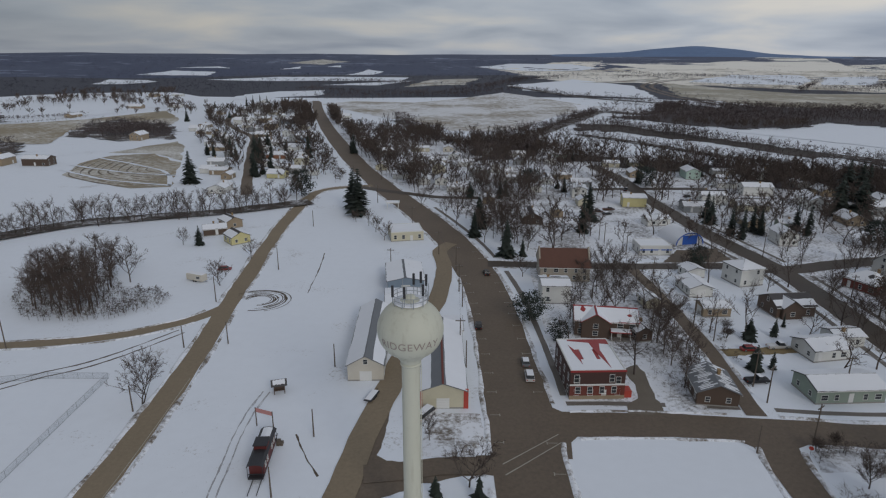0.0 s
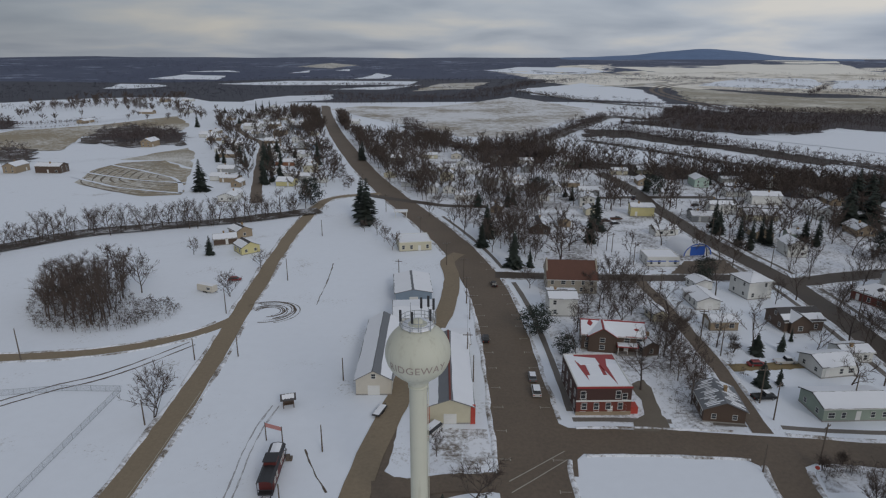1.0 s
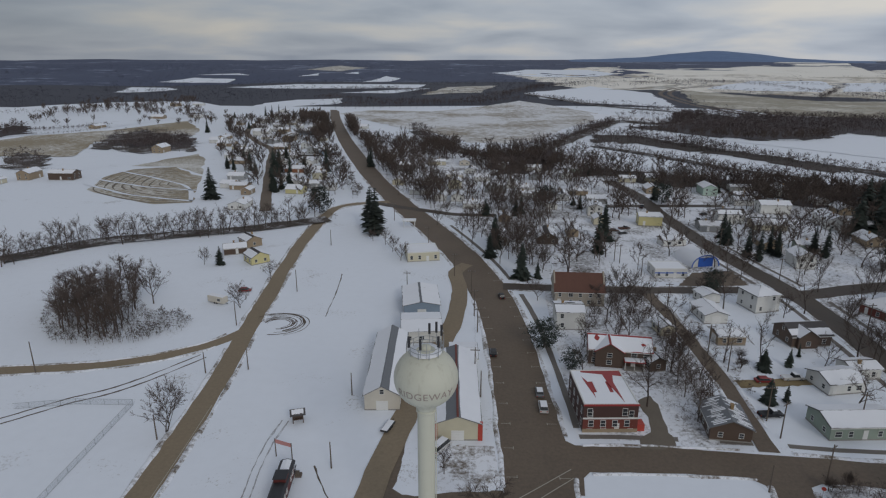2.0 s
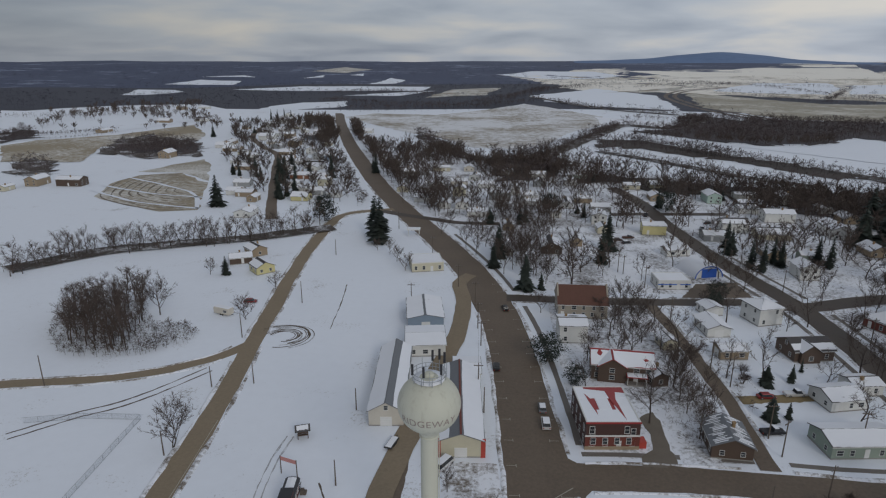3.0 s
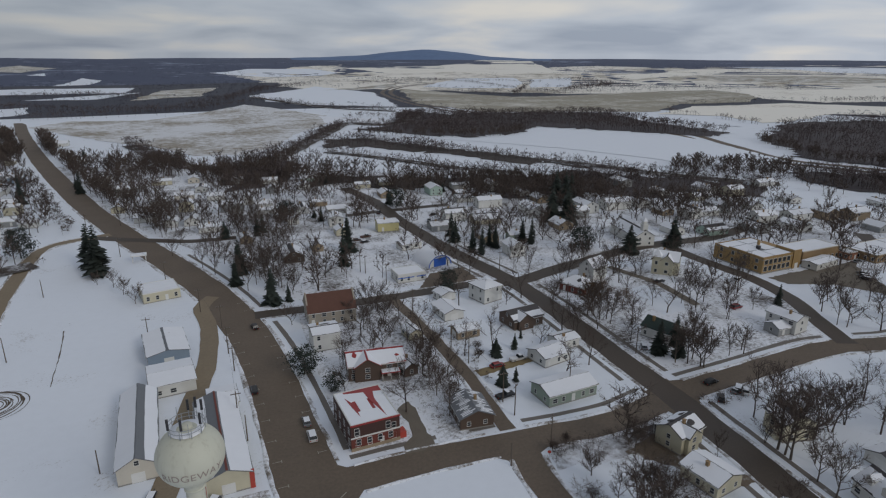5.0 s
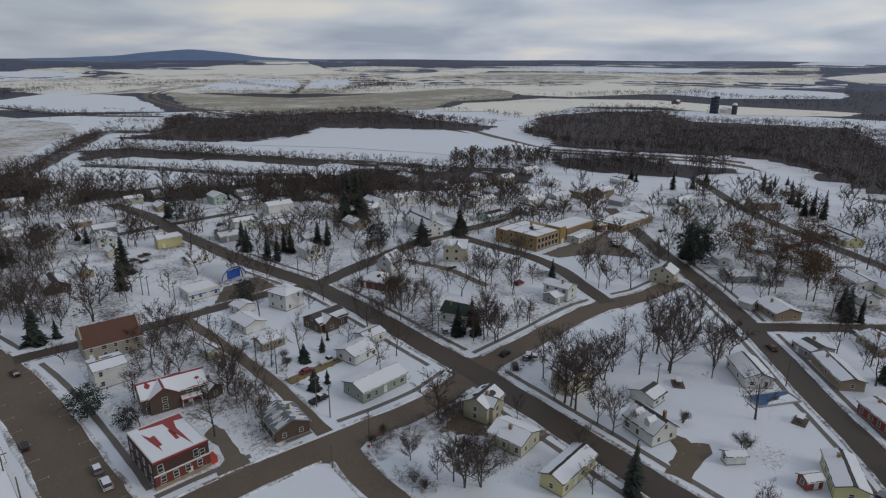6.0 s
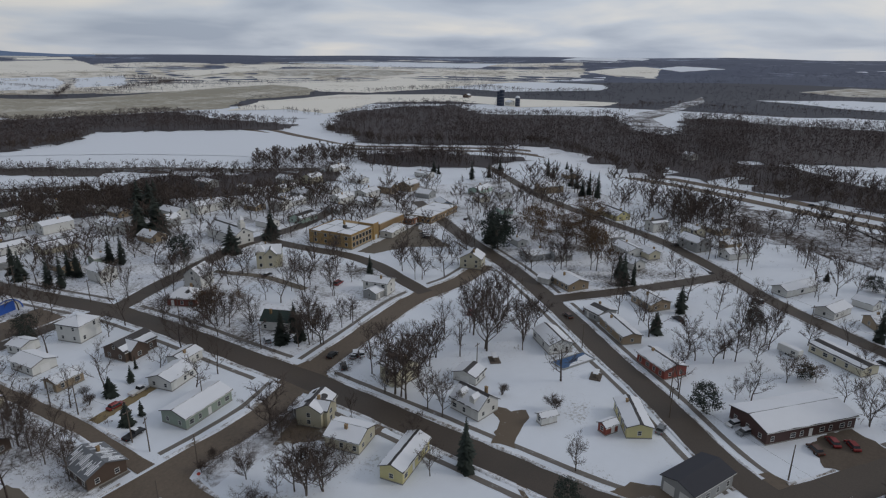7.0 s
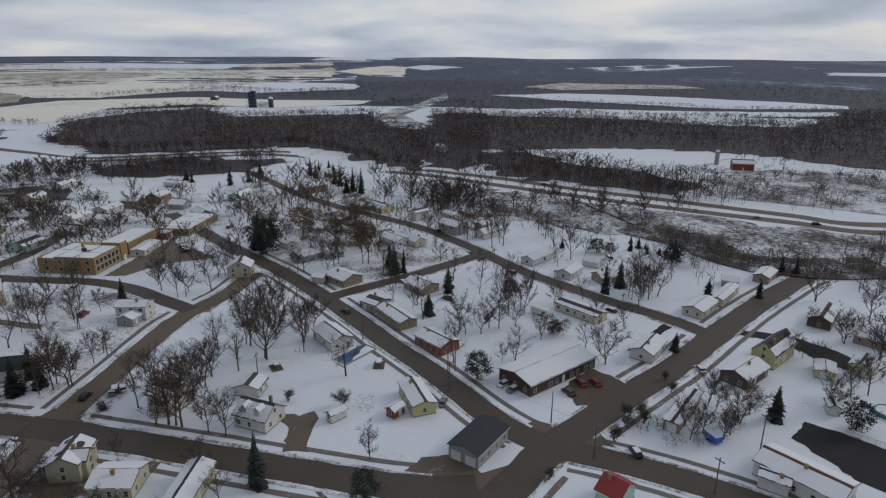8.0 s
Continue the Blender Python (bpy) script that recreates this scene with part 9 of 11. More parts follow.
tree('fine', -8.5, 276.2, 10.9, 0.78)
tree('bare', 8.7, 242.3, 15.2, 0.59)
tree('spruce', 4.5, 249.6, 10.8, 1.11)
tree('spruce', 16.7, 225.7, 14.4, 1.12)
tree('bare', 24.7, 233.1, 10.3, 0.77)
tree('fine', 12.2, 248.2, 16.7, 0.55)
tree('bare', 15.7, 241.0, 18.6, 0.55)
tree('fine', 31.2, 258.9, 10.0, 0.89)
tree('fine', 36.9, 261.6, 13.9, 0.64)
tree('spruce', 49.0, 259.4, 17.7, 0.66)
tree('pine', 32.8, 346.9, 11.2, 1.29)
tree('fine', 36.9, 333.7, 13.4, 0.84)
tree('spruce', 48.2, 346.7, 5.1, 1.50)
tree('spruce', 0.8, 320.9, 8.6, 1.50)
tree('fine', 16.7, 337.4, 14.0, 0.85)
tree('spruce', 16.8, 333.8, 5.5, 1.50)
tree('cedar', 95.1, 363.4, 12.0, 1.50)
tree('spruce', 68.4, 438.5, 8.0, 0.80)
tree('spruce', 108.3, 287.8, 13.4, 0.90)
tree('spruce', 138.1, 388.0, 6.2, 1.50)
tree('cedar', 109.0, 260.4, 13.2, 1.26)
tree('cedar', 111.8, 255.7, 13.6, 1.23)
tree('pine', 83.9, 222.4, 7.5, 1.20)
tree('bare', 48.4, 211.6, 11.4, 0.81)
tree('bare', 44.3, 212.4, 8.0, 0.79)
tree('cedar', 121.3, 262.3, 12.0, 1.47)
tree('cedar', 119.8, 266.1, 11.9, 1.23)
tree('cedar', 138.2, 268.1, 12.4, 1.43)
tree('cedar', 140.7, 263.1, 13.6, 1.31)
tree('spruce', 170.6, 297.7, 18.8, 1.50)
tree('spruce', 177.7, 293.1, 19.5, 1.50)
tree('fine', 168.4, 247.0, 13.1, 0.68)
tree('fine', 170.5, 262.2, 11.0, 0.86)
tree('fine', 116.8, 232.3, 12.1, 0.69)
tree('fine', 118.8, 222.0, 15.2, 0.66)
tree('fine', 137.6, 221.8, 14.7, 0.72)
tree('fine', 143.8, 223.9, 13.2, 0.88)
tree('spruce', 177.2, 235.8, 14.0, 1.44)
tree('spruce', 203.8, 238.8, 15.2, 1.33)
tree('fine', 225.7, 261.5, 23.1, 0.55)
tree('fine', 149.8, 204.0, 14.6, 0.89)
tree('bare', 164.3, 180.0, 13.5, 0.81)
tree('fine', 179.8, 177.1, 9.4, 0.94)
tree('fine', 192.8, 184.9, 14.0, 0.65)
tree('bare', 180.0, 165.5, 9.0, 0.74)
tree('bare', 109.7, 185.3, 11.2, 0.55)
tree('bare', 109.3, 168.2, 12.0, 0.82)
tree('bare', 117.4, 168.7, 13.4, 0.84)
tree('bare', 124.2, 171.5, 11.7, 0.90)
tree('fine', 232.2, 298.2, 17.2, 0.55)
tree('fine', 235.4, 241.4, 5.9, 1.50)
tree('fine', 248.3, 239.1, 10.2, 0.83)
tree('fine', 274.3, 278.9, 9.1, 0.93)
tree('fine', 280.1, 272.2, 12.0, 0.92)
tree('pine', 21.4, 169.8, 9.0, 1.30)
tree('bare', 37.7, 185.5, 9.5, 0.78)
tree('bare', 50.6, 185.2, 7.8, 1.50)
tree('bare', 53.5, 136.1, 14.8, 0.59)
tree('bare', 53.3, 152.6, 9.4, 1.12)
tree('spruce', 77.9, 162.8, 6.0, 1.50)
tree('spruce', 85.2, 165.0, 5.5, 0.90)
tree('spruce', 72.6, 146.0, 6.7, 1.44)
tree('cedar', 76.9, 146.7, 4.6, 1.50)
tree('spruce', 259.1, 144.0, 19.3, 1.16)
tree('fine', 254.4, 150.9, 16.5, 0.89)
tree('rust', 279.8, 130.8, 17.0, 1.26)
tree('rust', 295.9, 125.3, 15.1, 0.80)
tree('rust', 313.6, 114.8, 16.1, 1.50)
tree('rust', 248.4, 87.0, 20.6, 0.70)
tree('fine', 207.1, 161.3, 12.3, 0.90)
tree('bare', 196.5, 145.6, 15.7, 0.55)
tree('fine', 219.8, 142.3, 12.4, 0.85)
tree('spruce', 397.2, 270.2, 9.5, 1.23)
tree('cedar', 389.2, 231.4, 14.4, 1.30)
tree('cedar', 402.0, 224.2, 11.2, 1.50)
tree('spruce', 433.3, 231.2, 9.7, 1.10)
tree('cedar', 340.6, 198.7, 8.0, 1.50)
tree('spruce', 191.4, 165.3, 8.7, 0.88)
tree('bare', 136.0, 145.2, 16.4, 0.64)
tree('bare', 145.0, 139.6, 11.3, 0.68)
tree('bare', 170.1, 102.0, 18.8, 0.72)
tree('bare', 170.5, 93.5, 15.1, 0.65)
tree('bare', 183.8, 98.4, 13.6, 0.74)
tree('bare', 175.7, 85.7, 13.1, 0.86)
tree('fine', 193.6, 188.0, 14.2, 0.81)
tree('spruce', 455.3, 199.8, 10.6, 0.80)
tree('spruce', 456.9, 193.2, 8.3, 0.77)
tree('spruce', 443.5, 176.1, 9.3, 0.92)
tree('spruce', 389.6, 142.0, 16.8, 0.68)
tree('spruce', 384.8, 134.6, 17.6, 0.65)
tree('spruce', 468.5, 189.4, 7.1, 0.90)
tree('fine', 282.7, 36.0, 20.7, 0.73)
tree('fine', 287.7, 31.1, 19.8, 0.64)
tree('fine', 303.5, 11.7, 14.1, 1.01)
tree('fine', 272.6, -0.8, 17.2, 0.76)
tree('fine', 276.9, -7.2, 10.8, 0.85)
tree('spruce', 290.0, 3.1, 4.4, 1.50)
tree('spruce', 238.1, 72.2, 14.3, 0.89)
tree('spruce', 240.4, 68.8, 11.9, 0.57)
tree('spruce', 227.2, 47.2, 9.3, 1.07)
tree('spruce', 200.0, 49.3, 8.5, 1.40)
tree('bare', 203.6, 56.0, 9.4, 0.67)
tree('fine', 258.9, 56.5, 9.8, 1.37)
tree('bare', 193.4, 37.0, 12.6, 1.17)
tree('bare', 204.1, 24.6, 19.9, 0.58)
tree('bare', 204.8, 21.4, 17.0, 0.55)
tree('bare', 207.4, 16.0, 17.7, 0.63)
tree('bare', 218.1, 5.7, 7.9, 1.34)
tree('spruce', 234.3, -13.6, 12.9, 0.70)
tree('fine', 396.6, 126.1, 9.2, 0.84)
tree('fine', 399.0, 113.8, 8.8, 1.04)
tree('fine', 380.8, 99.9, 12.9, 0.93)
tree('fine', 248.4, 89.5, 17.2, 0.67)
tree('fine', 336.0, 266.3, 15.6, 0.88)
tree('fine', 304.5, 265.2, 12.9, 1.22)
tree('fine', 265.5, 267.8, 13.7, 0.87)
tree('fine', 287.6, 304.6, 15.0, 0.70)
tree('bare', 105.4, 100.7, 7.6, 0.55)
tree('spruce', 188.2, -32.3, 6.5, 1.30)
tree('bare', 90.9, 114.8, 13.5, 1.25)

# ---- trees, shrubs and weeds that fill the blocks ----
def strewn(corners, gap, seed, room=1.5, thin=0.0, clump=-9.0):
    rnd = random.Random(seed)
    return [p for p in scatter(corners, gap, seed) if rnd.random() > thin and noise.noise((p[0] / 38, p[1] / 38, seed * 0.37)) > clump and not on_street(*p, room) and not on_house(*p, room)]


NORTH_BLOCKS = [(28, 228), (10, 270), (-30, 335), (-75, 420), (-140, 580), (60, 520), (150, 440), (230, 350), (320, 270), (430, 190), (380, 110), (280, 170), (190, 235), (100, 232)]
MIDDLE_BLOCKS = [(26, 150), (24, 222), (100, 220), (190, 220), (270, 160), (350, 100), (300, 10), (240, -70), (205, -40), (150, 12), (190, 80), (180, 128), (110, 130), (60, 128)]
WEST_BLOCKS = [(-85, 345), (-140, 360), (-215, 480), (-330, 760), (-230, 830), (-190, 700), (-130, 520), (-90, 400)]
wood("bare_trees", [p for p in strewn(NORTH_BLOCKS, 8.8, 11, clump=-0.14) if math.hypot(*p) > 320 or p[1] * 7 % 1 < 0.4], "leafless trees among the houses in snow", 3, None, (10, 17), 0.0058, 0.42, 11)
wood("bare_trees", strewn(MIDDLE_BLOCKS, 12, 12, thin=0.5), "leafless trees among the houses in snow", 3, None, (10, 16), 0.0058, 0.44, 12)
wood("bare_trees", strewn(WEST_BLOCKS, 8.6, 13, thin=0.15, clump=-0.22), "leafless trees among the houses in snow", 3, None, (9, 14), 0.0058, 0.44, 13)
wood("shrubs", strewn(NORTH_BLOCKS, 6.5, 14, 0.8, 0.35, -0.05), "leafless shrubs and dry weeds in snow", 1, SHRUB, (1, 3.2), 0.02, 0.75, 14)
wood("shrubs", strewn(MIDDLE_BLOCKS, 6.0, 15, 0.8, 0.55, 0.05), "leafless shrubs and dry weeds in snow", 1, SHRUB, (0.6, 2.4), 0.02, 0.75, 15)
RIDGE = [(-660, 840), (-530, 770), (-440, 700), (-400, 690), (-330, 715), (-330, 800), (-430, 890), (-520, 900)]
wood("ridge_trees", strewn(RIDGE, 13, 17, thin=0.15, clump=-0.05), "leafless trees round farmsteads on a ridge", 3, None, (6, 11), 0.0058, 0.46, 17)
wood("shrubs", strewn(WEST_BLOCKS, 10, 16, 0.8, 0.5), "leafless shrubs and dry weeds in snow", 1, SHRUB, (1, 3), 0.02, 0.75, 16)
WEST_RIDGE = [(-515, 632), (-492, 651), (-471, 676), (-486, 763), (-474, 848), (-460, 953), (-552, 1118), (-652, 991), (-570, 754), (-559, 685)]
wood("ridge_trees", strewn(WEST_RIDGE, 19, 18, thin=0.1, clump=-0.15), "leafless trees round farmsteads on a ridge", 3, None, (8, 13), 0.0058, 0.46, 18)
MAIN = [(p[0], p[1]) for p in STREETS["main_street"][0] if 330 < p[1] < 800]
for side in (-1, 1):
    rnd = random.Random(40 + side)
    wood("street_trees", [(x + side * (11 + rnd.uniform(0, 9)), y + rnd.uniform(-3, 3)) for x, y in MAIN if side > 0 or y > 620], "leafless trees lining the main street", 3, None, (8, 14), 0.0058, 0.44, 40 + side)


# ---- belts of trees along the edge of the town ----
for k, (spot, gap, tall) in enumerate((
        ([(-24, 470), (17, 454), (53, 448), (60, 469), (18, 506), (-22, 513)], 6.5, (8, 13)),
        ([(53, 448), (84, 412), (111, 398), (162, 390), (213, 372), (265, 360), (322, 358), (340, 378), (272, 405), (182, 418), (124, 430), (60, 466)], 7.8, (6, 11)),
        ([(-84, 524), (-26, 508), (-29, 556), (-86, 566)], 7.5, (9, 15)),
        ([(0.0, 347.0), (19.1, 359.3), (36.4, 346.1), (27.8, 228.9), (16.2, 237.9), (5.8, 277.4)], 6.2, (8, 14)),
        ([(-234, 737), (-197, 730), (-221, 814), (-258, 820)], 8.0, (12, 19)),
        ([(-164, 559), (-167, 612), (-179, 662), (-195, 665)], 5.5, (10, 16)),
        ([(-155, 614), (-141, 632), (-161, 710), (-178, 713)], 6.0, (12, 18)),
        ([(-34, 350), (-16, 352), (-18, 391), (-36, 387)], 6.5, (11, 16)),
        ([(341, 83), (343, 66), (360, 52), (398, 58), (401, 78), (392, 96)], 5.5, (9, 14)))):
    wood("tree_belt", strewn(spot, gap, 150 + k, 1.0), "dense belt of tall leafless brown trees", 3, None, tall, 0.0058, 0.40, 150 + k)
    wood("belt_brush", strewn(spot, gap * 0.6, 170 + k, 0.8), "dark leafless brush under a belt of trees", 1, SHRUB, (1.5, 4.5), 0.02, 0.6, 170 + k)
wood("bank_scrub", along([(-146, 562), (-118, 482), (-94, 413), (-75, 354)], 1.6, 7, 190), "leafless scrub on the bank beside the main street", 2, SHRUB, (1.5, 5), 0.02, 0.5, 190)

# ---- trees beside the highway and on the pasture beyond it ----
NEAR_BELT = [(401, 333), (409, 278), (444, 246), (486, 232), (500, 250), (462, 318), (440, 370)]
sheet('wood_floor', WOODFLOOR2, NEAR_BELT, 0.41, 'dark woodland floor of leaves and thin snow', wobble=6.0, longest=30)
wood('bare_woods', strewn(NEAR_BELT, 5.5, 201, 3.0), 'dense leafless brown trees beside a highway', 1, MIDWOOD, (9, 15), 0.0095, 0.46, 201)
FAR_BELT = [(488, 430), (503, 385), (529, 335), (553, 290), (572, 285), (530, 360), (506, 412)]
sheet('wood_floor', WOODFLOOR2, FAR_BELT, 0.42, 'dark woodland floor of leaves and thin snow', wobble=6.0, longest=30)
wood('bare_woods', strewn(FAR_BELT, 5.5, 202, 2.0), 'dense leafless brown trees beside a highway', 1, MIDWOOD, (9, 14), 0.0095, 0.46, 202)
for x, y, h in ((416, -72, 15), (419, -90, 12), (425, -82, 14), (427, -68, 12), (432, -60, 11), (432, -128, 12), (435, -121, 8), (420, -131, 11), (431, -158, 12), (445, -167, 9), (466, -205, 13), (480, -196, 10),
                (439, -114, 8), (466, -134, 10), (479, -147, 10), (489, -161, 9), (500, -196, 10), (436, -52, 10), (446, -41, 9), (452, -30, 11), (466, -19, 11), (465, -82, 12), (470, -75, 11)):
    tree('fine', x, y, h, 1.05)
wood('tree_belt', strewn([(323, 397), (365, 364), (397, 337), (443, 375), (415, 427), (362, 435)], 7.0, 204, 2.0), 'leafless trees and brush at the edge of the town', 3, None, (7, 12), 0.0058, 0.42, 204)
wood('belt_brush', strewn([(323, 397), (365, 364), (397, 337), (443, 375), (415, 427), (362, 435)], 5.0, 205, 1.5), 'dark leafless brush at the edge of the town', 1, SHRUB, (1.5, 4.5), 0.02, 0.6, 205)
wood('tree_belt', strewn([(368, 313), (436, 235), (499, 263), (453, 350)], 13.0, 206, 2.0), 'scattered leafless trees at the edge of the town', 3, None, (7, 12), 0.0058, 0.42, 206)
wood('verge_brush', strewn([(408, 55), (381, 2), (358, -61), (344, -116), (337, -158), (312, -144), (312, -104), (324, -68), (346, -29), (366, 18)], 4.4, 203, 1.0, 0.45), 'leafless brush on a snowy highway bank', 1, SHRUB, (1, 3.6), 0.02, 0.6, 203)
for x, y, h in ((304, -30, 4.4), (298, -33, 5.0), (296, -36, 3.4), (289, -41, 3.6), (292, -45, 2.8)):
    tree('spruce', x, y, h, 1.2)

# ---- ragged edges of the woods ----
for k, (line, tall) in enumerate((
        ([(552, 530), (500, 412), (528, 356), (570, 288), (570, 238), (500, 160), (478, 116)], (7, 12)),
        ([(470, 50), (449, 3), (432, -45), (421, -72)], (6, 11)),
        ([(135, 418), (170, 402), (200, 383), (222, 357), (254, 333), (316, 317), (338, 304)], (7, 12)),
        ([(153, 713), (254, 660), (310, 662), (340, 684)], (7, 12)))):
    wood("wood_edge", along(line, 3.6, 13, 210 + k), "leafless trees thinning out at the edge of a wood", 3, None, tall, 0.0058, 0.42, 210 + k)

# ---- the woods of the countryside, thinning out with distance ----
def country(r0, r1, gap, seed, thin, left=52):
    """Spots between two distances, all round the part of the land that lies before the eye, off the fields and roads; in clumps."""
    rnd = random.Random(seed)
    out, r = [], r0
    boxes = [(min(c[0] for c in f), max(c[0] for c in f), min(c[1] for c in f), max(c[1] for c in f), f) for f in FIELDS]
    while r < r1:
        n = int(radians(left + 123) * r / gap)
        for k in range(n):
            a = radians(left) - radians(left + 123) * (k + rnd.random()) / n
            q = r + rnd.uniform(-0.5, 0.5) * gap
            x, y = -math.sin(a) * q, math.cos(a) * q
            if noise.noise((x / 260, y / 260, seed * 0.1)) < thin:
                continue
            if any(b[0] < x < b[1] and b[2] < y < b[3] and inside((x, y), b[4]) for b in boxes) or q < 900 and (on_street(x, y, 8) or math.hypot(x - 40, y - 170) < 470):
                continue
            out.append((x, y))
        r += gap
    return out


wood("country_woods", country(430, 1050, 13, 21, -0.15, -58), "leafless woods spread over the countryside", 0, MIDWOOD, (8, 13), 0.011, 0.5, 21)
# the two outer belts use the haze-tinted wood colour
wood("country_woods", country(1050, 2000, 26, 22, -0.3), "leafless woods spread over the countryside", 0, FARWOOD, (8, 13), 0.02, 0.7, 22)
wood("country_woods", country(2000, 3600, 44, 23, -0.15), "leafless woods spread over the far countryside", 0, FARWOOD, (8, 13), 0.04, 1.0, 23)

wood("thicket", strewn([(60, 120), (100, 122), (106, 100), (96, 92), (72, 112)], 2.2, 31, 0.3, 0.3), "tangled brown thicket of leafless brush", 2, SHRUB, (1.2, 3.2), 0.014, 0.6, 31)
wood("bare_trees", strewn([(120, 124), (180, 126), (186, 96), (150, 60), (122, 66)], 10, 32, 2.0, 0.45), "tall leafless trees among the houses in snow", 3, None, (11, 17), 0.005, 0.34, 32)
wood("bare_trees", strewn([(196, 150), (205, 110), (225, 95), (300.1, 189.8), (250, 215)], 11, 33, 2.0, 0.4), "tall leafless trees among the houses in snow", 3, None, (9, 15), 0.0055, 0.36, 33)
wood("bare_trees", strewn([(290, 60), (380.4, 169), (470.5, 117.7), (560, 16.9), (479.6, -62.6), (399.7, -101.2), (330, -10)], 10.5, 34, 2.0, 0.2, -0.15), "leafless trees among the last houses of the town", 3, None, (9, 15), 0.0062, 0.42, 34)
wood("shrubs", strewn([(290, 60), (380.4, 169), (470.5, 117.7), (560, 16.9), (479.6, -62.6), (399.7, -101.2), (330, -10)], 6.5, 35, 0.8, 0.3), "leafless shrubs and dry weeds in snow", 1, SHRUB, (1, 3.4), 0.02, 0.75, 35)
EAST_LOTS = [(120, 70), (190, 125), (235, 90), (330, 10), (280, -70), (240, -40), (150, 30)]
wood("shrubs", strewn(EAST_LOTS, 11, 36, 1.2, 0.75), "leafless shrubs and dry weeds in snow", 1, SHRUB, (0.8, 2.8), 0.02, 0.6, 36)

# ---- brush and trees among the houses ----
wood('yard_brush', scatter([(48, 146.1), (53.4, 161.8), (62, 158.9), (60.2, 146.7), (54, 133.5), (49.3, 127.6)], 2.0, 91), 'tangled leafless brush in a back yard', 2, SHRUB, (1, 2.8), 0.0200, 0.6, 91)
wood('yard_brush', scatter([(146.3, -12.4), (153.1, -20.1), (146.6, -21.5), (140.6, -22.7), (139.1, -27.8), (152.4, -39.8), (149.1, -43.1), (140.7, -37.2), (135.1, -24.6), (139.4, -16)], 2.2, 92), 'tangled leafless brush round a mobile home', 2, SHRUB, (1.2, 3.6), 0.0200, 0.6, 92)
wood('scrub', scatter([(322, -43), (315, -63), (293, -73), (268, -62), (270, -49), (290, -42)], 3.6, 100), 'dark tangle of scrub and young leafless trees', 2, None, (5, 9), 0.0100, 0.42, 100)
wood('scrub', scatter([(306, -123), (336.7, -158.5), (250, -120), (254, -111), (275, -116), (269, -102), (286, -105)], 3.8, 101), 'dark tangle of scrub and young leafless trees', 2, None, (6, 11), 0.0100, 0.42, 101)
wood('scrub', scatter([(289, -70), (303, -122), (277, -103), (275, -70)], 5.0, 102), 'dark tangle of scrub and young leafless trees', 2, None, (4, 8), 0.0100, 0.42, 102)
wood('scrub', scatter([(266, -23), (276, -38), (235, -35), (222, -23)], 4.0, 103), 'dark tangle of scrub and young leafless trees', 2, None, (6, 12), 0.0100, 0.42, 103)
wood('scrub', scatter([(327, 21), (330, -20), (303, -13), (297, 14)], 5.5, 104), 'dark tangle of scrub and young leafless trees', 2, None, (5, 9), 0.0100, 0.42, 104)
wood('scrub', scatter([(319, 64), (318, 41), (299, 31), (292, 44), (298, 59)], 4.5, 105), 'dark tangle of scrub and young leafless trees', 2, None, (6, 11), 0.0100, 0.42, 105)
wood('alley_trees', along([(58, 136), (57, 160), (55, 190), (54, 214)], 7.0, 9, 5), 'leafless trees and brush along an alley', 3, None, (6, 11), 0.0058, 0.42, 120)
wood('alley_brush', along([(58.5, 134), (58, 160), (56, 190), (54, 214)], 0.55, 4, 6), 'tangled leafless brush along an alley', 2, SHRUB, (1, 2.6), 0.0200, 0.6, 121)
wood('alley_brush', along([(70, 150), (68, 180), (66, 214)], 1.1, 3, 7), 'tangled leafless brush along an alley', 2, SHRUB, (0.8, 2.2), 0.0200, 0.6, 122)
wood('lot_brush', along([(120, 142), (121, 180), (119, 214)], 1.5, 4, 8), 'leafless brush between yards', 2, SHRUB, (0.8, 2.4), 0.0200, 0.6, 123)
wood('yard_trees', scatter([(120, 150), (186, 150), (192, 214), (120, 214)], 24, 124), 'leafless trees in back yards', 3, None, (9, 15), 0.0058, 0.42, 124)
wood('corner_brush', scatter([(118.5, 122), (130.1, 124.7), (142.5, 124.6), (138.9, 119.9), (124.7, 116.8), (114.1, 112.1)], 1.6, 140), 'tangled leafless brush beside a street', 2, SHRUB, (0.8, 2.4), 0.0200, 0.6, 140)
wood('corner_trees', scatter([(123.3, 120.9), (145.8, 126.8), (138.1, 113.5), (130.3, 105.9), (118.9, 108.7)], 8.5, 141), 'leafless trees beside a street', 3, None, (8, 14), 0.0058, 0.42, 141)
wood('yard_trees', scatter([(105.3, 177), (121.6, 187.6), (118.3, 170), (107.3, 156.7), (102.6, 161.3)], 8.0, 142), 'tall leafless trees beside a street', 3, None, (10, 15), 0.0058, 0.42, 142)
wood('corner_brush', scatter([(71.1, 115), (76.6, 115.8), (83.8, 115.6), (87.8, 115.4), (82.3, 112.2), (75.2, 113.4), (68.3, 110.1)], 1.25, 80), 'tangled leafless brown brush at a street corner', 2, SHRUB, (1.2, 3.4), 0.0200, 0.6, 80)
wood('corner_brush', scatter([(68.7, 101.4), (72.5, 101.5), (74.3, 96.9), (72.7, 90.4), (67.9, 95.4)], 1.25, 81), 'tangled leafless brown brush at a street corner', 2, SHRUB, (1.2, 3.4), 0.0200, 0.6, 81)
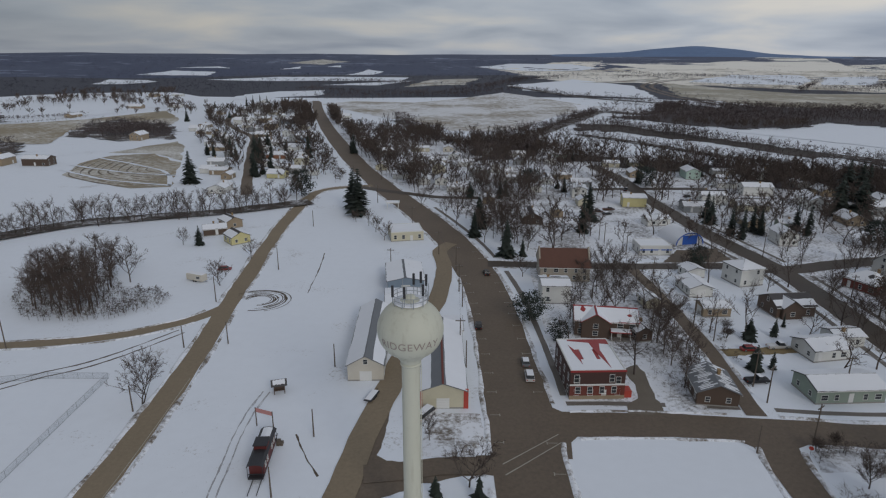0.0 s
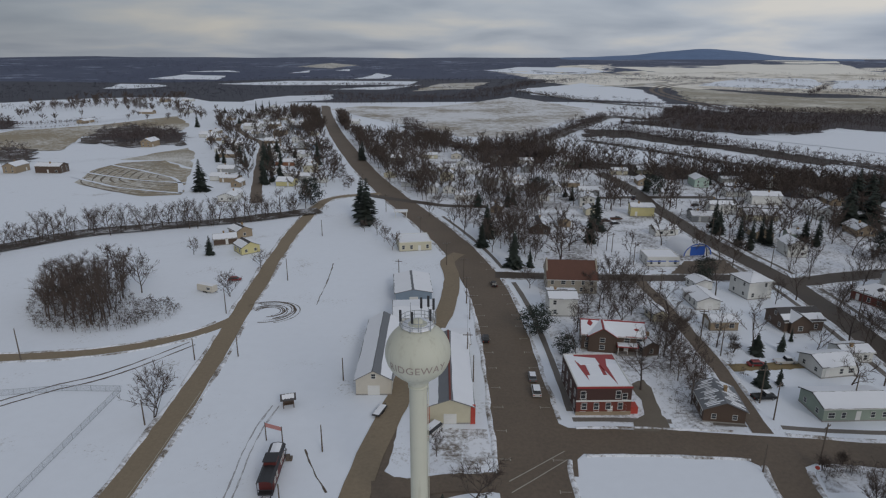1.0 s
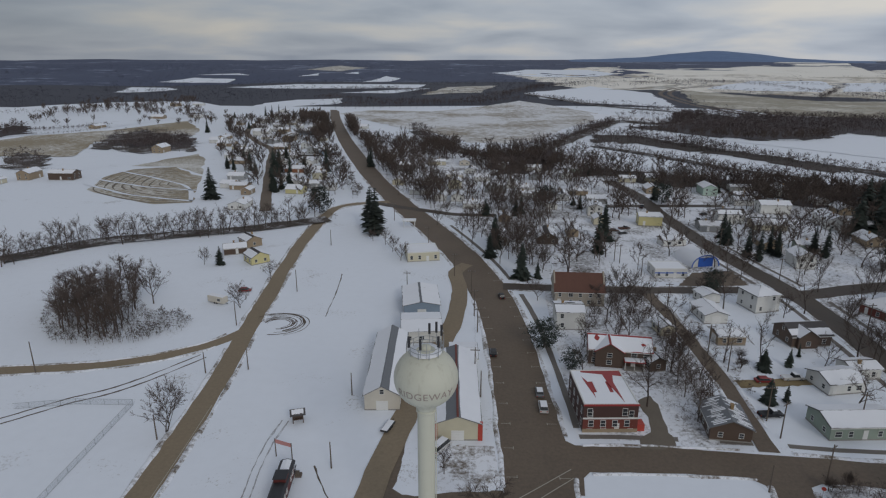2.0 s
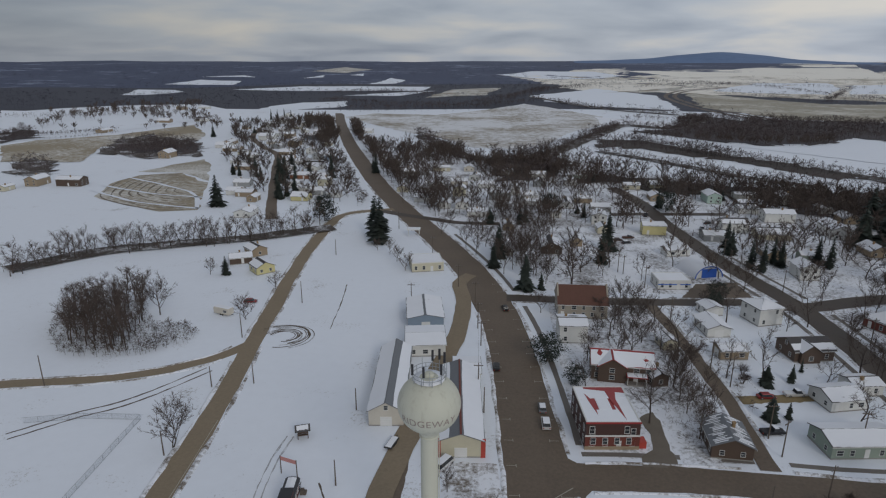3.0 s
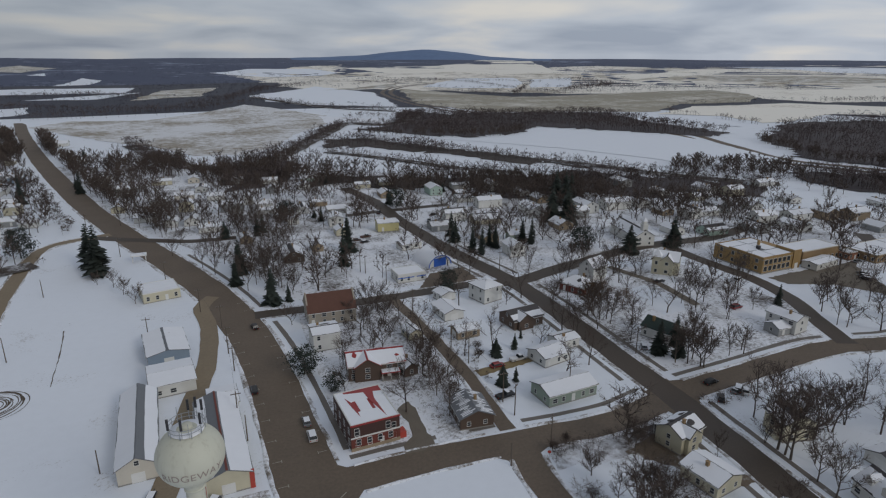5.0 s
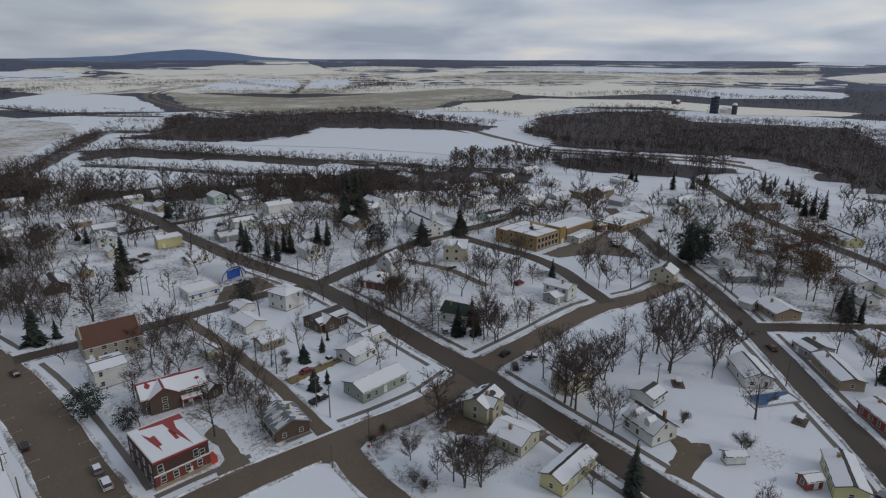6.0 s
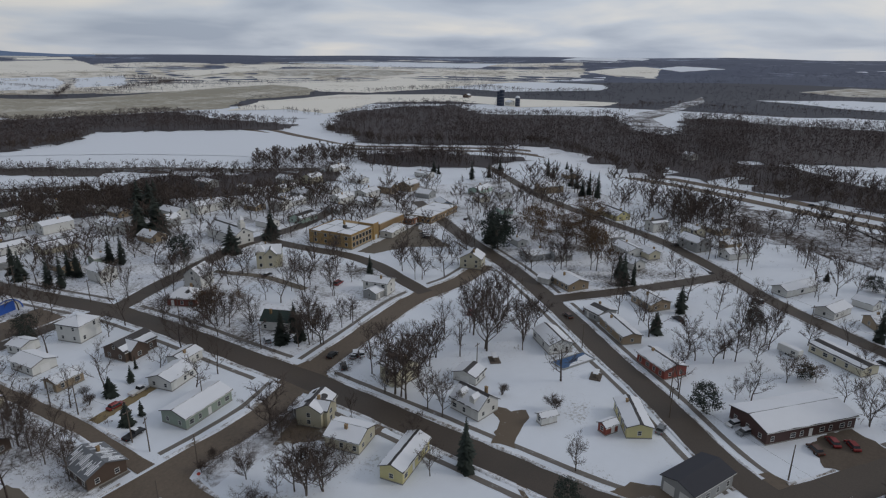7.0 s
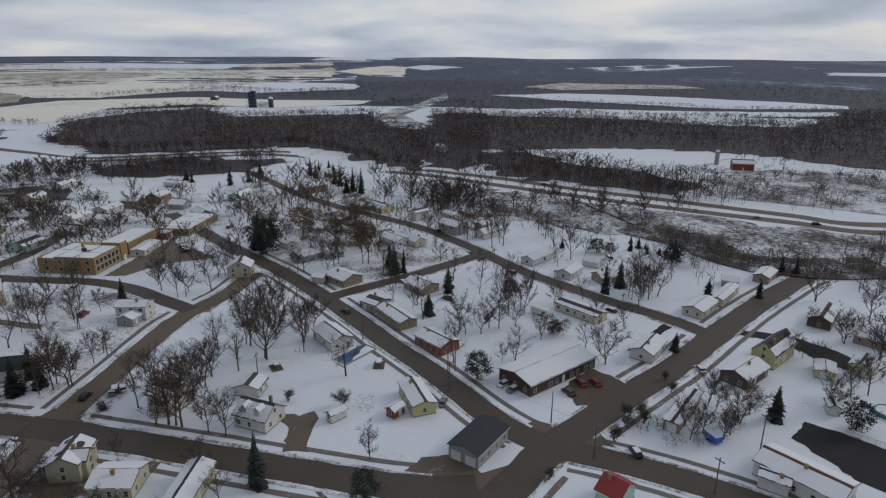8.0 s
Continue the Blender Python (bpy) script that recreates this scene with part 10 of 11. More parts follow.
wood('corner_brush', scatter([(94.1, 116.2), (102.9, 117.3), (106.1, 115), (98.1, 107.4), (90.5, 109.2), (88.7, 114.6)], 1.25, 82), 'tangled leafless brown brush at a street corner', 2, SHRUB, (1.2, 3.4), 0.0200, 0.6, 82)
wood('corner_brush', scatter([(88.8, 99.3), (96.6, 96), (95.3, 89.3), (88.3, 87.9), (82.7, 90.9)], 1.25, 83), 'tangled leafless brown brush at a street corner', 2, SHRUB, (1.2, 3.4), 0.0200, 0.6, 83)
wood('corner_brush', scatter([(80.5, 118.4), (88.3, 114.9), (94.8, 121.3), (92.3, 123.2), (83.9, 122.6)], 1.3, 84), 'tangled leafless brown brush at a street corner', 2, SHRUB, (1.2, 3.4), 0.0200, 0.6, 84)

# ---- the water tower ----
def water_tower(x, y):
    R, zc, rs = 4.5, 35.4, 1.28
    top = thing("water_tower", x, y, 0, "cream-painted water tower with a ball-shaped tank on a column", "water tower")
    part("column", Shape().lathe([(2.6, -0.1), (2.35, 1.2), (rs + 0.3, 5.5), (rs, 9), (rs, zc - R - 0.6)], 40).mesh("column", TANK, False), top)
    profile = [(rs + 0.02, zc - R - 0.75), (rs + 0.14, zc - R - 0.2), (1.95, zc - R + 0.5)]
    for k in range(7, 41):
        a = -math.pi / 2 + math.pi * k / 40
        if R * math.cos(a) > 1.8:
            profile.append((R * math.cos(a) * 1.0, zc + R * 0.94 * math.sin(a)))
    profile += [(1.2, zc + R * 0.935), (0.01, zc + R * 0.94)]
    tank = part("tank", Shape().lathe(profile, 72).mesh("tank", TANK, False), top)
    part("collar", Shape().lathe([(rs + 0.02, zc - R - 0.9), (rs + 0.16, zc - R - 0.85), (rs + 0.16, zc - R - 0.55), (rs + 0.02, zc - R - 0.5)], 40).mesh("collar", TANK, False), top)
    # the town's name, laid round the tank
    cu = bpy.data.curves.new("lettering", "FONT")
    cu.body, cu.size, cu.align_x = "RIDGEWAY", 1.55, "CENTER"
    cu.space_character = 1.08
    tmp = bpy.data.objects.new("lettering", cu)
    scene.collection.objects.link(tmp)
    dg = bpy.context.evaluated_depsgraph_get()
    me = bpy.data.meshes.new_from_object(tmp.evaluated_get(dg))
    bpy.data.objects.remove(tmp)
    bm = bmesh.new()
    bm.from_mesh(me)
    for _ in range(3):
        bmesh.ops.subdivide_edges(bm, edges=[e for e in bm.edges if e.calc_length() > 0.3], cuts=1)
        bmesh.ops.triangulate(bm, faces=[f for f in bm.faces if len(f.verts) > 3])
    bm.to_mesh(me)
    bm.free()
    for v in me.vertices:
        az = radians(-85) + v.co.x / (R * 0.99)
        z = zc - 1.25 + v.co.y
        r = math.sqrt(max(0.1, 1 - ((z - zc) / (R * 0.94)) ** 2)) * R + 0.03
        v.co = (r * math.cos(az), r * math.sin(az), z)
    me.materials.clear()
    me.materials.append(LETTER)
    part("lettering", me, tank, "faded brown painted lettering")
    # railing round the top, with antennas
    zt, rr = zc + R * 0.86, 2.35
    for k in range(10):
        a = k * math.tau / 10
        part("rail_post", Shape().tube((rr * math.cos(a), rr * math.sin(a), zt - 0.15), (rr * math.cos(a), rr * math.sin(a), zt + 1.25), 0.05, 0.05, 6).mesh("rail_post", METAL), top)
    for h in (0.65, 1.22):
        s = Shape()
        for k in range(30):
            a, b = k * math.tau / 30, (k + 1) * math.tau / 30
            s.tube((rr * math.cos(a), rr * math.sin(a), zt + h), (rr * math.cos(b), rr * math.sin(b), zt + h), 0.045, 0.045, 4, False)
        part("rail", s.mesh("rail", METAL), top)
    part("hatch", Shape().lathe([(0.75, zt + 0.2), (0.75, zt + 0.75), (0.6, zt + 0.9), (0.01, zt + 0.95)], 24).mesh("hatch", TANK, False), top)
    part("platform_snow", Shape().lathe([(2.2, zt - 0.02), (2.1, zt + 0.26), (0.01, zt + 0.3)], 32).mesh("platform_snow", ROOFSNOW, False), top)
    for a, h in ((-150, 2.6), (-100, 2.9), (-80, 2.2), (-40, 3.0), (10, 2.5), (35, 3.3), (60, 3.4), (85, 3.0), (120, 2.4)):
        a = radians(a)
        px, py = (rr + 0.12) * math.cos(a), (rr + 0.12) * math.sin(a)
        an = part("antenna", Shape().tube((px, py, zt + 0.2), (px, py, zt + h), 0.05, 0.04, 6).mesh("antenna", METAL), top)
        if h > 2.5:
            part("panel", Shape().box(px - 0.16, py - 0.1, zt + h - 1.5, px + 0.16, py + 0.1, zt + h + 0.1).mesh("panel", DARKMETAL), an)
    part("ladder", Shape().tube((rs + 0.15, -0.2, 1), (rs + 0.15, -0.2, zc - R - 1), 0.04, 0.04, 4).tube((rs + 0.15, 0.2, 1), (rs + 0.15, 0.2, zc - R - 1), 0.04, 0.04, 4).mesh("ladder", TANK), top)
    part("base_slab", Shape().lathe([(3.4, -0.05), (3.4, 0.2), (0.01, 0.22)], 32).mesh("base_slab", CONCRETE), top)


water_tower(-1.5, 87.5)

# ---- poles, vehicles and loose things ----
def utility_pole(x, y, h=9.0, turn=0, arm=True):
    top = thing("utility_pole", x, y, turn, "weathered wooden utility pole with a crossarm" if arm else "plain weathered wooden post standing in snow", "pole")
    part("pole", Shape().tube((0, 0, -0.2), (0, 0, h), 0.17, 0.11, 8).mesh("pole", POLEWOOD), top)
    if arm:
        part("crossarm", Shape().box(-1.2, -0.07, h - 0.8, 1.2, 0.07, h - 0.62).mesh("crossarm", POLEWOOD), top)
        for px in (-1.05, -0.4, 0.4, 1.05):
            part("insulator", Shape().tube((px, 0, h - 0.62), (px, 0, h - 0.42), 0.06, 0.04, 6).mesh("insulator", METAL), top)
    return top


def wire(a, b, za, zb, sag=0.8):
    s = Shape()
    n = 10
    pts = [(a[0] + (b[0] - a[0]) * k / n, a[1] + (b[1] - a[1]) * k / n, za + (zb - za) * k / n - sag * 4 * (k / n) * (1 - k / n)) for k in range(n + 1)]
    for p, q in zip(pts, pts[1:]):
        s.tube(p, q, 0.022, 0.022, 3, False)
    tagged(new("power_line", s.mesh("power_line", DARKMETAL)), "thin sagging power line strung between poles", "cable")


def line_of_poles(points, h=9.0, wires=True):
    prev = None
    for k, (x, y) in enumerate(points):
        nxt = points[min(k + 1, len(points) - 1)]
        bef = points[max(k - 1, 0)]
        utility_pole(x, y, h, math.degrees(math.atan2(nxt[1] - bef[1], nxt[0] - bef[0])) + 90)
        if prev and wires:
            wire(prev, (x, y), h - 0.45, h - 0.45)
        prev = (x, y)


def car(x, y, turn, paint, kind="car", snowy=False):
    L, W, H = dict(car=(4.5, 1.8, 1.42), suv=(4.8, 1.95, 1.75), van=(5.3, 2.0, 2.05), pickup=(5.5, 1.95, 1.8))[kind]
    state = " with snow on its roof" if snowy else ""
    top = thing("car" if kind != "pickup" else "pickup_truck", x, y, turn, f"parked {paint} {dict(car='saloon car', suv='sport utility car', van='van', pickup='pickup truck')[kind]}{state}", "car")
    y0, h1 = W / 2, H * 0.56
    prof = [(-L / 2, 0.3), (-L / 2 + 0.05, h1 * 0.9), (-L / 2 + 0.35, h1), (L / 2 - 0.9, h1 * 0.97), (L / 2 - 0.1, h1 * 0.78), (L / 2, 0.32)]
    n = len(prof)
    s = Shape().add([(px, -y0, pz) for px, pz in prof] + [(px, y0, pz) for px, pz in prof], [tuple(range(n)), tuple(range(2 * n - 1, n - 1, -1))] + [(i, i + n, (i + 1) % n + n, (i + 1) % n) for i in range(n)])
    part("body", s.mesh("body", PAINTS[paint]), top)
    a, b = dict(car=(-L * 0.38, L * 0.2), suv=(-L * 0.47, L * 0.2), van=(-L * 0.48, L * 0.34), pickup=(-L * 0.05, L * 0.22))[kind]
    cab = Shape().add([(a, -y0 * 0.93, h1 * 0.98), (b + 0.4, -y0 * 0.93, h1 * 0.96), (b + 0.4, y0 * 0.93, h1 * 0.96), (a, y0 * 0.93, h1 * 0.98),
                       (a + 0.3, -y0 * 0.78, H - 0.05), (b - 0.25, -y0 * 0.78, H - 0.05), (b - 0.25, y0 * 0.78, H - 0.05), (a + 0.3, y0 * 0.78, H - 0.05)], [(0, 1, 5, 4), (1, 2, 6, 5), (2, 3, 7, 6), (3, 0, 4, 7)])
    part("cabin_glass", cab.mesh("cabin_glass", GLASS), top)
    part("roof", Shape().box(a + 0.25, -y0 * 0.8, H - 0.06, b - 0.2, y0 * 0.8, H, 0.04).mesh("roof", ROOFSNOW if snowy else PAINTS[paint]), top)
    for wx in (-L * 0.31, L * 0.31):
        for side in (-1, 1):
            w = part("wheel", Shape().tube((wx, side * (y0 - 0.2), 0.32), (wx, side * (y0 + 0.01), 0.32), 0.32, 0.32, 12).mesh("tyre", RUBBER), top)
            part("hubcap", Shape().tube((wx, side * (y0 + 0.01), 0.32), (wx, side * (y0 + 0.03), 0.32), 0.2, 0.18, 10).mesh("hubcap", METAL), w)
    for side in (-1, 1):
        part("headlight", Shape().box(L / 2 - 0.08, side * y0 * 0.65 - 0.18, h1 * 0.62, L / 2 + 0.02, side * y0 * 0.65 + 0.18, h1 * 0.76).mesh("headlight", METAL), top)
        part("tail_light", Shape().box(-L / 2 - 0.02, side * y0 * 0.75 - 0.14, h1 * 0.6, -L / 2 + 0.06, side * y0 * 0.75 + 0.14, h1 * 0.8).mesh("tail_light", REDPAINT), top)
    return top


def caboose(x, y, turn):
    top = thing("caboose", x, y, turn, "red railway caboose with a snow-covered dark roof on a track", "railcar")
    L, W = 9.6, 2.6
    for side in (-0.75, 0.75):
        part("rail", Shape().box(-L / 2 - 4, side - 0.04, 0, L / 2 + 4, side + 0.04, 0.16).mesh("rail", DARKMETAL), top)
    part("underframe", Shape().box(-L / 2 - 0.9, -W / 2, 0.85, L / 2 + 0.9, W / 2, 1.1).mesh("underframe", DARKMETAL), top)
    part("body", Shape().box(-L / 2 + 0.3, -W / 2, 1.1, L / 2 - 0.3, W / 2, 3.4).mesh("body", WALLS["barn"]), top)
    roof = [(-W / 2 - 0.15, 3.35), (-W / 2 + 0.3, 3.7), (0, 3.85), (W / 2 - 0.3, 3.7), (W / 2 + 0.15, 3.35)]
    for nm, mat, e0, e1, dz in (("roof", DARKMETAL, -L / 2 - 0.9, L / 2 + 0.9, 0.0), ("roof_snow", ROOFSNOW, 1.6, L / 2 + 0.6, 0.08)):
        k = 1.0 if nm == "roof" else 0.8
        v = [(e, py * k, pz + dz + d) for e in (e0, e1) for d in (0, -0.1) for py, pz in roof]
        f = [(i, i + 10, i + 11, i + 1) for i in range(4)] + [(i + 5, i + 6, i + 16, i + 15) for i in range(4)] + [(0, 1, 2, 3, 4, 9, 8, 7, 6, 5), (15, 16, 17, 18, 19, 14, 13, 12, 11, 10), (0, 5, 15, 10), (4, 14, 19, 9)]
        part(nm, Shape().add(v, f).mesh(nm, mat), top)
    cup = part("cupola", Shape().box(-1.2, -W / 2 + 0.2, 3.6, 1.2, W / 2 - 0.2, 4.5).mesh("cupola", WALLS["barn"]), top)
    part("cupola_roof", Shape().box(-1.4, -W / 2 + 0.05, 4.5, 1.4, W / 2 - 0.05, 4.62).mesh("cupola_roof", DARKMETAL), cup)
    for side in (-1, 1):
        for px in (-3.4, -1.8, 1.8, 3.4):
            add_window(top, px, side * W / 2, 2.4, 0 if side < 0 else 180, 0.7, 0.8)
        for px in (-L / 2 - 0.8, L / 2 + 0.8):
            part("handrail", Shape().box(px - 0.04, side * W / 2 - 0.04, 1.1, px + 0.04, side * W / 2 + 0.04, 3.4).box(px - 0.04, -W / 2 if side > 0 else 0, 1.9, px + 0.04, 0 if side > 0 else W / 2, 2.0).mesh("handrail", DARKMETAL), top)
        for px in (-L / 2 + 1.6, L / 2 - 1.6):
            part("truck", Shape().box(px - 1.2, side * 0.8 - 0.12, 0.4, px + 1.2, side * 0.8 + 0.12, 0.75).mesh("truck", DARKMETAL), top)
            for dx in (-0.8, 0.8):
                part("wheel", Shape().tube((px + dx, side * 0.68, 0.5), (px + dx, side * 0.82, 0.5), 0.42, 0.42, 14).mesh("wheel", DARKMETAL), top)
    part("steps", Shape().box(L / 2 + 0.1, -W / 2 - 1.2, 0, L / 2 + 1.2, -W / 2, 0.5).box(L / 2 + 0.1, -W / 2 - 0.7, 0.5, L / 2 + 1.2, -W / 2, 0.9).mesh("steps", POLEWOOD), top)


def quonset(x, y, turn, L, W):
    top = thing("quonset_hut", x, y, turn, "arched metal workshop under snow with a bright blue door", "building")
    n, R, prof = 16, W / 2, []
    for k in range(n + 1):
        a = math.pi * k / n
        prof.append((-R * math.cos(a), R * 0.8 * math.sin(a)))
    v = [(px, e, pz) for e in (-L / 2, L / 2) for px, pz in prof]
    part("shell", Shape().add(v, [(k, k + 1, k + n + 2, k + n + 1) for k in range(n)]).mesh("shell", ROOFSNOW, False), top)
    part("end_wall", Shape().add([(px, -L / 2 + 0.2, pz) for px, pz in prof] + [(px, -L / 2 + 0.4, pz) for px, pz in prof], [tuple(range(n + 1)), tuple(range(2 * n + 1, n, -1))]).mesh("end_wall", WALLS["white"]), top)
    part("back_wall", Shape().add([(px, L / 2 - 0.3, pz) for px, pz in prof], [tuple(range(n, -1, -1))]).mesh("back_wall", WALLS["white"]), top)
    arch = Shape()
    for (x0, z0), (x1, z1) in zip(prof, prof[1:]):
        arch.add([(x0, -L / 2 - 0.1, z0), (x1, -L / 2 - 0.1, z1), (x1 * 0.92, -L / 2 - 0.1, z1 * 0.92), (x0 * 0.92, -L / 2 - 0.1, z0 * 0.92)], [(0, 3, 2, 1)])
    part("arch_trim", arch.mesh("arch_trim", BLUE), top, "blue arch trim")
    part("big_door", Shape().box(-W * 0.26, -L / 2 + 0.05, 0, W * 0.26, -L / 2 + 0.22, W * 0.3).mesh("big_door", BLUE), top, "bright blue door")


def silo(x, y, h, r, mat, label):
    top = thing("silo", x, y, 0, label, "silo")
    part("shaft", Shape().lathe([(r, -0.2), (r, h)], 24).mesh("shaft", mat, False), top)
    part("dome", Shape().lathe([(r, h), (r * 0.8, h + r * 0.5), (r * 0.4, h + r * 0.8), (0.02, h + r * 0.9)], 24).mesh("dome", ROOFSNOW, False), top)
    for k in range(1, 5):
        part("hoop", Shape().lathe([(r + 0.02, h * k / 5 - 0.1), (r + 0.07, h * k / 5), (r + 0.02, h * k / 5 + 0.1)], 24).mesh("hoop", METAL), top)


def kiosk(x, y, turn):
    top = thing("kiosk", x, y, turn, "small dark timber kiosk with a pitched roof", "kiosk")
    for px in (-1.1, 1.1):
        for py in (-0.9, 0.9):
            part("post", Shape().box(px - 0.09, py - 0.09, 0, px + 0.09, py + 0.09, 2.4).mesh("post", WALLS["brown"]), top)
    part("back_board", Shape().box(-1.1, 0.75, 0.3, 1.1, 0.85, 2.2).mesh("back_board", WALLS["brown"]), top)
    part("counter", Shape().box(-1.1, -0.9, 0.8, 1.1, -0.3, 0.95).mesh("counter", WALLS["brown"]), top)
    for side in (-1, 1):
        part("roof", slope_slab(2.6, 2.2, 2.4, 0.6, 0.4, 0.1, 0, side).mesh("roof", SHINGLE), top)
    part("roof_snow", slope_slab(2.2, 2.0, 2.4, 0.6, 0.3, 0.06, 0.16, -1, random.Random(3), (0.1, 0.1, 0.2)).mesh("roof_snow", ROOFSNOW), top)


def fence(points, label="chain-link fence standing in snow", h=1.5, gap=3.0):
    top = thing("fence", *points[0], 0, label, "fence")
    ox, oy = points[0]
    for a, b in zip(points, points[1:]):
        d = math.hypot(b[0] - a[0], b[1] - a[1])
        n = max(1, int(d / gap))
        ang = math.atan2(b[1] - a[1], b[0] - a[0])
        for k in range(n):
            px, py = a[0] + (b[0] - a[0]) * k / n - ox, a[1] + (b[1] - a[1]) * k / n - oy
            part("post", post_mesh(h), top, m=pose(px, py, 0))
        s = Shape()
        m = pose(a[0] - ox, a[1] - oy, 0, 0, 0, math.degrees(ang))
        for z in (0.1, h):
            s.box(0, -0.025, z - 0.025, d, 0.025, z + 0.025)
        part("rail", s.mesh("rail", METAL), top, m=m)
        s = Shape()
        for k in range(int(d / 0.22)):
            for lean in (-1, 1):
                x0 = k * 0.22
                s.add([(x0, 0, 0.1), (x0 + 0.022, 0, 0.1), (x0 + 0.022 + lean * 0.7, 0, h), (x0 + lean * 0.7, 0, h)], [(0, 1, 2, 3)])
        part("wire_mesh", s.mesh("wire_mesh", METAL), top, m=m)


def post_mesh(h):
    if ("post", h) not in SHARED:
        SHARED["post", h] = Shape().tube((0, 0, -0.1), (0, 0, h + 0.05), 0.04, 0.04, 6).mesh("post", METAL)
    return SHARED["post", h]


def banner_frame(a, b):
    top = thing("banner_frame", *a, math.degrees(math.atan2(b[1] - a[1], b[0] - a[0])), "faded pink banner strung between two dark posts", "banner")
    d = math.hypot(b[0] - a[0], b[1] - a[1])
    for px in (0, d):
        part("post", Shape().tube((px, 0, -0.1), (px, 0, 4.2), 0.12, 0.1, 8).mesh("post", POLEWOOD), top)
    part("banner", Shape().box(0.1, -0.02, 3.2, d - 0.1, 0.02, 4.1).mesh("banner", PINK), top)


def pool(x, y, turn, L, W):
    top = thing("swimming_pool", x, y, turn, "covered swimming pool, its blue tarp half under snow", "pool")
    for x0, y0, x1, y1 in ((-L / 2, -W / 2, L / 2, -W / 2 + 0.3), (-L / 2, W / 2 - 0.3, L / 2, W / 2), (-L / 2, -W / 2 + 0.3, -L / 2 + 0.3, W / 2 - 0.3), (L / 2 - 0.3, -W / 2 + 0.3, L / 2, W / 2 - 0.3)):
        part("coping", Shape().box(x0, y0, 0, x1, y1, 0.45).mesh("coping", WALLS["grey"]), top)
    part("cover", Shape().box(-L / 2 + 0.3, -W / 2 + 0.3, 0.05, L / 2 - 0.3, W / 2 - 0.3, 0.3).mesh("cover", TARP), top, "blue tarp cover")
    part("snow_patch", Shape().prism([(-L * 0.3, -W * 0.42), (L * 0.45, -W * 0.42), (L * 0.45, W * 0.2), (L * 0.2, W * 0.1), (L * 0.05, -W * 0.15), (-L * 0.15, -W * 0.2)], 0.3, 0.38).mesh("snow_patch", ROOFSNOW), top)


def stop_sign(x, y, turn):
    top = thing("stop_sign", x, y, turn, "red octagonal stop sign on a metal post", "road sign")
    part("post", Shape().tube((0, 0, -0.1), (0, 0, 2.9), 0.04, 0.04, 6).mesh("post", METAL), top)
    plate = Shape()
    o = [(0.42 * math.cos(math.pi / 8 + k * math.pi / 4), 2.55 + 0.42 * math.sin(math.pi / 8 + k * math.pi / 4)) for k in range(8)]
    plate.add([(a, -0.06, b) for a, b in o] + [(a, -0.04, b) for a, b in o], [tuple(range(8)), tuple(range(15, 7, -1))] + [(k, k + 8, (k + 1) % 8 + 8, (k + 1) % 8) for k in range(8)])
    part("plate", plate.mesh("plate", REDPAINT), top)


def swing_set(x, y, turn):
    top = thing("play_frame", x, y, turn, "wooden play frame on a snowy deck", "play frame")
    part("deck", Shape().box(-2.2, -1.6, 0, 2.2, 1.6, 0.3).mesh("deck", POLEWOOD), top)
    for px in (-1.4, 1.4):
        part("upright", Shape().box(px - 0.1, -0.1, 0.3, px + 0.1, 0.1, 1.8).mesh("upright", POLEWOOD), top)
    part("seat", Shape().box(-1.4, -0.5, 0.7, 1.4, 0.5, 0.82).mesh("seat", POLEWOOD), top)
    part("canopy", Shape().box(-1.6, -0.8, 1.8, 1.6, 0.8, 1.92, 0.1).mesh("canopy", ROOFSNOW), top)


def trailer(x, y, turn, L, W, H, mat, label, name="camper_trailer"):
    top = thing(name, x, y, turn, label, "trailer")
    part("body", Shape().box(-L / 2, -W / 2, 0.5, L / 2, W / 2, H - 0.2).box(-L / 2, -W / 2, H - 0.2, L / 2, W / 2, H, 0.2).mesh("body", mat), top)
    part("roof_snow", Shape().box(-L / 2 + 0.2, -W / 2 + 0.2, H, L / 2 - 0.2, W / 2 - 0.2, H + 0.1, 0.05).mesh("roof_snow", ROOFSNOW), top)
    for side in (-1, 1):
        for px in (-0.45, 0.45):
            part("wheel", Shape().tube((px, side * (W / 2 - 0.2), 0.33), (px, side * (W / 2), 0.33), 0.33, 0.33, 12).mesh("wheel", RUBBER), top)
        if H > 1.8:
            add_window(top, L * 0.25, side * W / 2, H * 0.62, 0 if side < 0 else 180, 1.4, 0.8)
    part("drawbar", Shape().box(L / 2, -0.06, 0.4, L / 2 + 1.0, 0.06, 0.52).mesh("drawbar", DARKMETAL), top)


def fuel_canopy(x, y, turn):
    top = thing("fuel_canopy", x, y, turn, "small flat white canopy on posts with snow on top", "canopy")
    for px in (-2.6, 2.6):
        for py in (-1.6, 1.6):
            part("post", Shape().box(px - 0.1, py - 0.1, 0, px + 0.1, py + 0.1, 3).mesh("post", TRIM), top)
    part("roof", Shape().box(-3.2, -2.2, 3, 3.2, 2.2, 3.4).mesh("roof", TRIM), top)
    part("roof_snow", Shape().box(-3.0, -2.0, 3.4, 3.0, 2.0, 3.5, 0.08).mesh("roof_snow", ROOFSNOW), top)


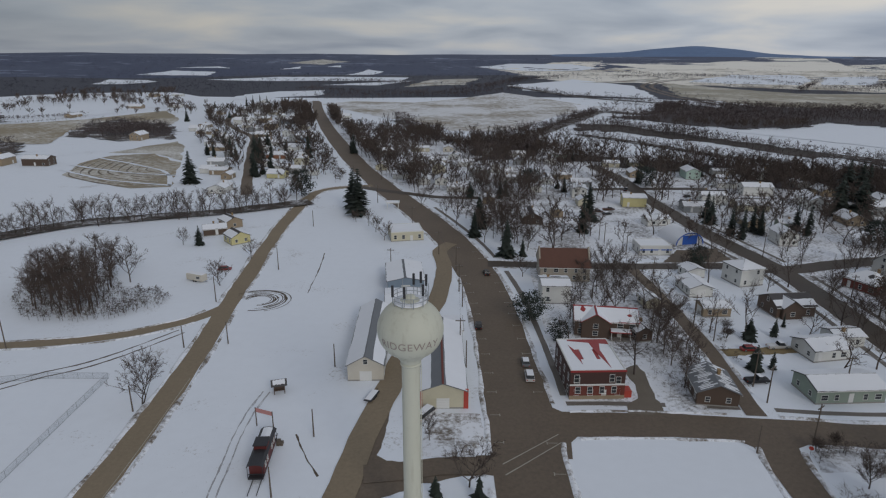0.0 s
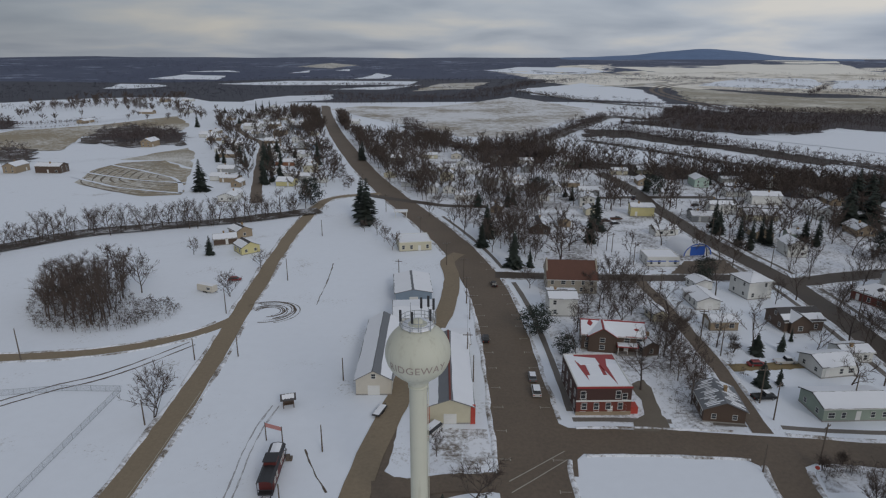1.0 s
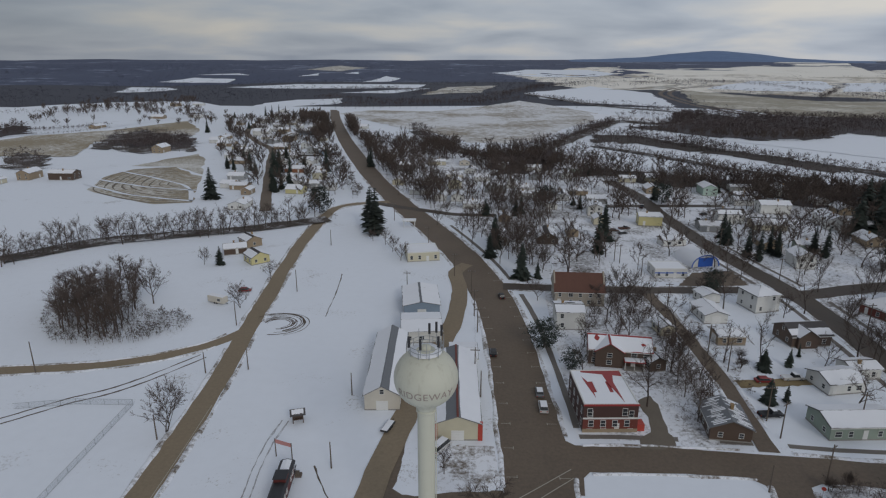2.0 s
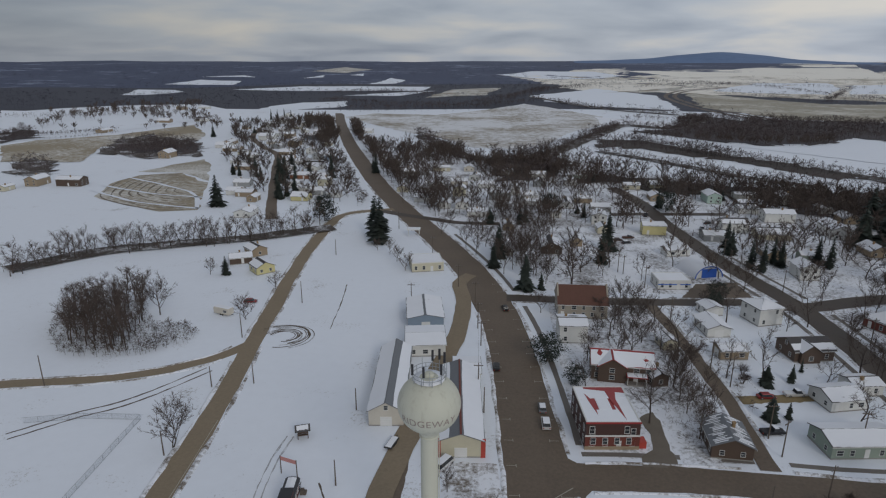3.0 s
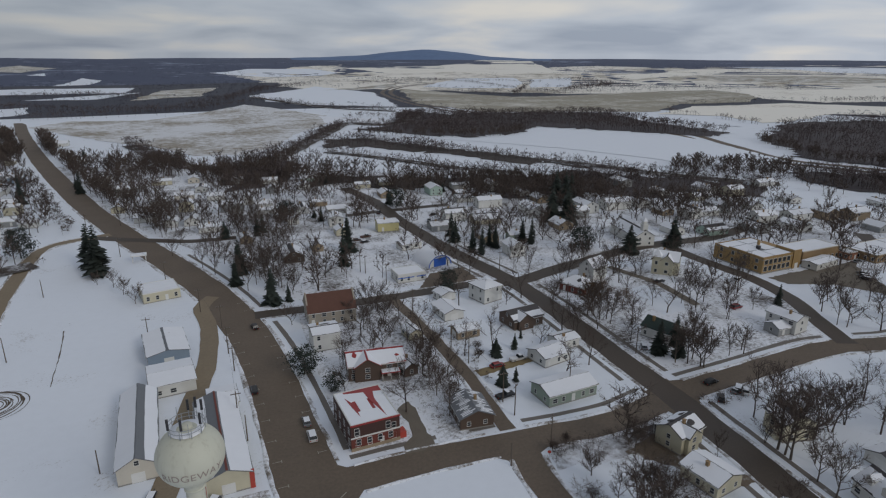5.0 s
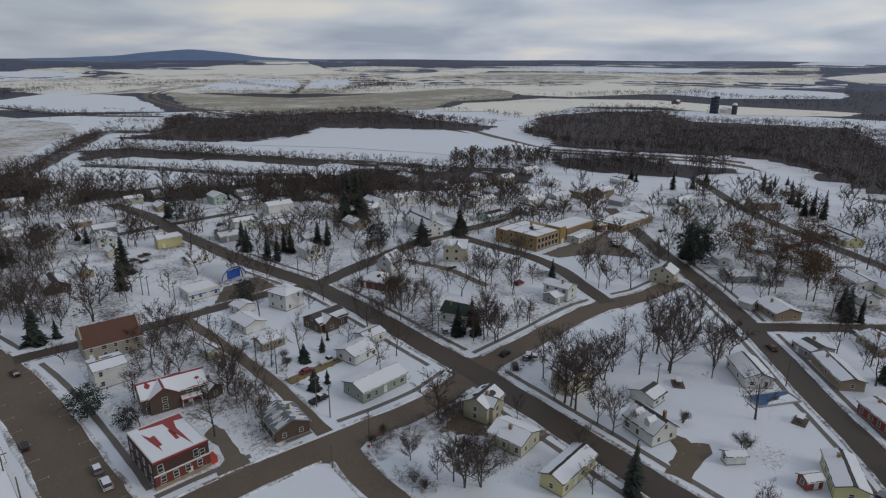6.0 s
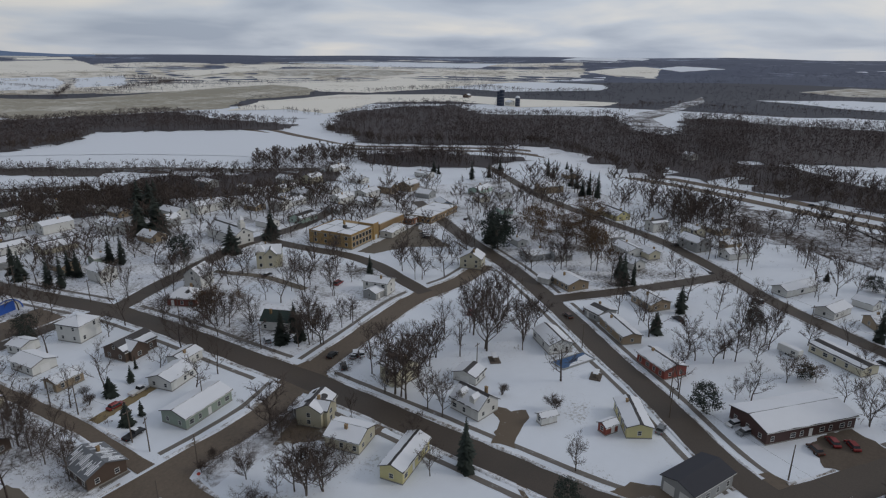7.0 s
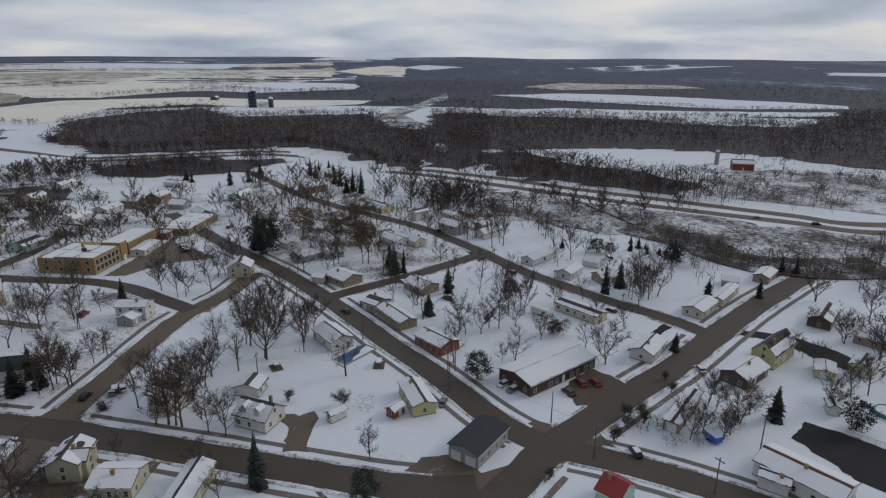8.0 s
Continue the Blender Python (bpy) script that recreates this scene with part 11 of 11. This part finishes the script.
def round_pool(x, y, r):
    top = thing("round_pool", x, y, 0, "round above-ground pool with a teal wall", "pool")
    part("wall", Shape().lathe([(r, 0), (r, 1.1), (r - 0.15, 1.15), (r - 0.15, 0.9)], 28).mesh("wall", TEAL, False), top)
    part("cover", Shape().lathe([(r - 0.15, 0.9), (0.02, 0.95)], 28).mesh("cover", ROOFSNOW, False), top)


def spin_tracks(x, y):
    """Rings that a skidding car has worn into the snow."""
    rnd = random.Random(6)
    for k in range(13):
        r = 3.2 + k * 0.42
        a0, a1 = rnd.uniform(-100, -50), rnd.uniform(100, 200)
        cx, cy = x + rnd.uniform(-0.7, 0.7), y + rnd.uniform(-0.7, 0.7)
        pts = [(cx + r * 1.1 * math.cos(radians(a0 + (a1 - a0) * j / 14)), cy + r * math.sin(radians(a0 + (a1 - a0) * j / 14))) for j in range(15)]
        ribbon("skid_track", pts, rnd.uniform(0.15, 0.45), 0.015 + 0.004 * k, DIRT, "curved skid track worn through the snow", "track", ragged=0.12, step=1.0, seed=k)

# ---- placed things ----
car(9.5, 206.6, 100, 'black', 'car', False)
car(7.4, 164.6, 92, 'black', 'car', False)
car(18.9, 144.8, 92, 'grey', 'car', True)
car(19.4, 138.2, 92, 'white', 'suv', True)
car(75.4, 156.0, 5, 'red', 'car', False)
car(83.1, 158.0, 8, 'white', 'pickup', True)
car(70.7, 140.1, 10, 'black', 'pickup', True)
car(-79.3, 203.4, 10, 'red', 'car', False)
car(-2.7, 120.6, 60, 'white', 'van', True)
car(156.6, 18.5, 143, 'white', 'car', True)
car(154.2, 15.7, 143, 'grey', 'car', True)
car(161.5, -2.8, 30, 'red', 'car', False)
car(162.4, -6.8, 30, 'red', 'car', False)
car(155.8, 0.6, 40, 'brown', 'car', False)
car(131.8, -14.7, 20, 'black', 'car', True)
car(132.4, 122.7, 40, 'black', 'suv', True)
car(124.5, 120.5, 50, 'black', 'car', False)
car(179.3, 109.2, 20, 'red', 'car', False)
car(174.9, 168.2, 10, 'red', 'suv', False)
car(215.3, 45.5, 53, 'black', 'car', False)
car(276.5, -17.9, 20, 'white', 'van', True)
car(196.3, 78.9, 53, 'brown', 'car', False)
car(205.4, 75.7, 20, 'black', 'car', True)
car(210.0, 72.8, 20, 'black', 'car', True)
car(437.5, 16.3, -70, 'black', 'car', False)
car(411.0, 6.1, -70, 'black', 'car', False)
car(380.0, -74.5, -76, 'white', 'car', False)
car(369.0, -105.4, -76, 'grey', 'car', False)
car(360.5, -133.5, -76, 'black', 'suv', False)
car(264.8, 192.1, 10, 'grey', 'car', False)
car(379.6, 174.5, 60, 'black', 'car', False)
car(304.8, 66.9, -40, 'black', 'car', False)
car(144.0, 33.4, 0, 'grey', 'car', False)
car(133.5, 121.2, 45, 'white', 'car', True)
car(61.5, 294.5, 0, 'brown', 'car', False)
car(110.2, 301.1, 20, 'black', 'car', False)
car(-56.9, 300.8, -60, 'black', 'car', False)
car(128.0, 128.2, 10, 'black', 'car', False)
car(131.4, 122.2, 20, 'grey', 'car', True)
car(84.5, 344.0, 70, 'black', 'pickup', True)
car(113.0, 330.5, 30, 'black', 'car', False)
car(106.5, 318.0, 80, 'grey', 'pickup', True)
car(67.1, 299.1, 15, 'brown', 'pickup', True)
car(64.8, 290.5, 25, 'black', 'car', True)
car(127.5, 149.5, 40, 'black', 'pickup', True)
car(123.8, 152.5, 60, 'grey', 'car', True)
car(166.0, 199.5, 10, 'black', 'car', True)
car(197.0, 190.5, 20, 'white', 'suv', True)
car(252.5, 180.0, 100, 'black', 'car', True)
car(249.8, 177.5, 100, 'grey', 'car', True)
car(247.2, 174.6, 100, 'black', 'suv', True)
car(289.5, 176.8, 10, 'black', 'car', True)
car(229.0, 66.5, 50, 'grey', 'car', True)
car(249.0, 24.0, 40, 'black', 'suv', True)
car(176.5, -37.5, 20, 'white', 'car', True)
car(216.0, -14.8, 55, 'black', 'car', True)
caboose(-30.6, 103.8, 97)
kiosk(-35.5, 127.8, 20)
banner_frame((-35.9, 115.0), (-32.1, 113.8))
quonset(86.6, 252.6, 16, 13.0, 12.0)
silo(554.4, -123.7, 11, 1.8, CONCRETE, 'grey concrete silo with a snowy dome')
silo(943.8, 498.1, 26, 4.5, DARKBLUE, 'tall dark blue silo at a farm')
silo(942.9, 502.7, 24, 4.0, DARKBLUE, 'tall dark blue silo at a farm')
silo(949.0, 471.0, 14, 4.0, DARKBLUE, 'dark blue silo at a farm')
house(1096.3, 656.9, 20, 24, 12, 5, 'brown', 'gable', 0.5, 0.4, SHINGLE, name='barn', category='barn', label='dark barn on a snowy farm')
house(966.3, 492.5, 50, 22, 12, 5, 'white', 'gable', 0.5, 0.9, SHINGLE, name='barn', category='barn', label='white barn on a snowy farm')
house(533.4, -138.5, -93, 16, 10, 5.5, 'red', 'gable', 0.6, 0.85, GREYROOF, name='barn', category='barn', label='red barn with a snowy grey roof on a rise')
utility_pole(-26.1, 139.8, 6.0, 0, False)
utility_pole(-23.7, 112.4, 6.0, 0, False)
utility_pole(-61.2, 205.0, 8.0, 0, False)
utility_pole(-70.5, 175.9, 8.0, 0, False)
utility_pole(-109.6, 142.3, 9.0, 0, False)
utility_pole(-66.2, 146.7, 6.0, 0, False)
utility_pole(-56.0, 149.6, 6.0, 0, False)
utility_pole(-63.2, 118.1, 6.0, 0, False)
utility_pole(-26.2, 95.1, 6.0, 0, False)
utility_pole(59.9, 113.4, 6.0, 40, False)
utility_pole(136.7, -42.9, 11.0, 40, True)
utility_pole(120.8, -29.7, 9.0, 40, True)
utility_pole(140.5, 5.0, 9.0, 0, True)
utility_pole(160.8, 35.2, 9.0, 0, True)
utility_pole(146.6, 87.7, 8.0, 0, True)
utility_pole(68.2, 160.7, 9.0, 40, True)
utility_pole(69.3, 131.4, 9.0, 40, True)
utility_pole(71.5, 116.5, 9.0, 40, True)
utility_pole(-0.8, 208.3, 9.0, 0, True)
utility_pole(4.8, 141.9, 7.0, 0, False)
utility_pole(2.5, 178.1, 8.0, 0, True)
utility_pole(161.7, 33.2, 9.0, 40, True)
utility_pole(-64.1, 259.7, 7.0, 0, False)
utility_pole(-22.9, 207.4, 8.0, 0, True)
utility_pole(88.2, 137.0, 9.0, 0, True)
utility_pole(140.6, 142.9, 9.0, 0, True)
utility_pole(55.8, 247.3, 8.0, 40, True)
utility_pole(54.1, 249.5, 8.0, 0, True)
utility_pole(156.1, 99.6, 8.0, 0, True)
line_of_poles([(69, 138), (66, 170), (63, 202), (61, 232)], 9)
line_of_poles([(119, 150), (118, 190), (110, 232), (102, 272), (93.9, 320), (85, 372.2)], 9)
line_of_poles([(128, -5), (151, 33), (176, 66), (202, 100), (230, 137), (262, 178)], 9)
line_of_poles([(212, -18), (232, 6), (254, 32), (284, 64), (306, 98), (332.1, 139.7)], 9)
line_of_poles([(3, 150), (1, 190), (-8, 226), (-22, 262), (-44, 304), (-66.6, 355.9), (-94.3, 419.4)], 9)
line_of_poles([(150, 139), (119, 150)], 9)
fence([(-73.5, 90.4), (-76.0, 130.4), (-89.5, 129.5), (-102.5, 126.1)])
fence([(149.3, -66.1), (144.7, -74.2)], 'wire fence along a garden')
pool(166.0, 65.0, -26, 13.0, 5.5)
swing_set(153.2, 85.3, 40)
swing_set(160.6, 56.0, 10)
stop_sign(68.6, 112.0, -30)
trailer(-84.0, 192.6, -19, 6.5, 2.4, 2.6, WALLS['pale'], 'pale camper trailer parked in snow')
trailer(207.9, 10.2, -120, 7.0, 2.4, 2.7, WALLS['white'], 'white camper trailer parked in snow')
trailer(140.7, -33.4, 30, 4.2, 2.2, 2.0, BLUE, 'small blue box trailer with a snowy top', 'box_trailer')
trailer(-15.0, 126.9, 76, 4.5, 1.8, 0.8, DARKMETAL, 'flat dark trailer dusted with snow', 'flatbed_trailer')
fuel_canopy(-35.0, 293.8, 5)
round_pool(161.5, -81.0, 3.4)
ribbon('tyre_track', [(-102.3, 120.8), (-97.4, 125.7), (-92.2, 130.7), (-84.2, 136.8), (-77.3, 145.9), (-71.2, 155.7)], 0.45, 0.016, DIRT, 'muddy wheel track worn through snow', 'track', ragged=0.12, step=1.2, offset=-1.30, seed=3)
ribbon('tyre_track', [(-102.3, 120.8), (-97.4, 125.7), (-92.2, 130.7), (-84.2, 136.8), (-77.3, 145.9), (-71.2, 155.7)], 0.45, 0.016, DIRT, 'muddy wheel track worn through snow', 'track', ragged=0.12, step=1.2, offset=1.30, seed=3)
ribbon('tyre_track', [(-45.5, 184.9), (-47.4, 204.5), (-50.1, 224.1)], 0.25, 0.016, DIRT, 'muddy wheel track worn through snow', 'track', ragged=0.12, step=1.2, offset=0.00, seed=1)
ribbon('tyre_track', [(-35.9, 93.4), (-37.5, 104.8), (-38.8, 116.8), (-38.4, 127.7)], 0.35, 0.016, PACKED, 'faint wheel track in snow', 'track', ragged=0.12, step=1.2, offset=-0.75, seed=9)
ribbon('tyre_track', [(-35.9, 93.4), (-37.5, 104.8), (-38.8, 116.8), (-38.4, 127.7)], 0.35, 0.016, PACKED, 'faint wheel track in snow', 'track', ragged=0.12, step=1.2, offset=0.75, seed=9)
ribbon('tyre_track', [(-27.3, 112.8), (-24, 106.9), (-19.9, 100.8)], 0.25, 0.016, DIRT, 'line of footprints in snow', 'track', ragged=0.12, step=1.2, offset=0.00, seed=5)
spin_tracks(-58.3, 178.6)
